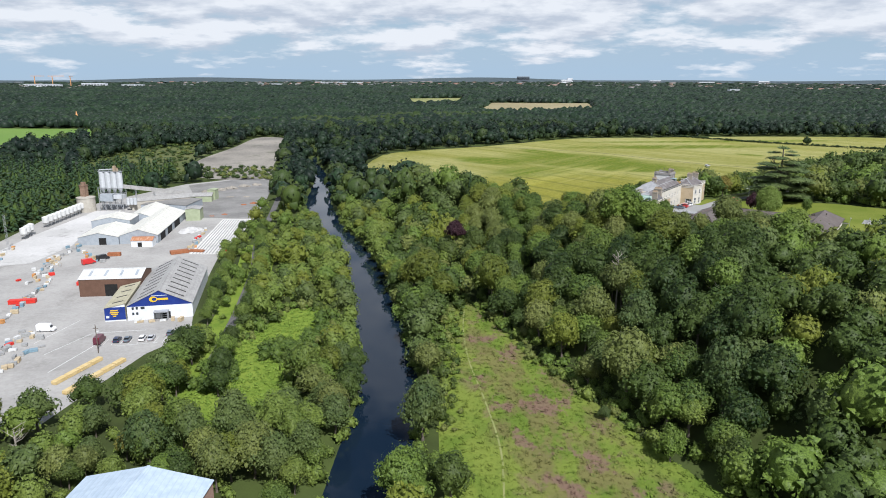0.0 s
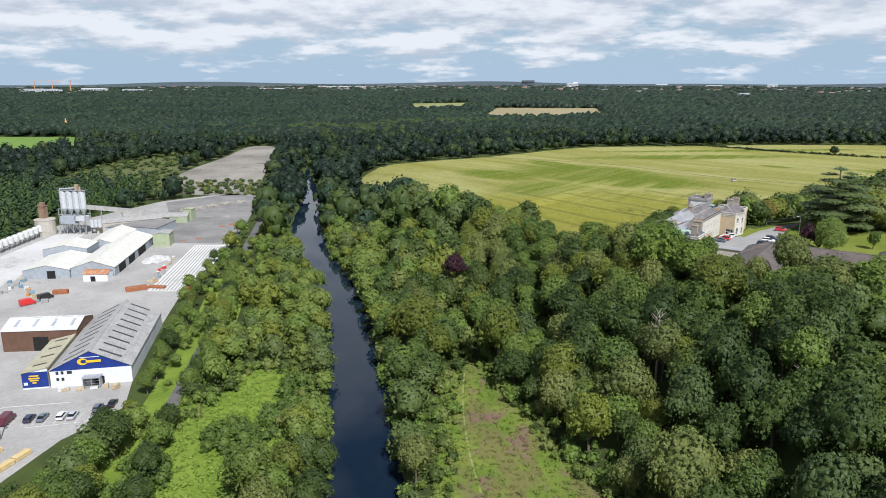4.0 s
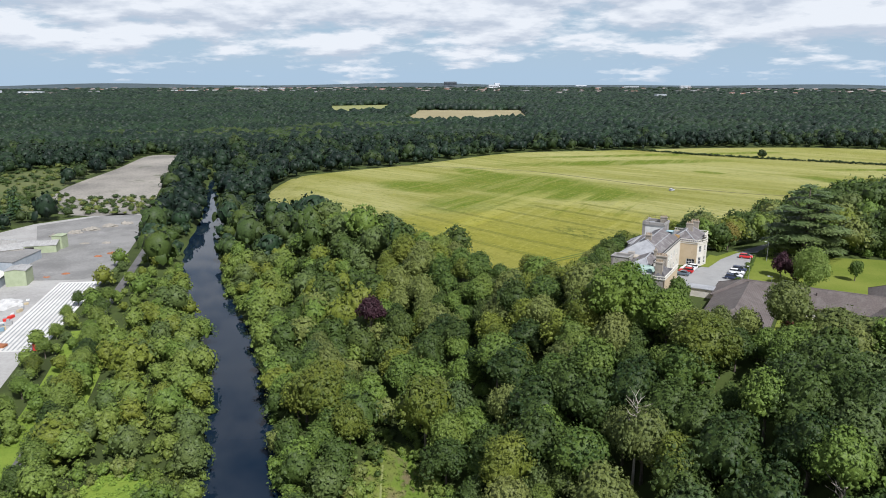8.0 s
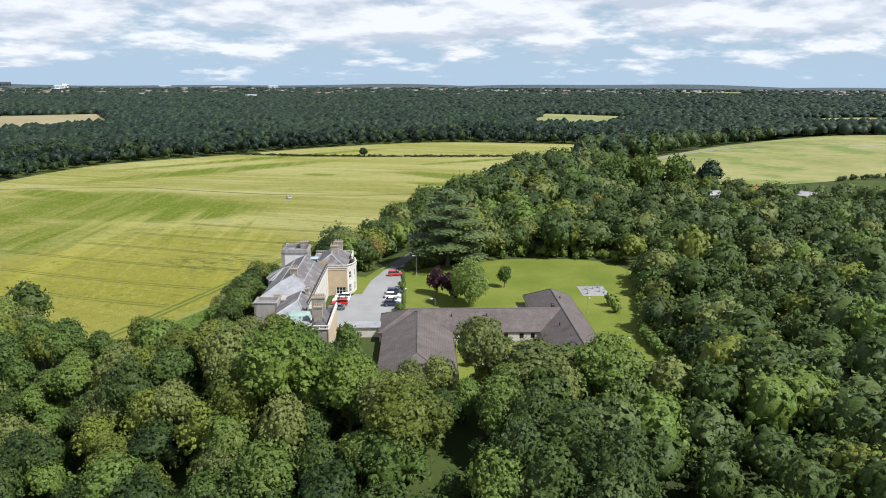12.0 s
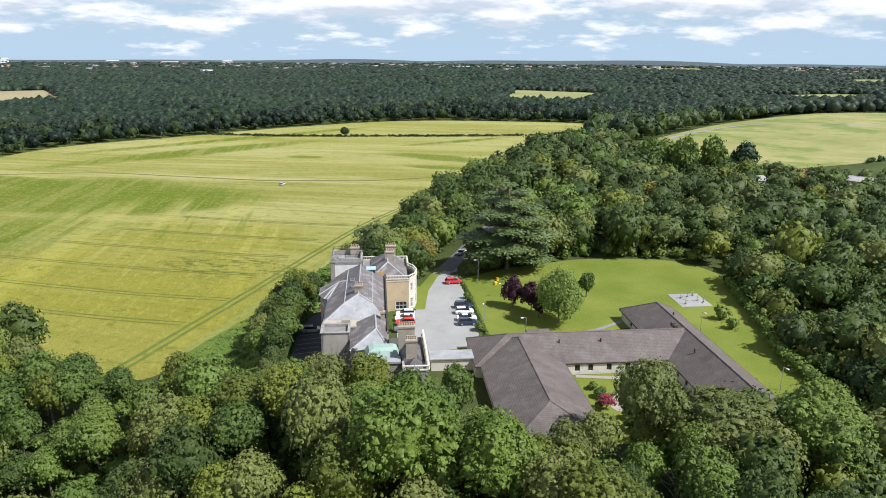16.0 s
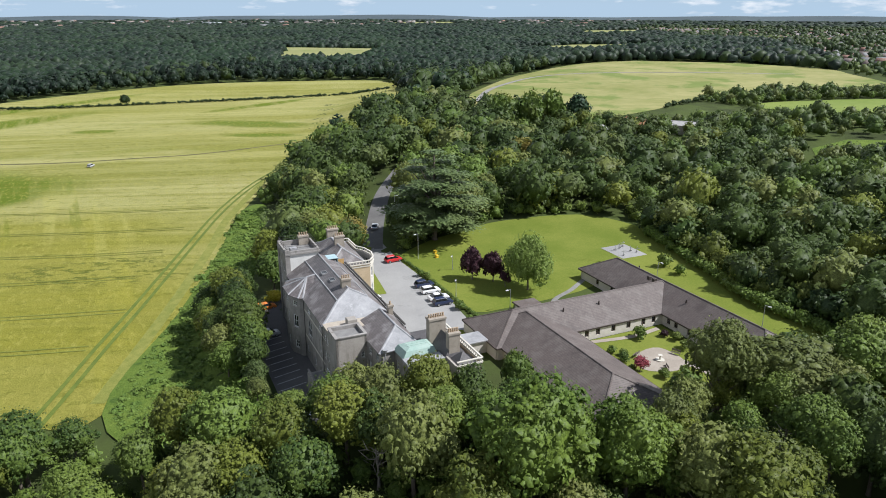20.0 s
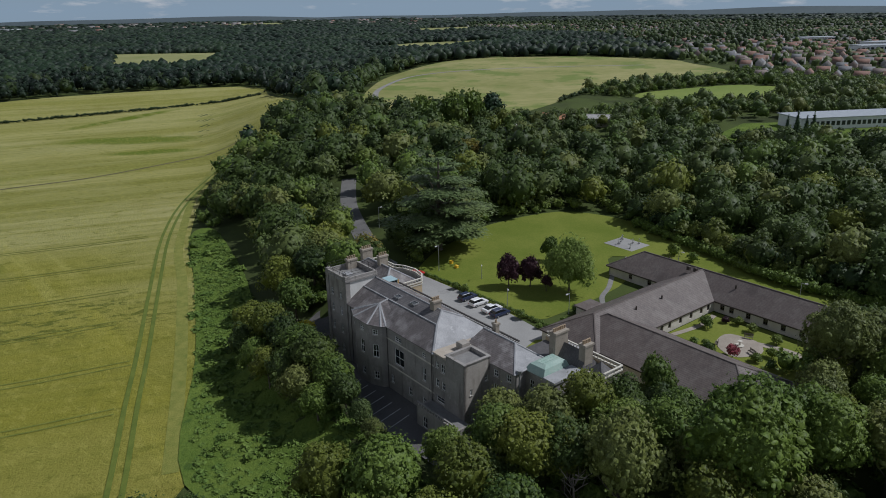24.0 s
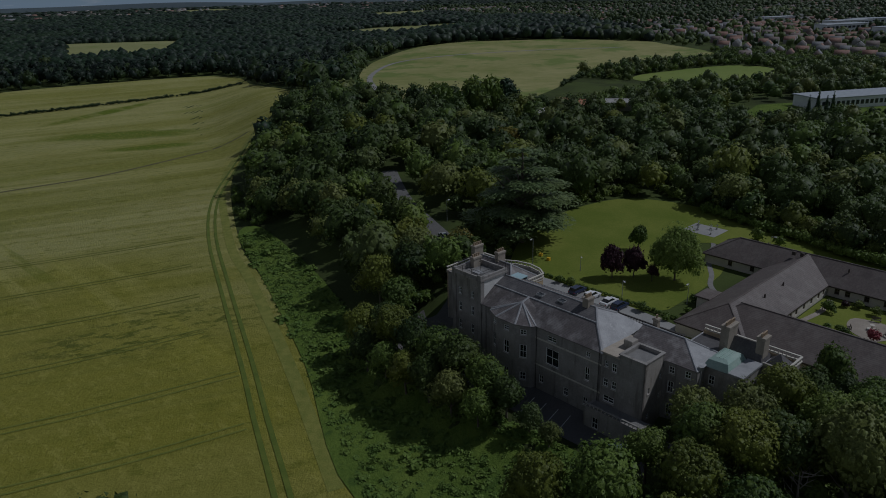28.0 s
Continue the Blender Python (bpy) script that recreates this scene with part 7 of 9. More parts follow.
# side profiles: (along, lower z, upper z) of body, then of the glass house
SALOON = dict(L=4.4, W=1.76, body=[(-2.2, .45, .75), (-2.1, .3, .92), (-1.2, .28, .98), (.9, .28, .96), (1.9, .3, .86), (2.2, .42, .70)], cab=[(-1.75, .94), (-1.05, 1.42), (.15, 1.46), (1.05, .95)])
HATCH = dict(L=4.2, W=1.78, body=[(-2.1, .42, .85), (-2.0, .3, 1.0), (-1.2, .28, 1.02), (.9, .28, .98), (1.8, .3, .88), (2.1, .42, .72)], cab=[(-2.0, .99), (-1.7, 1.50), (.2, 1.54), (1.15, .97)])
VAN = dict(L=5.6, W=2.0, body=[(-2.8, .4, 2.45), (-2.7, .35, 2.52), (-1.2, .32, 2.55), (1.2, .32, 2.5), (1.75, .35, 1.45), (2.6, .38, 1.15), (2.8, .45, .8)], cab=[(1.15, 1.45), (1.2, 2.2), (1.3, 2.22), (1.95, 1.4)])


def car(label, colour, spec, x, y, ang, z=None, group="parked cars", name="car", category="car"):
    z = h1(x, y) + .08 if z is None else z
    f = frame_at(x, y, ang)
    root = thing(name, (x, y, z), label, category, group)
    w, m = spec["W"] / 2, paint(*colour)
    v, F = [], []
    for a, lo, hi in spec["body"]:
        mid = lo + (hi - lo) * .55
        for b, zz in ((-w * .94, lo), (-w, mid), (-w * .9, hi), (w * .9, hi), (w, mid), (w * .94, lo)):
            v.append((*f(a, b), z + zz))
    n = len(spec["body"])
    for i in range(n - 1):
        F += [(i * 6 + j, i * 6 + (j + 1) % 6, (i + 1) * 6 + (j + 1) % 6, (i + 1) * 6 + j) for j in range(6)]
    F += [tuple(range(6))[::-1], tuple(range((n - 1) * 6, n * 6))]
    part("body", v, F, m, root)
    c = spec["cab"]
    v, F = [], []
    for k, (a, zz) in enumerate(c):
        ww = w * (.86 if k in (0, 3) else .70)
        v += [(*f(a, -ww), z + zz), (*f(a, ww), z + zz)]
    v += [(*f(c[0][0], -w * .86), z + c[0][1] - .05), (*f(c[0][0], w * .86), z + c[0][1] - .05), (*f(c[3][0], -w * .86), z + c[3][1] - .05), (*f(c[3][0], w * .86), z + c[3][1] - .05)]
    part("cabin_glass", v, [(0, 1, 3, 2), (2, 3, 5, 4), (4, 5, 7, 6), (0, 2, 4, 6, 10, 8), (1, 9, 11, 7, 5, 3), (8, 10, 11, 9), (0, 8, 9, 1), (6, 7, 11, 10)], CAR_GLASS, root)
    if spec is not VAN:
        part("roof_panel", *bevel_box(f, c[1][0] - .05, c[2][0] + .05, -w * .71, w * .71, z + c[1][1] - .03, z + c[2][1] + .035, .04), m, root)
    for a in (-spec["L"] * .3, spec["L"] * .31):
        for s in (-1, 1):
            p, q = Vector((*f(a, s * (w - .2)), z + .32)), Vector((*f(a, s * (w + .01)), z + .32))
            tv, tf = tube([p, q], [.32, .32], 10)
            t0 = part("tyre", list(map(tuple, tv)), list(map(tuple, tf)) + [tuple(range(10))[::-1], tuple(range(10, 20))], TYRE, root)
            rv, rf = tube([q, q + (q - p).normalized() * .015], [.2, .18], 8)
            part("rim", list(map(tuple, rv)), list(map(tuple, rf)) + [tuple(range(8, 16))], RIM, t0)
    fr, bk = spec["body"][-1], spec["body"][0]
    for s in (-1, 1):
        part("headlight", *bevel_box(f, fr[0] - .1, fr[0] + .01, s * w * .72 - .18, s * w * .72 + .18, z + fr[2] - .2, z + fr[2] - .04, .02), LAMP_CLEAR, root)
        part("tail_light", *bevel_box(f, bk[0] - .01, bk[0] + .1, s * w * .8 - .1, s * w * .8 + .1, z + bk[2] - .25, z + bk[2] - .05, .02), LAMP_RED, root)
    return root


for x, y, c, l, sp, a in ((-106, 206, ("maroon", MAROON), "dark maroon people carrier in a yard bay", VAN, -5), (-101, 207, ("navy", NAVY), "dark navy hatchback in a yard bay", HATCH, -8), (-98, 207.6, ("greyblue", GREYB), "slate grey saloon in a yard bay", SALOON, -8), (-93.6, 208.4, ("white", WHITE_C), "white hatchback in a yard bay", HATCH, -8), (-91, 208.8, ("silver", SILVER), "silver saloon in a yard bay", SALOON, -8), (-86.6, 213, ("greyblue", GREYB), "slate grey hatchback by the store", HATCH, -8), (-84.4, 212, ("black", BLACK_C), "black hatchback by the store", HATCH, -8), (-84.0, 215.5, ("black", BLACK_C), "black saloon by the store", SALOON, -8)):
    car(l, c, sp if sp is not VAN else dict(VAN, L=4.8), x, y, a, YZ, "cars in the yard")
car("white panel van standing in the works yard", ("white", WHITE_C), VAN, -128, 216, 85, YZ, name="panel_van", category="van", group="")
car("red flatbed truck in the works yard", ("red", REDC), VAN, -154, 299, 40, YZ, name="truck", category="truck", group="")
car("black and silver truck in the works yard", ("black", BLACK_C), VAN, -151, 306, 30, YZ, name="truck", category="truck", group="")
car("bright red lorry cab at the pad's edge", ("red", REDC), VAN, -98.5, 318, 10, YZ, name="truck", category="truck", group="")
for u, v, c, l, sp in ((27.0, 29.8, ("navy", NAVY), "dark blue estate car on the gravel car park", HATCH), (23.2, 29.6, ("white", WHITE_C), "white hatchback on the gravel car park", HATCH), (19.0, 29.6, ("white", WHITE_C), "white saloon on the gravel car park", SALOON), (16.4, 29.4, ("navy", NAVY), "navy hatchback on the gravel car park", HATCH)):
    car(l, c, sp, *hw(u, v), 126, group="cars on the gravel")
for u, v, c, l, sp in ((22.6, 16.2, ("white", WHITE_C), "white hatchback against the house front", HATCH), (19.9, 16.0, ("white", WHITE_C), "white saloon against the house front", SALOON), (17.3, 16.0, ("red", REDC), "red hatchback against the house front", HATCH), (13.6, 15.6, ("greyblue", GREYB), "dark grey saloon against the house front", SALOON)):
    car(l, c, sp, *hw(u, v), 306, group="cars on the gravel")
car("bright red small van parked by the hedge", ("red", REDC), HATCH, *hw(44.9, 29.4), 120, group="cars on the gravel")
car("silver saloon stopped on the shaded drive", ("silver", SILVER), SALOON, 151.5, 325.5, 60, group="")
car("dark green hatchback in the rear court", ("greyblue", GREYB), HATCH, *hw(-7.6, -5.6), 60, group="cars behind the house")
car("pale blue car in the rear court", ("silver", SILVER), HATCH, *hw(24.5, -4.8), 120, group="cars behind the house")
car("orange car by the yellow shrub", ("orange", ORANGE_C), HATCH, *hw(40.5, -2.2), 120, group="cars behind the house")
car("silver pickup standing in the barley field", ("silver", SILVER), HATCH, 197, 516, 60, group="")

# ---- hand-set trees ----


def flat_crown(seed, plates, n):
    """A tiered crown: flat plates of foliage (x, y, z, radius) in metres."""
    r5 = np.random.default_rng(seed)
    V, F, I, k = [], [], [], 0
    area = np.array([p[3] ** 2 for p in plates])
    for (x, y, z, r), share in zip(plates, area / area.sum()):
        m = int(n * share)
        a, q = r5.uniform(0, 6.283, m), np.sqrt(r5.uniform(0, 1, m)) * r * r5.uniform(.8, 1.15, m)
        p = np.stack([x + np.cos(a) * q, y + np.sin(a) * q, z - (q / r) ** 2 * r * .16 + r5.normal(0, .16, m)], 1)
        t = np.stack([np.cos(a), np.sin(a), 0 * a - .22], 1) + r5.normal(0, .45, (m, 3)) * np.array([1, 1, .3])
        t /= np.linalg.norm(t, axis=1)[:, None]
        b = np.cross(t, np.array([0, 0, 1.0])) + r5.normal(0, .2, (m, 3))
        s = r5.uniform(.35, .75, (m, 1))
        V.append(np.stack([p - t * s * .7, p - b * s * .38, p + t * s, p + b * s * .38], 1).reshape(-1, 3))
        F.append(tris(np.arange(m * 4).reshape(m, 4)) + k)
        k += m * 4
        iv, jf = ICO1
        V.append(iv * np.array([r * .85, r * .85, r * .10]) + np.array([x, y, z - r * .14]))
        F.append(jf + k)
        k += len(iv)
        I += [0] * (m * 2) + [1] * len(jf)
    return np.concatenate(V), np.concatenate(F), I


def special(name, label, x, y, crown, leaf, trunk, z=None, category="tree"):
    z = h1(x, y) if z is None else z
    root = new(name)
    root.location = (x, y, z)
    tagged(root, label, category)
    v, f, i = crown
    o = new("crown", raw_mesh("crown", v, f, [leaf, leaf], i))
    o.parent = root
    o = new("trunk", trunk)
    o.parent = root
    return root


def bloom(seed, r, rz, mid, n=1500, lobes=24, size=.085):
    v, f, i = crown_arrays(seed, int(n * .45), lobes, size, ICO3 if n > 400 else ICO2, keep=.88, n_tuft=n // 5, lo=.036 if n > 1200 else .07, hi=.074 if n > 1200 else .13, blades=6)
    return v * np.array([r, r, rz]) + np.array([0, 0, mid]), f, i


crng = random.Random(8)
plates = []
for k in range(26):
    z = 3.2 + 21 * (k / 25)
    reach = np.interp(z, [3, 8, 17, 24], [11.5, 13.6, 11.2, 4.4])
    a = k * 2.4 + crng.uniform(-.4, .4)
    d = reach * crng.uniform(.45, .7)
    plates.append((math.cos(a) * d, math.sin(a) * d, z, max(1.3, reach * crng.uniform(.42, .58))))
special("cedar_tree", "huge dark cedar with flat tiered branches on the lawn", 149.5, 305.0, flat_crown(3, plates, 12000), LEAF_CEDAR, trunk_mesh(3, 23, .75, 9, 6))
special("pale_ash_tree", "pale yellow-green feathery tree on the lawn", 129.2, 270.0, bloom(5, 5.5, 7.2, 7.0, 4200, 48, .05), LEAF_ASH, trunk_mesh(5, 6.5, .22))
special("purple_tree", "small purple-leaved tree on the lawn", 128.6, 283.2, bloom(6, 2.8, 4.2, 4.3, 1100, 20, .09), LEAF_PURPLE, trunk_mesh(6, 5, .14, 4, 1.2))
special("purple_tree", "small purple-leaved tree on the lawn", 129.8, 278.6, bloom(7, 2.7, 4.0, 4.2, 1100, 20, .09), LEAF_PURPLE, trunk_mesh(7, 5, .14, 4, 1.2))
special("purple_shrub", "low purple-leaved shrub tree beside the lawn trees", 128.0, 274.8, bloom(8, 1.5, 1.9, 2.6, 600, 14, .11), LEAF_PURPLE, trunk_mesh(8, 2.6, .1, 3, .8))
special("round_tree", "small dark round-headed tree on the lawn", 147.5, 276.6, bloom(9, 2.4, 3.4, 3.7, 1000, 18, .09), LEAF, trunk_mesh(9, 5, .16, 4, 1.2))
special("golden_tree", "olive green tree beside the front of the house", 129.5, 317.0, bloom(10, 4.6, 4.8, 6.0, 1700), LEAF_GOLD, trunk_mesh(10, 6, .22))
special("yellow_shrub", "bright yellow shrub beside the rear court", *hw(44.6, .6), bloom(11, 2.3, 1.7, 1.6, 700, 16, .12), surf("yellow_shrub_leaves", (0.48, 0.40, 0.02), (0.62, 0.52, 0.05), 1, 5, 0.6), trunk_mesh(11, 1.6, .1, 3, .8), category="shrub")
special("birch", "grey-green birch beside the house end", *hw(-25.5, 22.5), bloom(12, 3.0, 4.6, 6.6, 1000, 34, .075), LEAF_LIGHT, trunk_mesh(12, 8, .14, 6, 1.6))
for nm, text, x, y, top, r, half, leaf, k in (
        ("weeping_tree", "olive green spreading tree over the garden court", 94.5, 225.8, 26.6, 5.4, 7.0, LEAF_OLIVE, 13),
        ("olive_tree", "wide olive green tree below the care home", 100.8, 216.6, 22.8, 9.2, 6.4, LEAF_OLIVE, 14),
        ("sycamore_tree", "broad green sycamore below the care home roofs", 73.0, 217.5, 23.0, 7.0, 7.0, LEAF_WARM, 151),
        ("sycamore_tree", "green sycamore standing close against the care home gable", 76.5, 231.0, 18.8, 6.0, 5.4, LEAF_WARM, 153),
        ("lime_tree", "tall bright green tree between the house end and the care home", 64.7, 242.1, 27.2, 7.8, 8.4, LEAF_LIME, 154),
        ("lime_tree", "tall green tree on the slope below the care home gable", 71.5, 232.5, 23.0, 6.4, 6.8, LEAF_LIME, 155),
        ("sycamore_tree", "dark green sycamore at the end of the care home", 107.5, 207.5, 25.0, 7.2, 7.0, LEAF, 152)):
    mid = top - half * .95 - h1(x, y)
    special(nm, text, x, y, bloom(k, r, half, mid, 4400, 44, .030), leaf, trunk_mesh(k, mid, .34))
special("red_acer", "small crimson maple in the garden court", *hw(-23.5, 47.5), bloom(15, 1.5, 1.4, 2.0, 500, 14, .12), surf("crimson_leaves", (0.17, 0.025, 0.04), (0.26, 0.05, 0.06), 1, 5, 0.6), trunk_mesh(15, 2, .08, 3, .6))
special("copper_beech", "dark purple copper beech in the wood", 7.1, 301.6, bloom(16, 4.8, 5.0, 13.0, 1800), LEAF_PURPLE, trunk_mesh(16, 13, .3))
special("spire_conifer", "thin dark conifer rising above the wood", 15.9, 354.0, (lambda a: (a[0] * np.array([5.5, 5.5, 9.5]) + np.array([0, 0, 10]), a[1], a[2]))(cone_arrays(17, 700, .08)), LEAF_CONIFER, trunk_mesh(17, 15, .2, 2, 1))
special("field_tree", "single round tree in the field hedge", 376, 725, bloom(18, 4.5, 4.6, 5.2, 500, 18, .16), LEAF_FAR, trunk_mesh(18, 5, .3))
special("meadow_tree", "young round tree at the meadow edge", 50.5, 136.0, bloom(19, 3.4, 4.4, 5.2, 1500, 20, .08), LEAF, trunk_mesh(19, 5, .2))
special("tan_tree", "round yellowish-brown tree in the wood", 240, 320, bloom(20, 6.5, 5.0, 7.0, 500, 20, .15), LEAF_GOLD, trunk_mesh(20, 8, .3))
for k, (x, y, s) in enumerate(((278, 345, 8), (290, 338, 9), (302, 342, 9.5), (312, 335, 9), (286, 352, 9), (298, 356, 8.5), (334, 330, 7))):
    special("poplar", "tall grey-green poplar in a clump above the wood", x, y, bloom(21 + k, 6.2, s, s + 2.5, 420, 18, .16), LEAF if k < 6 else LEAF_CONIFER, trunk_mesh(21 + k, s, .35))
# trees along the rear court and below the house
for k, (u, v, s, kind) in enumerate(((33, -9.8, .8, 1), (27.5, -9.4, .86, 0), (21.5, -9.8, .88, 1), (15.5, -9.8, .8, 0), (10, -10.6, .64, 1), (5, -10.8, .46, 5), (.5, -11.6, .36, 2), (39.5, -9.5, .84, 4), (46, -7, .85, 1), (52, 2, .9, 0), (60, 3, 1.0, 4), (56, 9, 1.0, 1), (60, 14, 1.0, 2), (-14, -9, .66, 3), (-19, -4, .92, 0), (-22, -12, .9, 4), (-15.2, 0.2, .78, 2), (-23.5, 8.5, .86, 4), (-25.5, 14.5, .76, 1), (-22, 2.5, .86, 2), (-28, 20, .6, 6), (-28, 0, .9, 1), (-30, 8, .8, 3), (-33, 17, .7, 0), (-36, 24, .62, 3), (36, -14.5, .72, 0), (30, -14.8, .66, 4), (24.5, -14.2, .74, 1), (18.5, -14.6, .7, 2), (12.5, -14.4, .66, 0), (43, -13.5, .78, 1), (49, -9.5, .8, 4))):
    plant(KINDS[kind], *hw(u, v), s, 40 * k, tall=.95)

special("gold_sapling", "small yellowing tree behind the shed", -68.0, 137.0, bloom(22, 2.6, 3.2, 4.2, 900, 18, .09), LEAF_GOLD, trunk_mesh(22, 4, .14, 4, 1.2))
for k, (x, y, s, kind) in enumerate(((-5.0, 127, .82, 6), (2.5, 123, .86, 1), (40.5, 155, .36, 5))):
    plant(KINDS[kind], x, y, s, 70 * k, tall=.85, group="trees by the meadow")
for k, (x, y, h) in enumerate(((303, 200, 9), (305, 196, 10.5), (307, 192, 8.5), (309, 189, 9.5))):
    special("school_conifer", "dark upright conifer beside the school", x, y, (lambda a, q=h: (a[0] * np.array([q * .5, q * .5, q * .55]) + np.array([0, 0, q * .55]), a[1], a[2]))(cone_arrays(170 + k, 300, .1)), LEAF_CONIFER, trunk_mesh(170 + k, h * .7, .2, 2, 1))
for k, (u, v, s, kind) in enumerate(((-43, 27, .66, 1), (-46, 35, .6, 4), (-47, 45, .66, 0), (-46, 52, .76, 3), (-48, 69, .84, 1), (-50, 60, .9, 2), (-53, 40, .74, 6), (-54, 50, .95, 0))):
    plant(KINDS[kind], *hw(u, v), s, 53 * k, tall=1.0, group="trees below the care home")
# trees between the store's car park and the lane
for k, (x, y, s, kind) in enumerate(((-77, 196, .72, 1), (-74, 204, .52, 4), (-87, 160, .8, 6), (-94, 149, .95, 5), (-102, 142, 1.0, 4), (-74, 188, .62, 6), (-111, 146, .9, 1), (-77, 172, .66, 0), (-71.5, 189, .98, 1), (-73, 179, .92, 0), (-76, 158, 1.0, 1), (-71.5, 166, .9, 0))):
    plant(KINDS[kind], x, y, s, 37 * k, tall=.95, group="trees by the car park")

# trees close along both sides of the lane
for k, (x, y, s, kind) in enumerate(((-77.5, 222, .5, 3), (-78.5, 231, .6, 0), (-80.5, 241, .56, 3), (-83, 253, .62, 1), (-85.5, 266, .6, 3), (-87.5, 280, .58, 0), (-90, 294, .55, 4), (-93.5, 309, .52, 3), (-97, 326, .5, 0), (-100, 343, .5, 3), (-103.5, 362, .5, 1), (-65.5, 238, .74, 3), (-67.5, 247, .8, 0), (-69, 256, .78, 1), (-70.5, 264, .74, 3), (-72, 273, .8, 4), (-75.5, 291, .76, 3), (-78, 301, .74, 1), (-80.5, 311, .72, 3), (-84, 322, .7, 0), (-86.5, 334, .66, 3), (-89.5, 347, .64, 1), (-91.5, 360, .62, 3), (-65, 220, .66, 3), (-65.3, 229, .72, 1), (-63.5, 201, .62, 1), (-62, 191, .74, 0), (-60, 180, .72, 1), (-57.5, 168, .7, 6))):
    plant(KINDS[kind], x, y, s, 41 * k, tall=.95, group="trees along the lane")
# bare branches among the crowns
def dead_limbs(name, label, x, y, z, seed, r=3.2, up=4.5):
    g = random.Random(seed)
    root = thing(name, (x, y, h1(x, y)), label, "tree")
    vs = [tube([(x, y, h1(x, y) - .5), (x + .2, y, z - up), (x, y + .3, z)], [.3, .18, .05], 6)]
    for i in range(12):
        a, e, zz = g.uniform(0, 6.28), g.uniform(.5, 1) * r, z - up * g.uniform(0, 1)
        m = (x + math.cos(a) * e * .5, y + math.sin(a) * e * .5, zz + e * .25)
        tip = (x + math.cos(a + .3) * e, y + math.sin(a + .3) * e, zz + e * g.uniform(.3, .9))
        vs.append(tube([(x, y, zz), m, tip], [.09, .06, .02], 5))
        vs.append(tube([m, (m[0] + math.cos(a - .9) * e * .4, m[1] + math.sin(a - .9) * e * .4, m[2] + e * .4)], [.07, .02], 4))
    part("bare_crown", *solid([([tuple(p) for p in v], [tuple(q) for q in f]) for v, f in vs]), DEADWOOD, root)


for k, (x, y, z) in enumerate(((54.5, 204.7, 9.6), (76, 178, 8.0), (60, 262, 12.5), (88, 216, 15.5), (-90, 134, -9.5))):
    dead_limbs("dead_tree", "bare pale dead limbs showing through the leaves", x, y, z, 60 + k)
log = thing("fallen_log", (-22, 174, -20.6), "pale fallen tree lying in the river edge", "log")
part("log_stem", *(lambda a: ([tuple(p) for p in a[0]], [tuple(q) for q in a[1]]))(tube([(-24, 175, -19.8), (-22, 174.6, -20.2), (-20.6, 174, -20.3)], [.16, .12, .06])), DEADWOOD, log)
part("log_limb", *(lambda a: ([tuple(p) for p in a[0]], [tuple(q) for q in a[1]]))(tube([(-22, 174.6, -20.1), (-21, 176, -19.4)], [.08, .03])), DEADWOOD, log)

# ---- hedges, scrub, rough growth ----
hr = np.random.default_rng(21)


def along(pts, step, wob):
    c = smooth_line(pts, False, 12)
    out, carry = [], 0.0
    for a, b in zip(c[:-1], c[1:]):
        L = math.dist(a, b)
        while carry < L:
            k = carry / L
            out.append((a[0] + (b[0] - a[0]) * k, a[1] + (b[1] - a[1]) * k))
            carry += step
        carry -= L
    return np.array(out) + hr.uniform(-wob, wob, (len(out), 2))


BUSH = [crown_arrays(121 + i, 40, 10, .12, ICO1, keep=.88, n_tuft=22, lo=.12, hi=.22, blades=5) for i in range(4)]
p = along([hw(6, 32.8), hw(13, 32.6), hw(20, 32.5), hw(36, 32.2), hw(49, 31.4)], .8, .12)
cover("forecourt_hedge", p, hr.uniform(.55, .75, len(p)), BUSH, [LEAF, LEAF], "dark clipped hedge beside the car park", hr, .7, (.8, 1), "hedge")
p = along([(275, 830), (330, 765), (376, 722), (460, 640), (531, 572)], 1.7, .6)
p = p[hr.uniform(0, 1, len(p)) < .96]
cover("field_hedge", p, hr.uniform(1.6, 2.9, len(p)), BUSH, [LEAF_FAR, LEAF_FAR], "dark hedge crossing the barley field", hr, .5, (.5, .8), "hedge")
p = along([(420, 306), (470, 297), (530, 266), (575, 220), (592, 188), (610, 160)], 3.0, 1.8)
cover("paddock_hedge", p, hr.uniform(1.5, 2.6, len(p)), BUSH, [LEAF_FAR, LEAF_FAR], "bushy hedge round the paddock", hr, .7, (.8, 1.2), "hedge")
p = along([hw(36, 99), hw(25, 96.5), hw(6, 92), hw(-9, 88), hw(-25, 89), hw(-38, 90)], .9, .5)
p2 = along([hw(38, 104), hw(25, 101), hw(6, 96.5), hw(-9, 92.5), hw(-25, 93.5), hw(-40, 94)], 2.0, 1.6)
cover("lawn_thicket", p2, hr.uniform(2.6, 5.2, len(p2)), [crown_arrays(161 + i, 90, 18, 0.08, ICO2, keep=.88, n_tuft=75, lo=.08, hi=.15, blades=6) for i in range(3)], [LEAF, LEAF_DEEP, LEAF_WARM], "dense young trees behind the lawn hedge", hr, .9, (.9, 1.3), "bushes")
patch("lawn_strip", [hw(28, 71), hw(28, 92), hw(6, 90), hw(-12, 86), hw(-40, 88), hw(-40, 77), hw(22, 77)], GRASS_LAWN, 5, 0.10, "mown lawn between the care home and the hedge", "lawn")
cover("lawn_hedge", p, hr.uniform(1.2, 2.1, len(p)), BUSH, [LEAF, LEAF], "loose green hedge along the lawn's far edge", hr, .8, (.9, 1.2), "hedge")
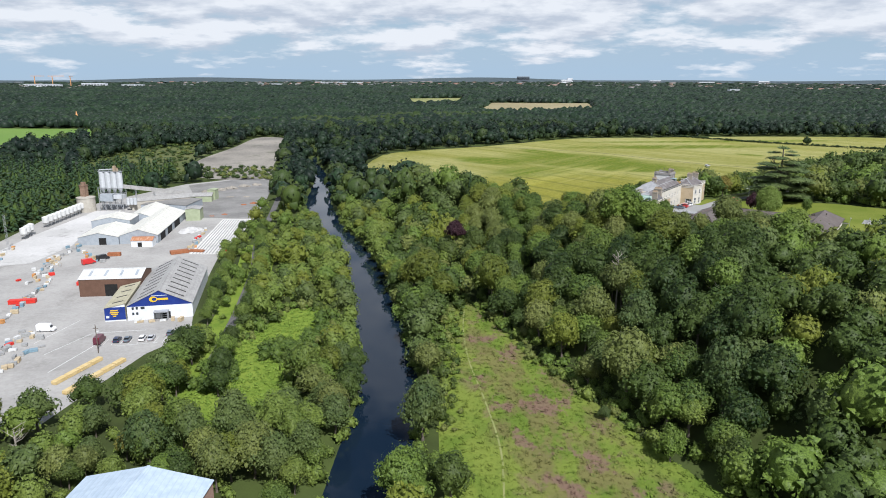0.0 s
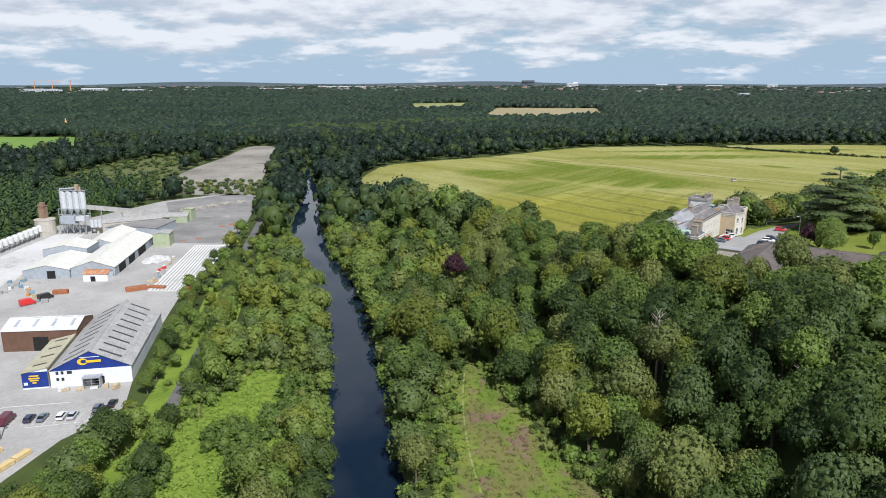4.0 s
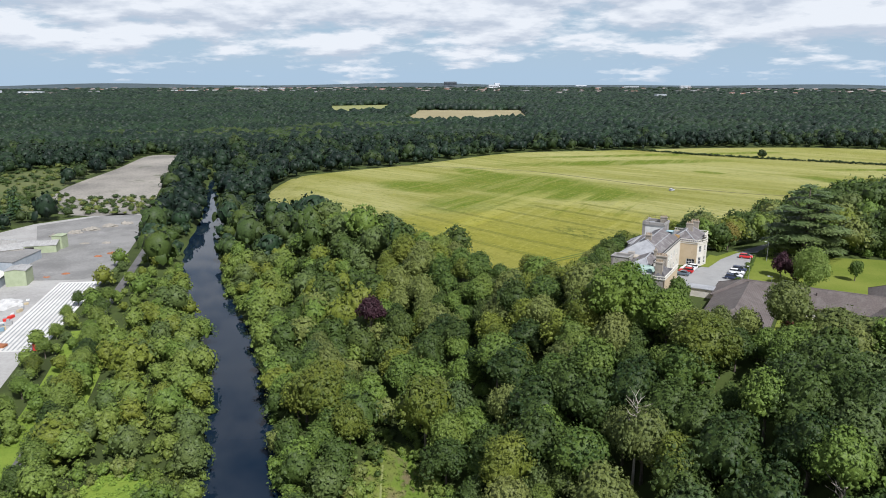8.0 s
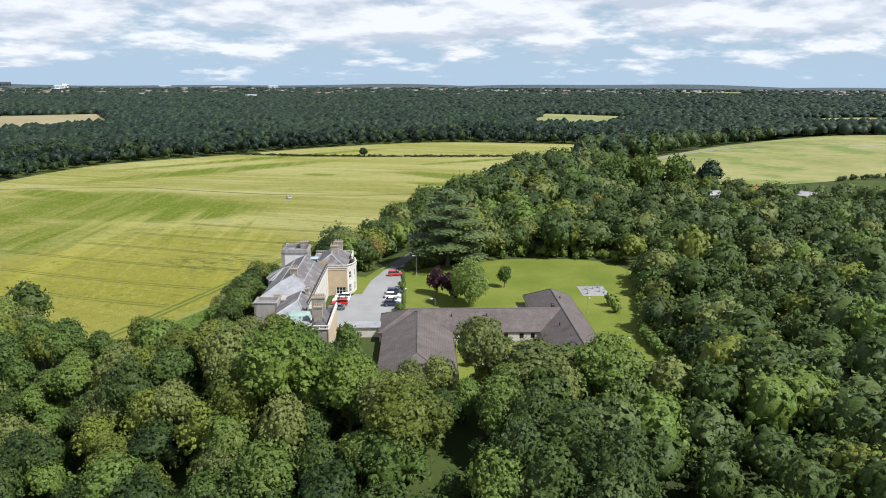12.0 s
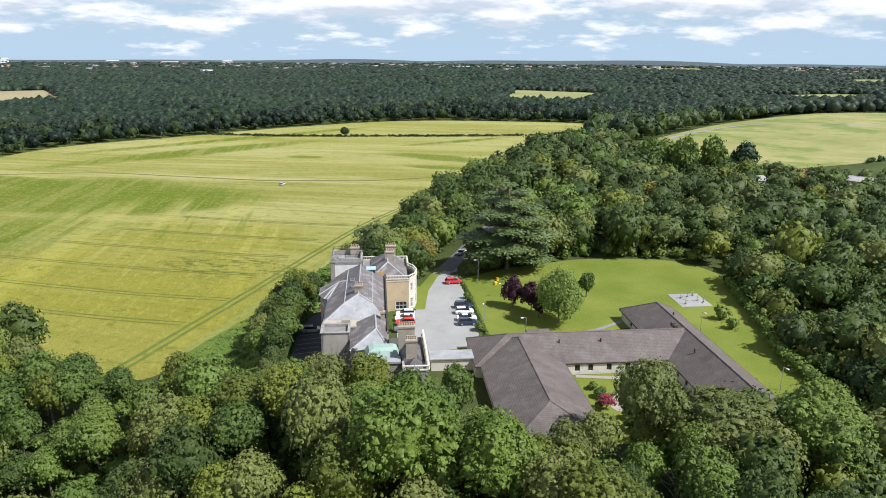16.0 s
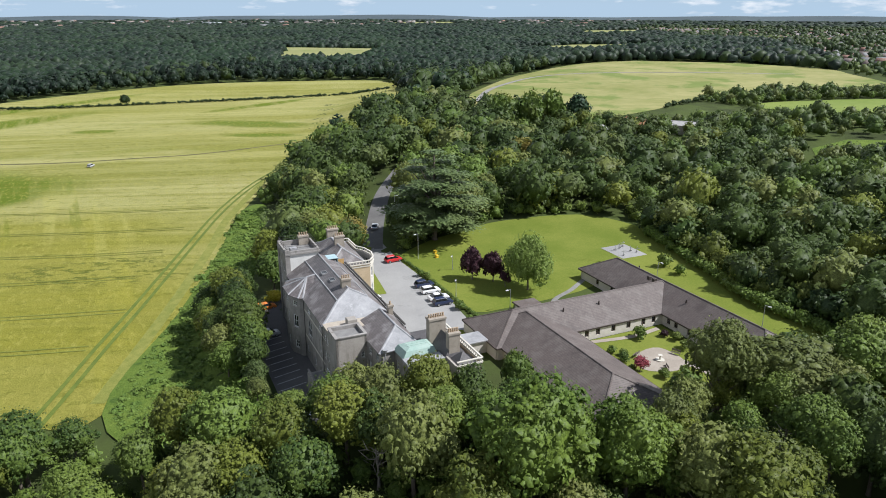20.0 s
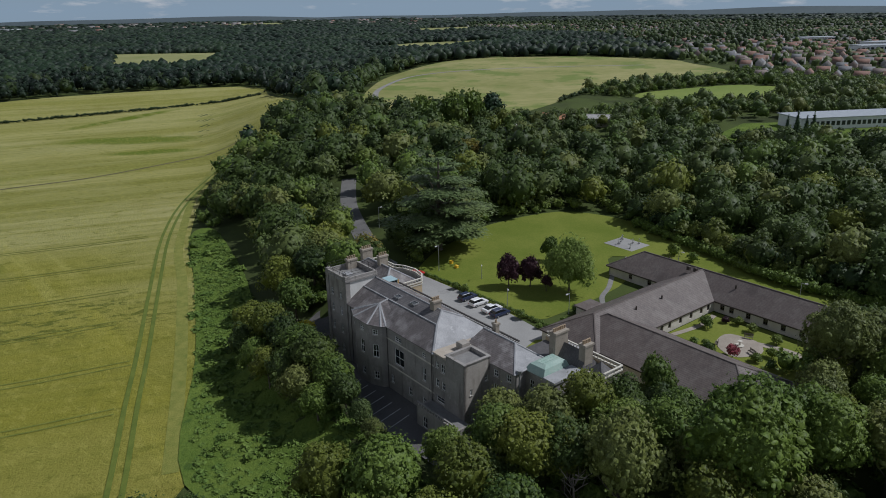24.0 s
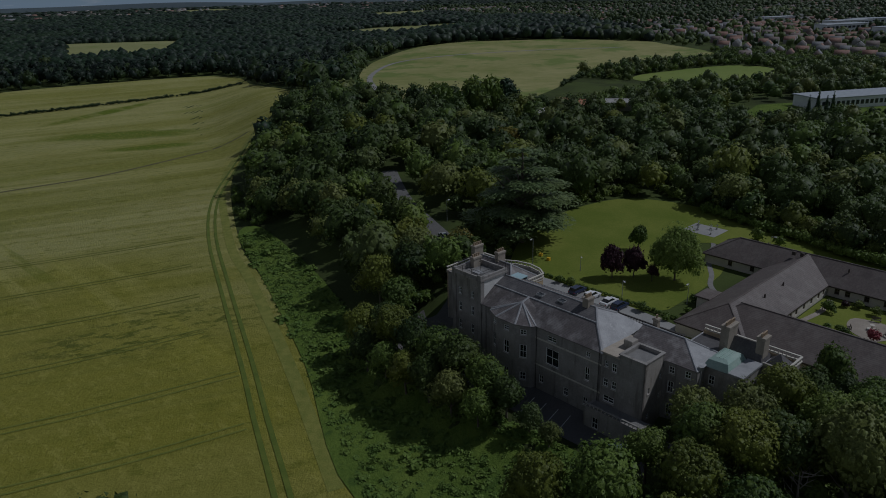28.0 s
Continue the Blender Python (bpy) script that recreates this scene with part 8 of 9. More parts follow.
sc = scatter(hr, -80, 215, 90, 420, 4.6)
near_open = np.zeros(len(sc), bool)
for poly in (MEADOW, GLADE, FIELD, LAWN, HOUSE_BOX, CARE_BOX):
    for dx, dy in ((5, 0), (-5, 0), (0, 5), (0, -5), (8, 8), (-8, 8), (8, -8), (-8, -8)):
        near_open |= inpoly(sc[:, 0] + dx, sc[:, 1] + dy, poly)
near_open |= np.abs(sc[:, 0] - river_x(sc[:, 1])) < 15
near_open |= (sc[:, 0] > 15) & (sc[:, 0] < 80) & (sc[:, 1] > 215) & (sc[:, 1] < 312)
near_open |= (sc[:, 0] < -20) & (hr.uniform(0, 1, len(sc)) < .5)
sc = sc[near_open & clear(sc, 1.0)]
bank = sc[sc[:, 0] < -20]
sc = sc[sc[:, 0] >= -20]
cover("bank_bushes", bank, hr.uniform(1.4, 2.8, len(bank)), BUSH, [LEAF_LIGHT, LEAF_LIGHT], "light green bushes on the river bank and lane side", hr, .6, (.8, 1.2), "bushes")
cover("undergrowth", sc, hr.uniform(1.6, 3.0, len(sc)), BUSH, [LEAF, LEAF], "bushy undergrowth at the wood edges and river banks", hr, .6, (.8, 1.2), "bushes")
for nm, ring_pts, text in (("meadow_fringe", [(2.5, 150), (3, 199), (4, 230), (11, 246), (18, 230), (30, 190), (39, 168), (50, 139)], "bushes and saplings crowding the meadow edge"), ("glade_fringe", [(-46, 151), (-37, 180), (-34.5, 215), (-40, 236), (-52, 237), (-60, 212), (-65, 182)], "bushes crowding the edge of the clearing")):
    fr = np.concatenate([along(ring_pts, 1.9, 1.6), along(ring_pts, 5.2, 3.4)])
    cover(nm, fr, np.where(hr.uniform(0, 1, len(fr)) < .25, hr.uniform(2.0, 3.2, len(fr)), hr.uniform(.8, 1.8, len(fr))), BUSH, [LEAF, LEAF_LIGHT, LEAF_DEEP, LEAF_OLIVE], text, hr, .6, (.8, 1.2), "bushes")
sg = scatter(hr, -66, -34, 150, 238, 2.0)
sg = sg[inpoly(sg[:, 0], sg[:, 1], GLADE)]
gb = scatter(hr, -66, -34, 150, 238, 3.4)
gb = gb[inpoly(gb[:, 0], gb[:, 1], GLADE)]
clump = np.sin(gb[:, 0] / 5.1 + 1.3) * np.sin(gb[:, 1] / 7.7 + .4 + gb[:, 0] / 19) + .5 * (gb[:, 0] > -42)
gb = gb[clump > .28]
cover("glade_scrub", gb, hr.uniform(1.4, 3.4, len(gb)), BUSH, [LEAF, LEAF], "green sallow and elder scrub in the clearing", hr, .6, (.8, 1.2), "bushes")
BANK_WEED = surf("bank_leaves", (0.076, 0.136, 0.022), (0.148, 0.212, 0.038), 0.25, 3, 0.8, bump=0)
WEED = surf("bright_rank_leaves", (0.125, 0.205, 0.024), (0.215, 0.295, 0.044), 0.3, 3, 0.8, bump=0)
TUFT = [crown_arrays(131 + i, 34, 6, .34, ICO1, keep=.8) for i in range(3)]
cover("glade_weeds", sg, hr.uniform(.5, 1.2, len(sg)), TUFT, [WEED, WEED], "bright green nettles and bramble in the clearing", hr, .2, (.5, .9), "weeds")
md = scatter(hr, -6, 78, 70, 248, 1.7)
md = md[inpoly(md[:, 0], md[:, 1], MEADOW)]
DOCK = meadow_material()
cover("meadow_growth", md, hr.uniform(.5, 1.1, len(md)), [crown_arrays(141 + i, 14, 5, .36, ICO1, keep=.6) for i in range(3)], [DOCK, DOCK], "tall seeding grass and dock in the meadow", hr, .1, (.4, .8), "weeds")
vg = scatter(hr, 50, 182, 282, 396, 1.45)
VERGE_LINE = [(60, 319), (97, 343), (135, 369), (168, 393), (176, 389), (140, 357), (110, 334), (92, 316), (78, 302), (68, 286), (56, 296)]
vg = vg[inpoly(vg[:, 0], vg[:, 1], VERGE_LINE)]
cover("bank_brambles", vg, hr.uniform(.5, 1.2, len(vg)) * np.where(hr.uniform(0, 1, len(vg)) < .06, 1.9, 1.0), TUFT, [BANK_WEED, BANK_WEED], "rank brambles and nettles on the bank below the house", hr, .15, (.4, .8), "weeds")
eb = scatter(hr, 330, 660, 60, 330, 5.2)
eb = eb[clear(eb, 2.0) & ((eb[:, 0] > 400) | (eb[:, 1] > 240) | (eb[:, 0] > 372))]
cover("east_scrub", eb, hr.uniform(2.0, 3.6, len(eb)), [crown_arrays(151 + i, 40, 9, .16, ICO1, keep=.9) for i in range(4)], [LEAF_FAR, LEAF, LEAF_FAR_PALE], "thick scrub and young trees round the paddock", hr, .7, (.8, 1.2), "bushes")
sb = scatter(hr, 286, 318, 100, 222, 4.4)
sb = sb[inpoly(sb[:, 0], sb[:, 1], SCHOOL_ZONE) & (sb[:, 0] < 314 + (205 - sb[:, 1]) * .35)]
cover("school_bushes", sb, hr.uniform(1.3, 2.6, len(sb)), BUSH, [LEAF_FAR, LEAF_FAR], "green bushes in front of the school", hr, .6, (.8, 1.2), "bushes")
nw = scatter(hr, -330, -130, 540, 820, 6.5)
nw = nw[inpoly(nw[:, 0], nw[:, 1], [(-128, 548), (-230, 560), (-320, 600), (-300, 760), (-240, 800), (-226, 650), (-200, 612), (-135, 612)])]
nw = nw[hr.uniform(0, 1, len(nw)) < np.where(nw[:, 1] < 625, .9, .45)]
cover("waste_scrub", nw, hr.uniform(1.6, 3.9, len(nw)), BUSH, [LEAF_OLIVE, LEAF_FAR, LEAF_DEEP], "olive scrub on the waste ground behind the works", hr, .4, (.5, .9), "bushes")

# ---- court garden, lamps, lawn things ----
patch("court_lawn", [hw(-34, 44.5), hw(-10, 44.5), hw(-10, 63.4), hw(-34, 63.4)], GRASS_LAWN, 4, 0.06, "small lawn in the garden court", "lawn")
cc = hw(-21.5, 53.5)
patch("court_paving", [(cc[0] + 4.6 * math.cos(a) * (1 + .12 * math.sin(3 * a)), cc[1] + 4.0 * math.sin(a)) for a in np.arange(0, 6.28, .3)], PAVING, 3, 0.11, "round buff paved area with benches", "paving")
patch("court_path", ribbon([hw(-10.6, 46), hw(-12, 55), hw(-11.2, 62)], 1.1), PAVING, 3, 0.12, "narrow path along the care home wall", "path")
patch("court_path_2", ribbon([hw(-21.5, 56), hw(-28, 58), hw(-33, 57)], 1.6), PAVING, 3, 0.12, "buff path leaving the court", "path")
patch("lawn_path", ribbon([hw(3.5, 47), hw(9, 52), hw(12, 58), hw(17, 66), hw(21, 76), hw(25, 81)], 1.1), DARK_YARD, 3, 0.09, "grey curving path across the lawn", "path")
patch("activity_slab", [hw(23.5, 81), hw(32.5, 81), hw(32.5, 88.5), hw(23.5, 88.5)], FORECOURT, 3, 0.12, "pale square of paving on the lawn", "paving")
patch("house_grass", [hw(26.6, 19.6), hw(43, 20.5), hw(44, 18.2), hw(36, 18.2), hw(31, 20.0)], GRASS_LAWN, 2, 0.12, "strip of lawn under the house front", "lawn")
patch("edge_planting", [hw(2, 20.5), hw(-2, 20.5), hw(-2, 27), hw(2.5, 29), hw(4, 27)], GRASS_LAWN, 2, 0.12, "bright green planted bed at the car park's end", "flower bed")
for i in range(9):
    patch("bay_line", [hw(2.2 + 2.5 * i, -7.4), hw(2.32 + 2.5 * i, -7.4), hw(3.52 + 2.5 * i, -2.6), hw(3.4 + 2.5 * i, -2.6)], WHITE_LINE, 3, 0.12, "white parking bay line on dark tarmac", "marking")


def lamp_post(x, y, h, turn, z=None):
    z = h1(x, y) if z is None else z
    f = frame_at(x, y, turn)
    root = thing("lamp_post", (x, y, z), "slim grey lamp post with a short arm", "lamp post", "grounds lamp posts")
    part("column", *solid([disc(x, y, z - .2, z + 1.2, .1, .09, 8), disc(x, y, z + 1.2, z + h, .06, .045, 8)]), STEEL, root)
    part("arm", *boxf(f, 0, .9, -.03, .03, z + h - .06, z + h), STEEL, root)
    part("lantern", *bevel_box(f, .55, 1.15, -.14, .14, z + h - .12, z + h + .06, .04), WRAP, root, "pale lamp head")


for x, y, h, a in ((134.5, 301, 6.4, 300), (*hw(18.6, 33.5), 4.2, 250), (*hw(8, 40.5), 4.6, 300), (*hw(8.5, 78.5), 4.6, 200), (*hw(-19, 80.5), 4.6, 200), (164, 327, 6, 120), (*hw(34, 40), 3.6, 260)):
    lamp_post(x, y, h, a)
for k, (u, v) in enumerate(((-18.6, 50.6), (-24.6, 52.0), (-21.0, 57.4))):
    x, y = hw(u, v)
    z = h1(x, y) + .12
    f = frame_at(x, y, (100, 60, 10)[k])
    b = thing("garden_bench", (x, y, z), "dark wooden garden bench on the paving", "bench", "court benches")
    part("seat", *solid([boxf(f, -.8, .8, -.25 + .17 * i, -.12 + .17 * i, z + .42, z + .46) for i in range(3)]), BARK, b)
    part("backrest", *solid([boxf(f, -.8, .8, .28, .32, z + .55 + .14 * i, z + .65 + .14 * i) for i in range(3)]), BARK, b)
    for s in (-.75, .69):
        for q in (-.22, .26):
            part("leg", *boxf(f, s, s + .06, q, q + .06, z, z + (.42 if q < 0 else .95)), BARK, b)
x, y = hw(-21.5, 53.5)
z = h1(x, y) + .12
bb = thing("bird_bath", (x, y, z), "pale stone bird bath on a round plinth", "bird bath")
part("plinth", *disc(x, y, z, z + .14, .8, .8, 14), STONE_TRIM, bb)
part("stem", *disc(x, y, z + .14, z + .8, .2, .14, 10), STONE_TRIM, bb)
part("bowl", *disc(x, y, z + .8, z + .98, .2, .42, 12), STONE_TRIM, bb)
for k, (u, v, r, m) in enumerate(((-16.0, 47.5, 1.1, 0), (-17.6, 48.8, 1.0, 1), (-19.0, 47.6, 1.2, 0), (-26.5, 50, 1.2, 1), (-27.5, 53.5, 1.3, 0), (-25.5, 59, 1.4, 0), (-20, 60.5, 1.3, 2), (-14.5, 60.5, 1.0, 3), (-16.5, 61.6, 1.2, 1), (-13, 56, 1.7, 0), (-29.5, 49.5, 1.2, 0), (-22.5, 46.6, .9, 1), (3.2, 31.0, 1.0, 3), (7, 31, .9, 0), (12.5, 31.5, 1.4, 0), (30.5, 32, 1.3, 1), (33, 31.4, 1.2, 0), (14, 12.9, .8, 1), (7.4, 42, 1.3, 0), (6, 44, 1.1, 0), (5.6, 36.5, 1.0, 0))):
    special("garden_shrub", ("rounded green garden shrub", "low yellow-green garden shrub", "pale flowering garden shrub", "dark red garden shrub")[m], *hw(u, v), bloom(160 + k, r, r * .85, r * .8, 260, 10, .16), (LEAF, LEAF_LIGHT, LEAF_LIGHT, LEAF_PURPLE)[m], trunk_mesh(160 + k, .6, .06, 2, .3), category="shrub")
for k, (u, v) in enumerate(((25.2, 82.5), (27.2, 86.2), (29.2, 83), (31, 86.8), (26, 87.2), (30, 85))):
    x, y = hw(u, v)
    z = h1(x, y) + .12
    g = thing("exercise_machine", (x, y, z), "small grey outdoor exercise machine", "gym equipment", "lawn exercise machines")
    part("post", *disc(x, y, z, z + 1.5, .07, .07, 7), STEEL, g)
    part("crossbar", *boxf(frame_at(x, y, 40 * k), -.6, .6, -.04, .04, z + 1.0, z + 1.08), STEEL, g)
    part("foot_rest", *boxf(frame_at(x, y, 40 * k + 90), -.4, .4, -.12, .12, z + .2, z + .28), DARK_IRON, g)
for k, (x, y) in enumerate(((137.5, 297.5), (140.2, 299.5))):
    z = h1(x, y)
    g = thing("grit_bin", (x, y, z), "yellow plastic grit bin on the lawn", "bin", "yellow bins")
    part("bin_body", *bevel_box(frame_at(x, y, 30), -.4, .4, -.3, .3, z, z + .6, .06), YELLOW, g)
    part("bin_lid", *bevel_box(frame_at(x, y, 30), -.44, .44, -.34, .34, z + .6, z + .74, .06), YELLOW, g)

# ---- yard markings ----
for x0, y0, x1, y1, w in ((-110, 183, -106, 206, .25), (-118, 196, -112, 214, .2), (-100, 203, -88, 206, .2), (-126, 205, -122, 226, .2), (-112, 214, -96, 217, .3)):
    L = math.hypot(x1 - x0, y1 - y0)
    patch("yard_line", ribbon([(x0, y0), ((x0 + x1) / 2, (y0 + y1) / 2), (x1, y1)], w, 2), WHITE_LINE, 5, 0.10, "worn white line painted on the yard", "marking")
for i in range(9):
    x = -104 + 2.5 * i
    patch("yard_bay_line", [(x - .06, 203.5 + .13 * (x + 104)), (x + .06, 203.5 + .13 * (x + 104)), (x - .5, 209 + .13 * (x + 104)), (x - .62, 209 + .13 * (x + 104))], WHITE_LINE, 5, 0.11, "white parking bay line in the yard", "marking")

# rubble and scrap behind the works
for k, (x, y, r, h) in enumerate(((-156, 497, 4, 1.6), (-150, 505, 5, 1.8), (-143, 514, 5, 1.5), (-136, 521, 4, 1.4), (-163, 490, 4, 1.3), (-130, 470, 2.6, .8), (-141, 470, 3.0, .6), (-119, 446, 2.6, .9), (-124, 441, 2.0, .7), (-127, 410, 2.2, .5), (-133, 405, 1.8, .4))):
    g = thing("rubble_heap", (x, y, h1(x, y)), "low heap of grey rubble and soil on the hardstanding" if k < 7 else "heap of rusty scrap and broken pipes", "heap", "heaps behind the works")
    part("heap_body", [(x + p[0] * r * (1 + .4 * noise.noise(Vector(p) * 2 + Vector((k, 0, 0)))), y + p[1] * r * .7 * (1 + .4 * noise.noise(Vector(p) * 2.4 + Vector((0, k, 0)))), h1(x, y) - .1 + max(p[2], -.1) * h * (1 + noise.noise(Vector(p) * 3.5 + Vector((0, 0, k))))) for p in ICO3[0]], ICO3[1], GRAVEL if k < 7 else RUST, g)

# ---- school, barns, far town ----
school = thing("school_building", (338, 152, 12), "long white two-storey school with window bands", "building")
sf = frame_at(319.0, 191.8, 155)
SZ = 11.6
part("school_body", *boxf(sf, 0, 52, -16, 0, SZ, SZ + 8.2), WHITE_CLAD, school)
part("school_body", *boxf(sf, 52, 60, -14, 1.2, SZ, SZ + 8.6), surf("slate_blue_panel", (0.05, 0.06, 0.085), (0.08, 0.09, 0.115), .5, 4, .6), school)
part("school_body", *boxf(sf, 60, 96, -18, 2.5, SZ, SZ + 8.2), WHITE_CLAD, school)
pieces("school_roof", ([bevel_box(sf, -.6, 60.5, -16.6, .6, SZ + 8.2, SZ + 8.6, .1), bevel_box(sf, 59.5, 97, -18.6, 3.1, SZ + 8.21, SZ + 8.7, .1)]), GREY_CLAD, school, "pale grey flat roof")
for z in (SZ + 1.2, SZ + 4.9):
    for i in range(20):
        a = 2 + i * 2.5
        part("school_window", *boxf(sf, a, a + 1.6, -.02, .08, z, z + 1.9), GLASS, school)
    for i in range(13):
        a = 62 + i * 2.6
        part("school_window", *boxf(sf, a, a + 1.6, 2.48, 2.58, z, z + 1.9), GLASS, school)
for nm, lb, x, y, a, L, W, e, r, wl_, rf in (("rusty_barn", "low barn with a rusted roof beyond the wood", 331, 305, 204, 20, 11, 16.6, 18.2, CONCRETE, RUST_ROOF), ("grey_barn", "low grey roofed barn beyond the wood", 334, 285, 178, 17, 11, 16.2, 17.4, CONCRETE, GREY_ROOF), ("white_shed", "white roofed shed behind the trees", 298, 314, 110, 12, 8, 15.6, 16.8, GREY_CLAD, GREY_ROOF)):
    shed(nm, lb, x, y, a, L, W, e, r, wl_, rf, z0=11.0)


def far_box(name, label, x, y, ang, L, W, H, m, cat="building"):
    z = h1(x, y)
    f = frame_at(x, y, ang)
    g = thing(name, (x, y, z), label, cat)
    part("wall", *boxf(f, 0, L, -W / 2, W / 2, z - 1, z + H), m, g)
    part("roof", *bevel_box(f, -.5, L + .5, -W / 2 - .5, W / 2 + .5, z + H, z + H + .5, .2), GREY_CLAD, g)
    n = max(3, int(L / 6))
    for i in range(n):
        part("window_band", *boxf(f, L * (i + .15) / n, L * (i + .85) / n, W / 2, W / 2 + .1, z + H * .55, z + H * .8), GLASS, g)


far_box("far_terrace", "row of pale houses beyond the pasture", -740, 1330, 80, 90, 14, 8, GREY_CLAD)
far_box("far_depot", "blue steel depot beyond the pasture", -690, 1150, 80, 26, 14, 5, surf("depot_blue", (0.03, 0.12, 0.35), (0.05, 0.16, 0.42), .3, 3, .6))
far_box("far_cottage", "white cottage among far trees", -500, 1040, 80, 22, 9, 5, WHITE_CLAD)
far_box("tower_block", "dark tower block on the horizon", 480, 4500, 90, 75, 30, 42, surf("dark_far_facade", (0.06, 0.075, 0.095), (0.10, 0.115, 0.135), .05, .5, .6))
for k, (x, y, L, H) in enumerate(((720, 4300, 60, 26), (760, 4320, 30, 34), (-700, 4100, 160, 14), (-560, 4150, 120, 12), (1500, 4200, 90, 16), (1300, 4500, 70, 20), (1800, 4100, 60, 22), (-1700, 3000, 140, 18), (-1500, 3060, 100, 22), (-1350, 3100, 90, 16), (-900, 3600, 120, 12), (-1900, 3300, 160, 14), (2300, 2700, 90, 12), (1000, 2500, 34, 14))):
    far_box("far_block", "pale block of buildings on the horizon", x, y, 90, L, 24, H, WHITE_CLAD)
far_box("red_brick_store", "long flat store with a white roof at the town edge", 1180, 385, 120, 60, 40, 8, PINK_WALL)
for k, (x, y, a) in enumerate(((880, 40, 150), (960, 10, 150), (1010, -30, 160), (1100, 60, 150), (820, 0, 150))):
    far_box("town_block", "long pale flat-roofed building in the town", x, y, a, 60, 18, 9, WHITE_CLAD)
crane = surf("crane_orange", (0.62, 0.28, 0.10), (0.70, 0.36, 0.16), 1, 5, .6)
for k, (x, y) in enumerate(((-1620, 3050), (-1700, 3060), (-1540, 3040))):
    z = h1(x, y)
    g = thing("tower_crane", (x, y, z), "orange tower crane on the far skyline", "crane", "far cranes")
    part("crane_mast", *boxf(frame_at(x, y, 0), -1.2, 1.2, -1.2, 1.2, z, z + 52), crane, g)
    part("crane_jib", *boxf(frame_at(x, y, 60 + 40 * k), -16, 46, -1, 1, z + 50, z + 52), crane, g)
spire = thing("village_spire", (-575, 1140, h1(-575, 1140)), "orange scaffolded spire by the pasture", "tower")
part("spire_body", *solid([disc(-575, 1140, -16, -6, 2.2, 2, 8), disc(-575, 1140, -6, 2, 2, .3, 8)]), crane, spire)


def houses(name, places, label):
    """Small gabled houses, joined: they are too many and too far off to pick apart."""
    V, F, I, n = [], [], [], 0
    for x, y, a, L, W, e, r, k in places:
        f = frame_at(x, y, a)
        z = h1(x, y)
        c = [(-L / 2, -W / 2), (L / 2, -W / 2), (L / 2, W / 2), (-L / 2, W / 2)]
        V += [(*f(*q), z - 1) for q in c] + [(*f(*q), z + e) for q in c] + [(*f(-L / 2, 0), z + r), (*f(L / 2, 0), z + r)]
        F += [(n, n + 1, n + 5), (n, n + 5, n + 4), (n + 2, n + 3, n + 7), (n + 2, n + 7, n + 6), (n + 1, n + 2, n + 6), (n + 1, n + 6, n + 5), (n + 5, n + 6, n + 9), (n + 3, n, n + 4), (n + 3, n + 4, n + 7), (n + 7, n + 4, n + 8), (n + 4, n + 5, n + 9), (n + 4, n + 9, n + 8), (n + 6, n + 7, n + 8), (n + 6, n + 8, n + 9)]
        I += [k % 2] * 10 + [2 + k % 3] * 4
        n += 10
    me = raw_mesh(name, np.array(V), np.array(F), [surf(name + "_render", (0.22, 0.215, 0.205), (0.34, 0.33, 0.32), .05, .5, .85, bump=0), surf(name + "_brick", (0.17, 0.13, 0.115), (0.25, 0.20, 0.18), .05, .5, .85, bump=0), surf(name + "_brown_tile", (0.165, 0.135, 0.122), (0.235, 0.195, 0.175), .05, .5, .85, bump=0), surf(name + "_red_tile", (0.20, 0.115, 0.088), (0.27, 0.165, 0.13), .2, 2, .8, bump=0), surf(name + "_slate", (0.15, 0.152, 0.158), (0.20, 0.202, 0.208), .05, .5, .8, bump=0)], I)
    return tagged(new(name, me), label, "houses", kind="stuff")


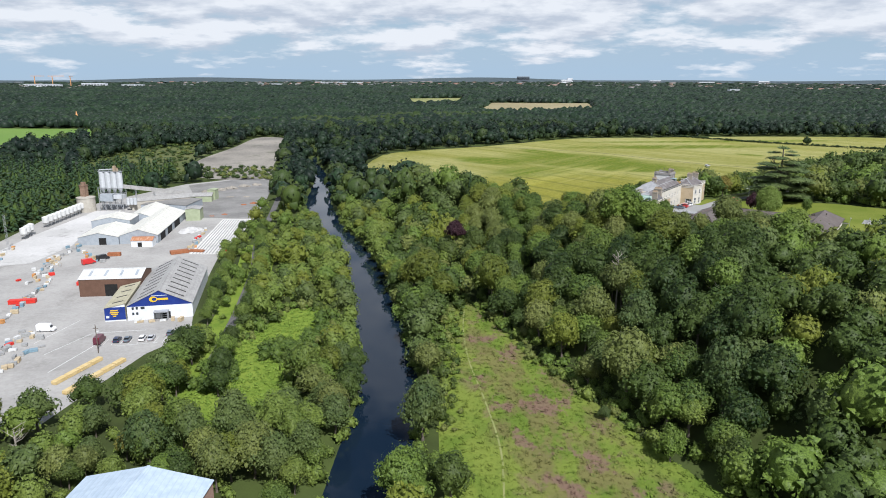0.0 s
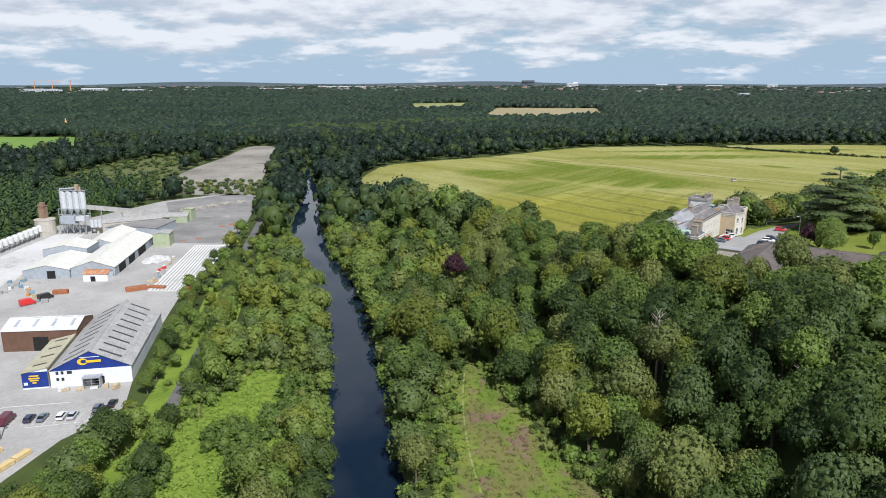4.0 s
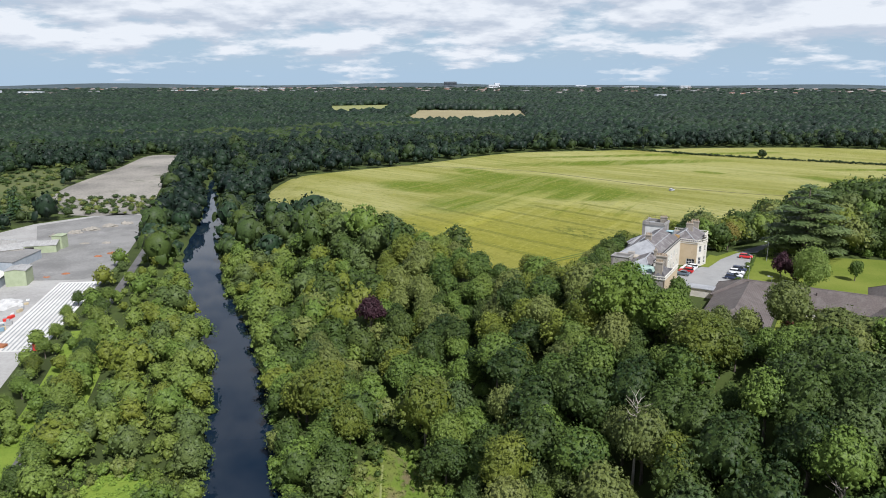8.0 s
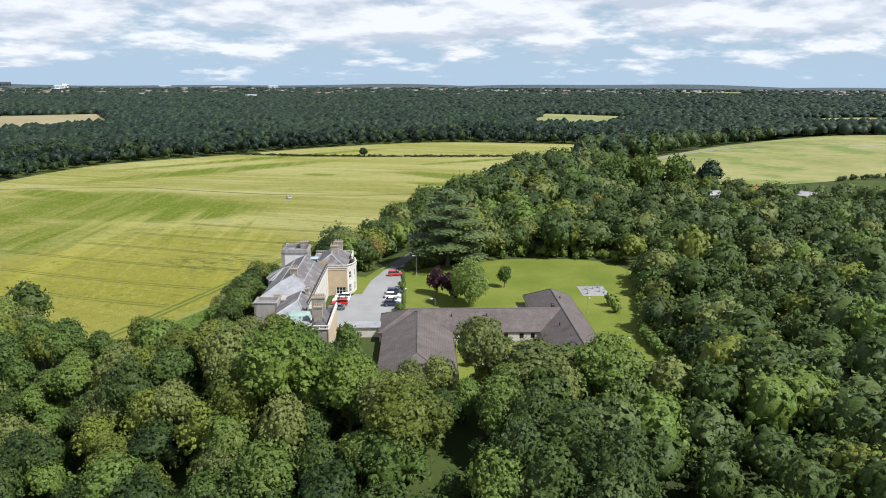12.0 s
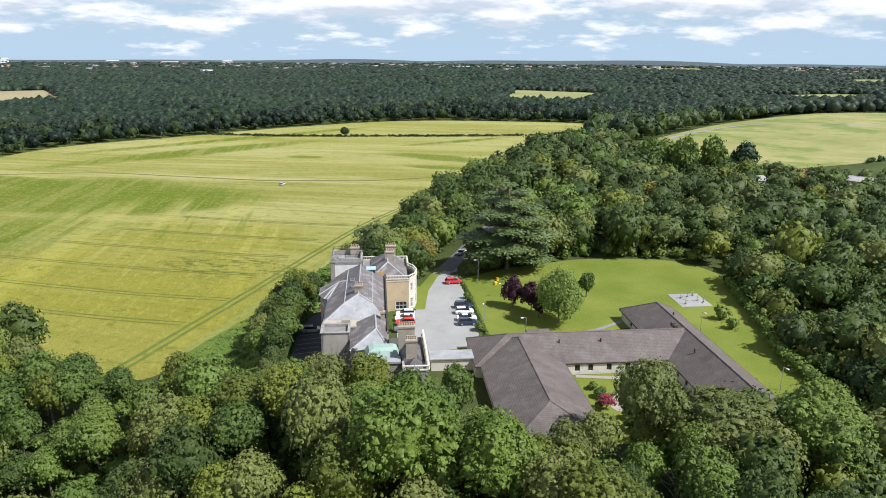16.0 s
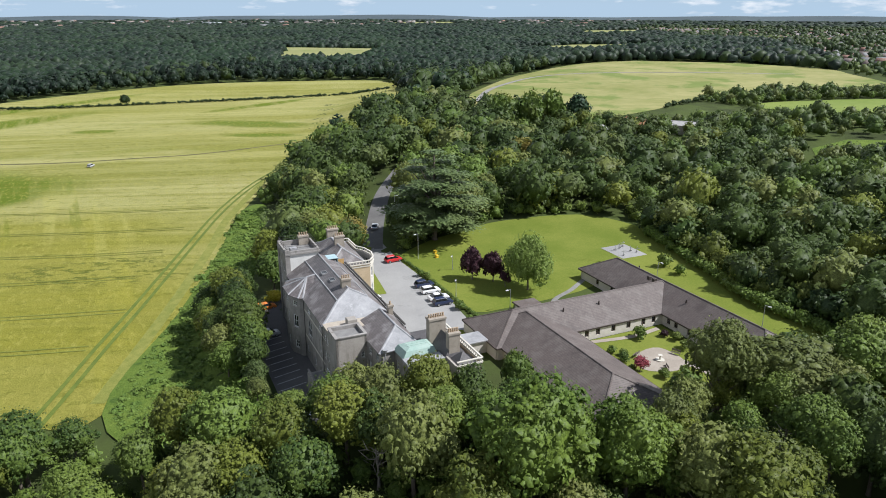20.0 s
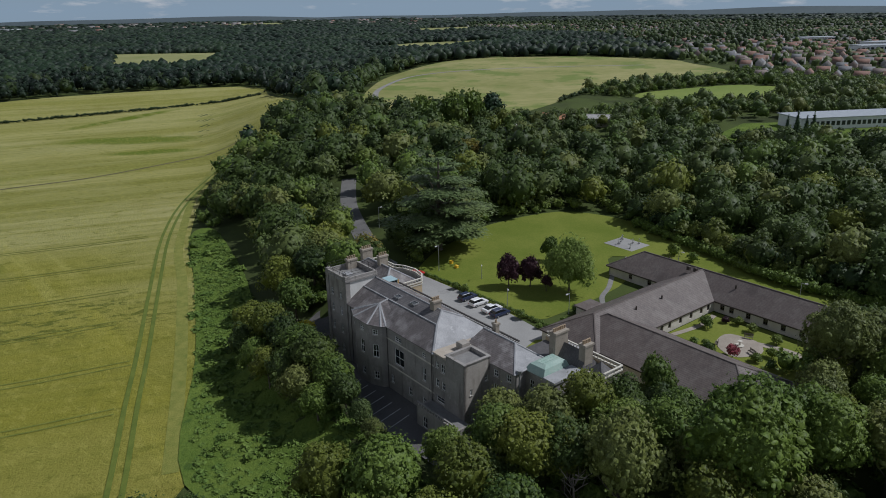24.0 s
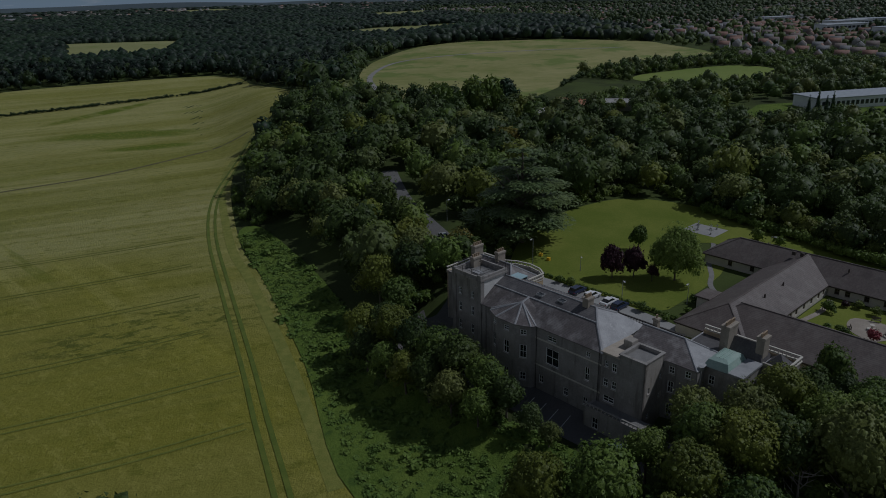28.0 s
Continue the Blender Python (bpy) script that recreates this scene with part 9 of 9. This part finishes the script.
tr = random.Random(12)
pl = []
tq = np.array([(math.sqrt(tr.uniform(585 ** 2, 2900 ** 2)), math.radians(tr.uniform(71, 114))) for i in range(7600)])
tq = np.stack([np.sin(tq[:, 1]) * tq[:, 0], 200 + np.cos(tq[:, 1]) * tq[:, 0]], 1)
tr_r = np.hypot(tq[:, 0], tq[:, 1] - 200)
tq = tq[clear(tq, 8) & (np.degrees(np.arctan2(tq[:, 0], tq[:, 1] - 200)) > np.where(tr_r < 830, 91.5, 88 - (tr_r - 800) / 130))]
for i, j in sorted({(round(x / 21), round(y / 17)) for x, y in tq}):
    pl.append((i * 21 + tr.uniform(-4, 4), j * 17 + tr.uniform(-4, 4), tr.choice((20, 110)), tr.uniform(8, 12), tr.uniform(6, 8), 3.4, 6.6, tr.randrange(6)))
houses("town_houses", pl, "suburb of small red and brown roofed houses among trees")
pl = []
for i in range(620):
    az, r = math.radians(tr.uniform(-37, 75)), tr.uniform(2900, 4650)
    x, y = math.sin(az) * r, 200 + math.cos(az) * r
    pl.append((x, y, tr.choice((70, 100, 130)), tr.uniform(12, 42), tr.uniform(9, 14), tr.uniform(6, 11), tr.uniform(8, 14), tr.choice((0, 0, 0, 1, 2, 4, 5))))
houses("far_town", pl, "pale scattered town on the plain towards the horizon")

# far hills on the horizon, distance haze put into their blue-grey
def hills(seed, r, lift, name):
    g = np.random.default_rng(seed)
    a = np.linspace(-.75, 2.25, 160)
    h = 12 * sstep((a - 1.2) / 0.25) + lift * (0.35 + 0.65 * np.abs(np.sin(a * 3.1 + seed) * np.sin(a * 7.3 + 1) + .25 * np.sin(a * 23)))
    x, y = np.sin(a) * r, 200 + np.cos(a) * r
    v = np.concatenate([np.stack([x * .94, 200 + (y - 200) * .94, 0 * a], 1), np.stack([x, y, h], 1), np.stack([x * 1.03, 200 + (y - 200) * 1.03, 0 * a - 5], 1)])
    n = len(a)
    f = np.concatenate([[(k * n + i, k * n + i + 1, (k + 1) * n + i + 1, (k + 1) * n + i) for i in range(n - 1)] for k in (0, 1)])
    return tagged(new(name, raw_mesh(name, v, f, [surf("hazy_blue_hills", (0.052, 0.072, 0.082), (0.070, 0.094, 0.102), 0.002, 0.02, 0.95, bump=0)], smooth=True)), "low wooded hills along the horizon", "hills", kind="structure")


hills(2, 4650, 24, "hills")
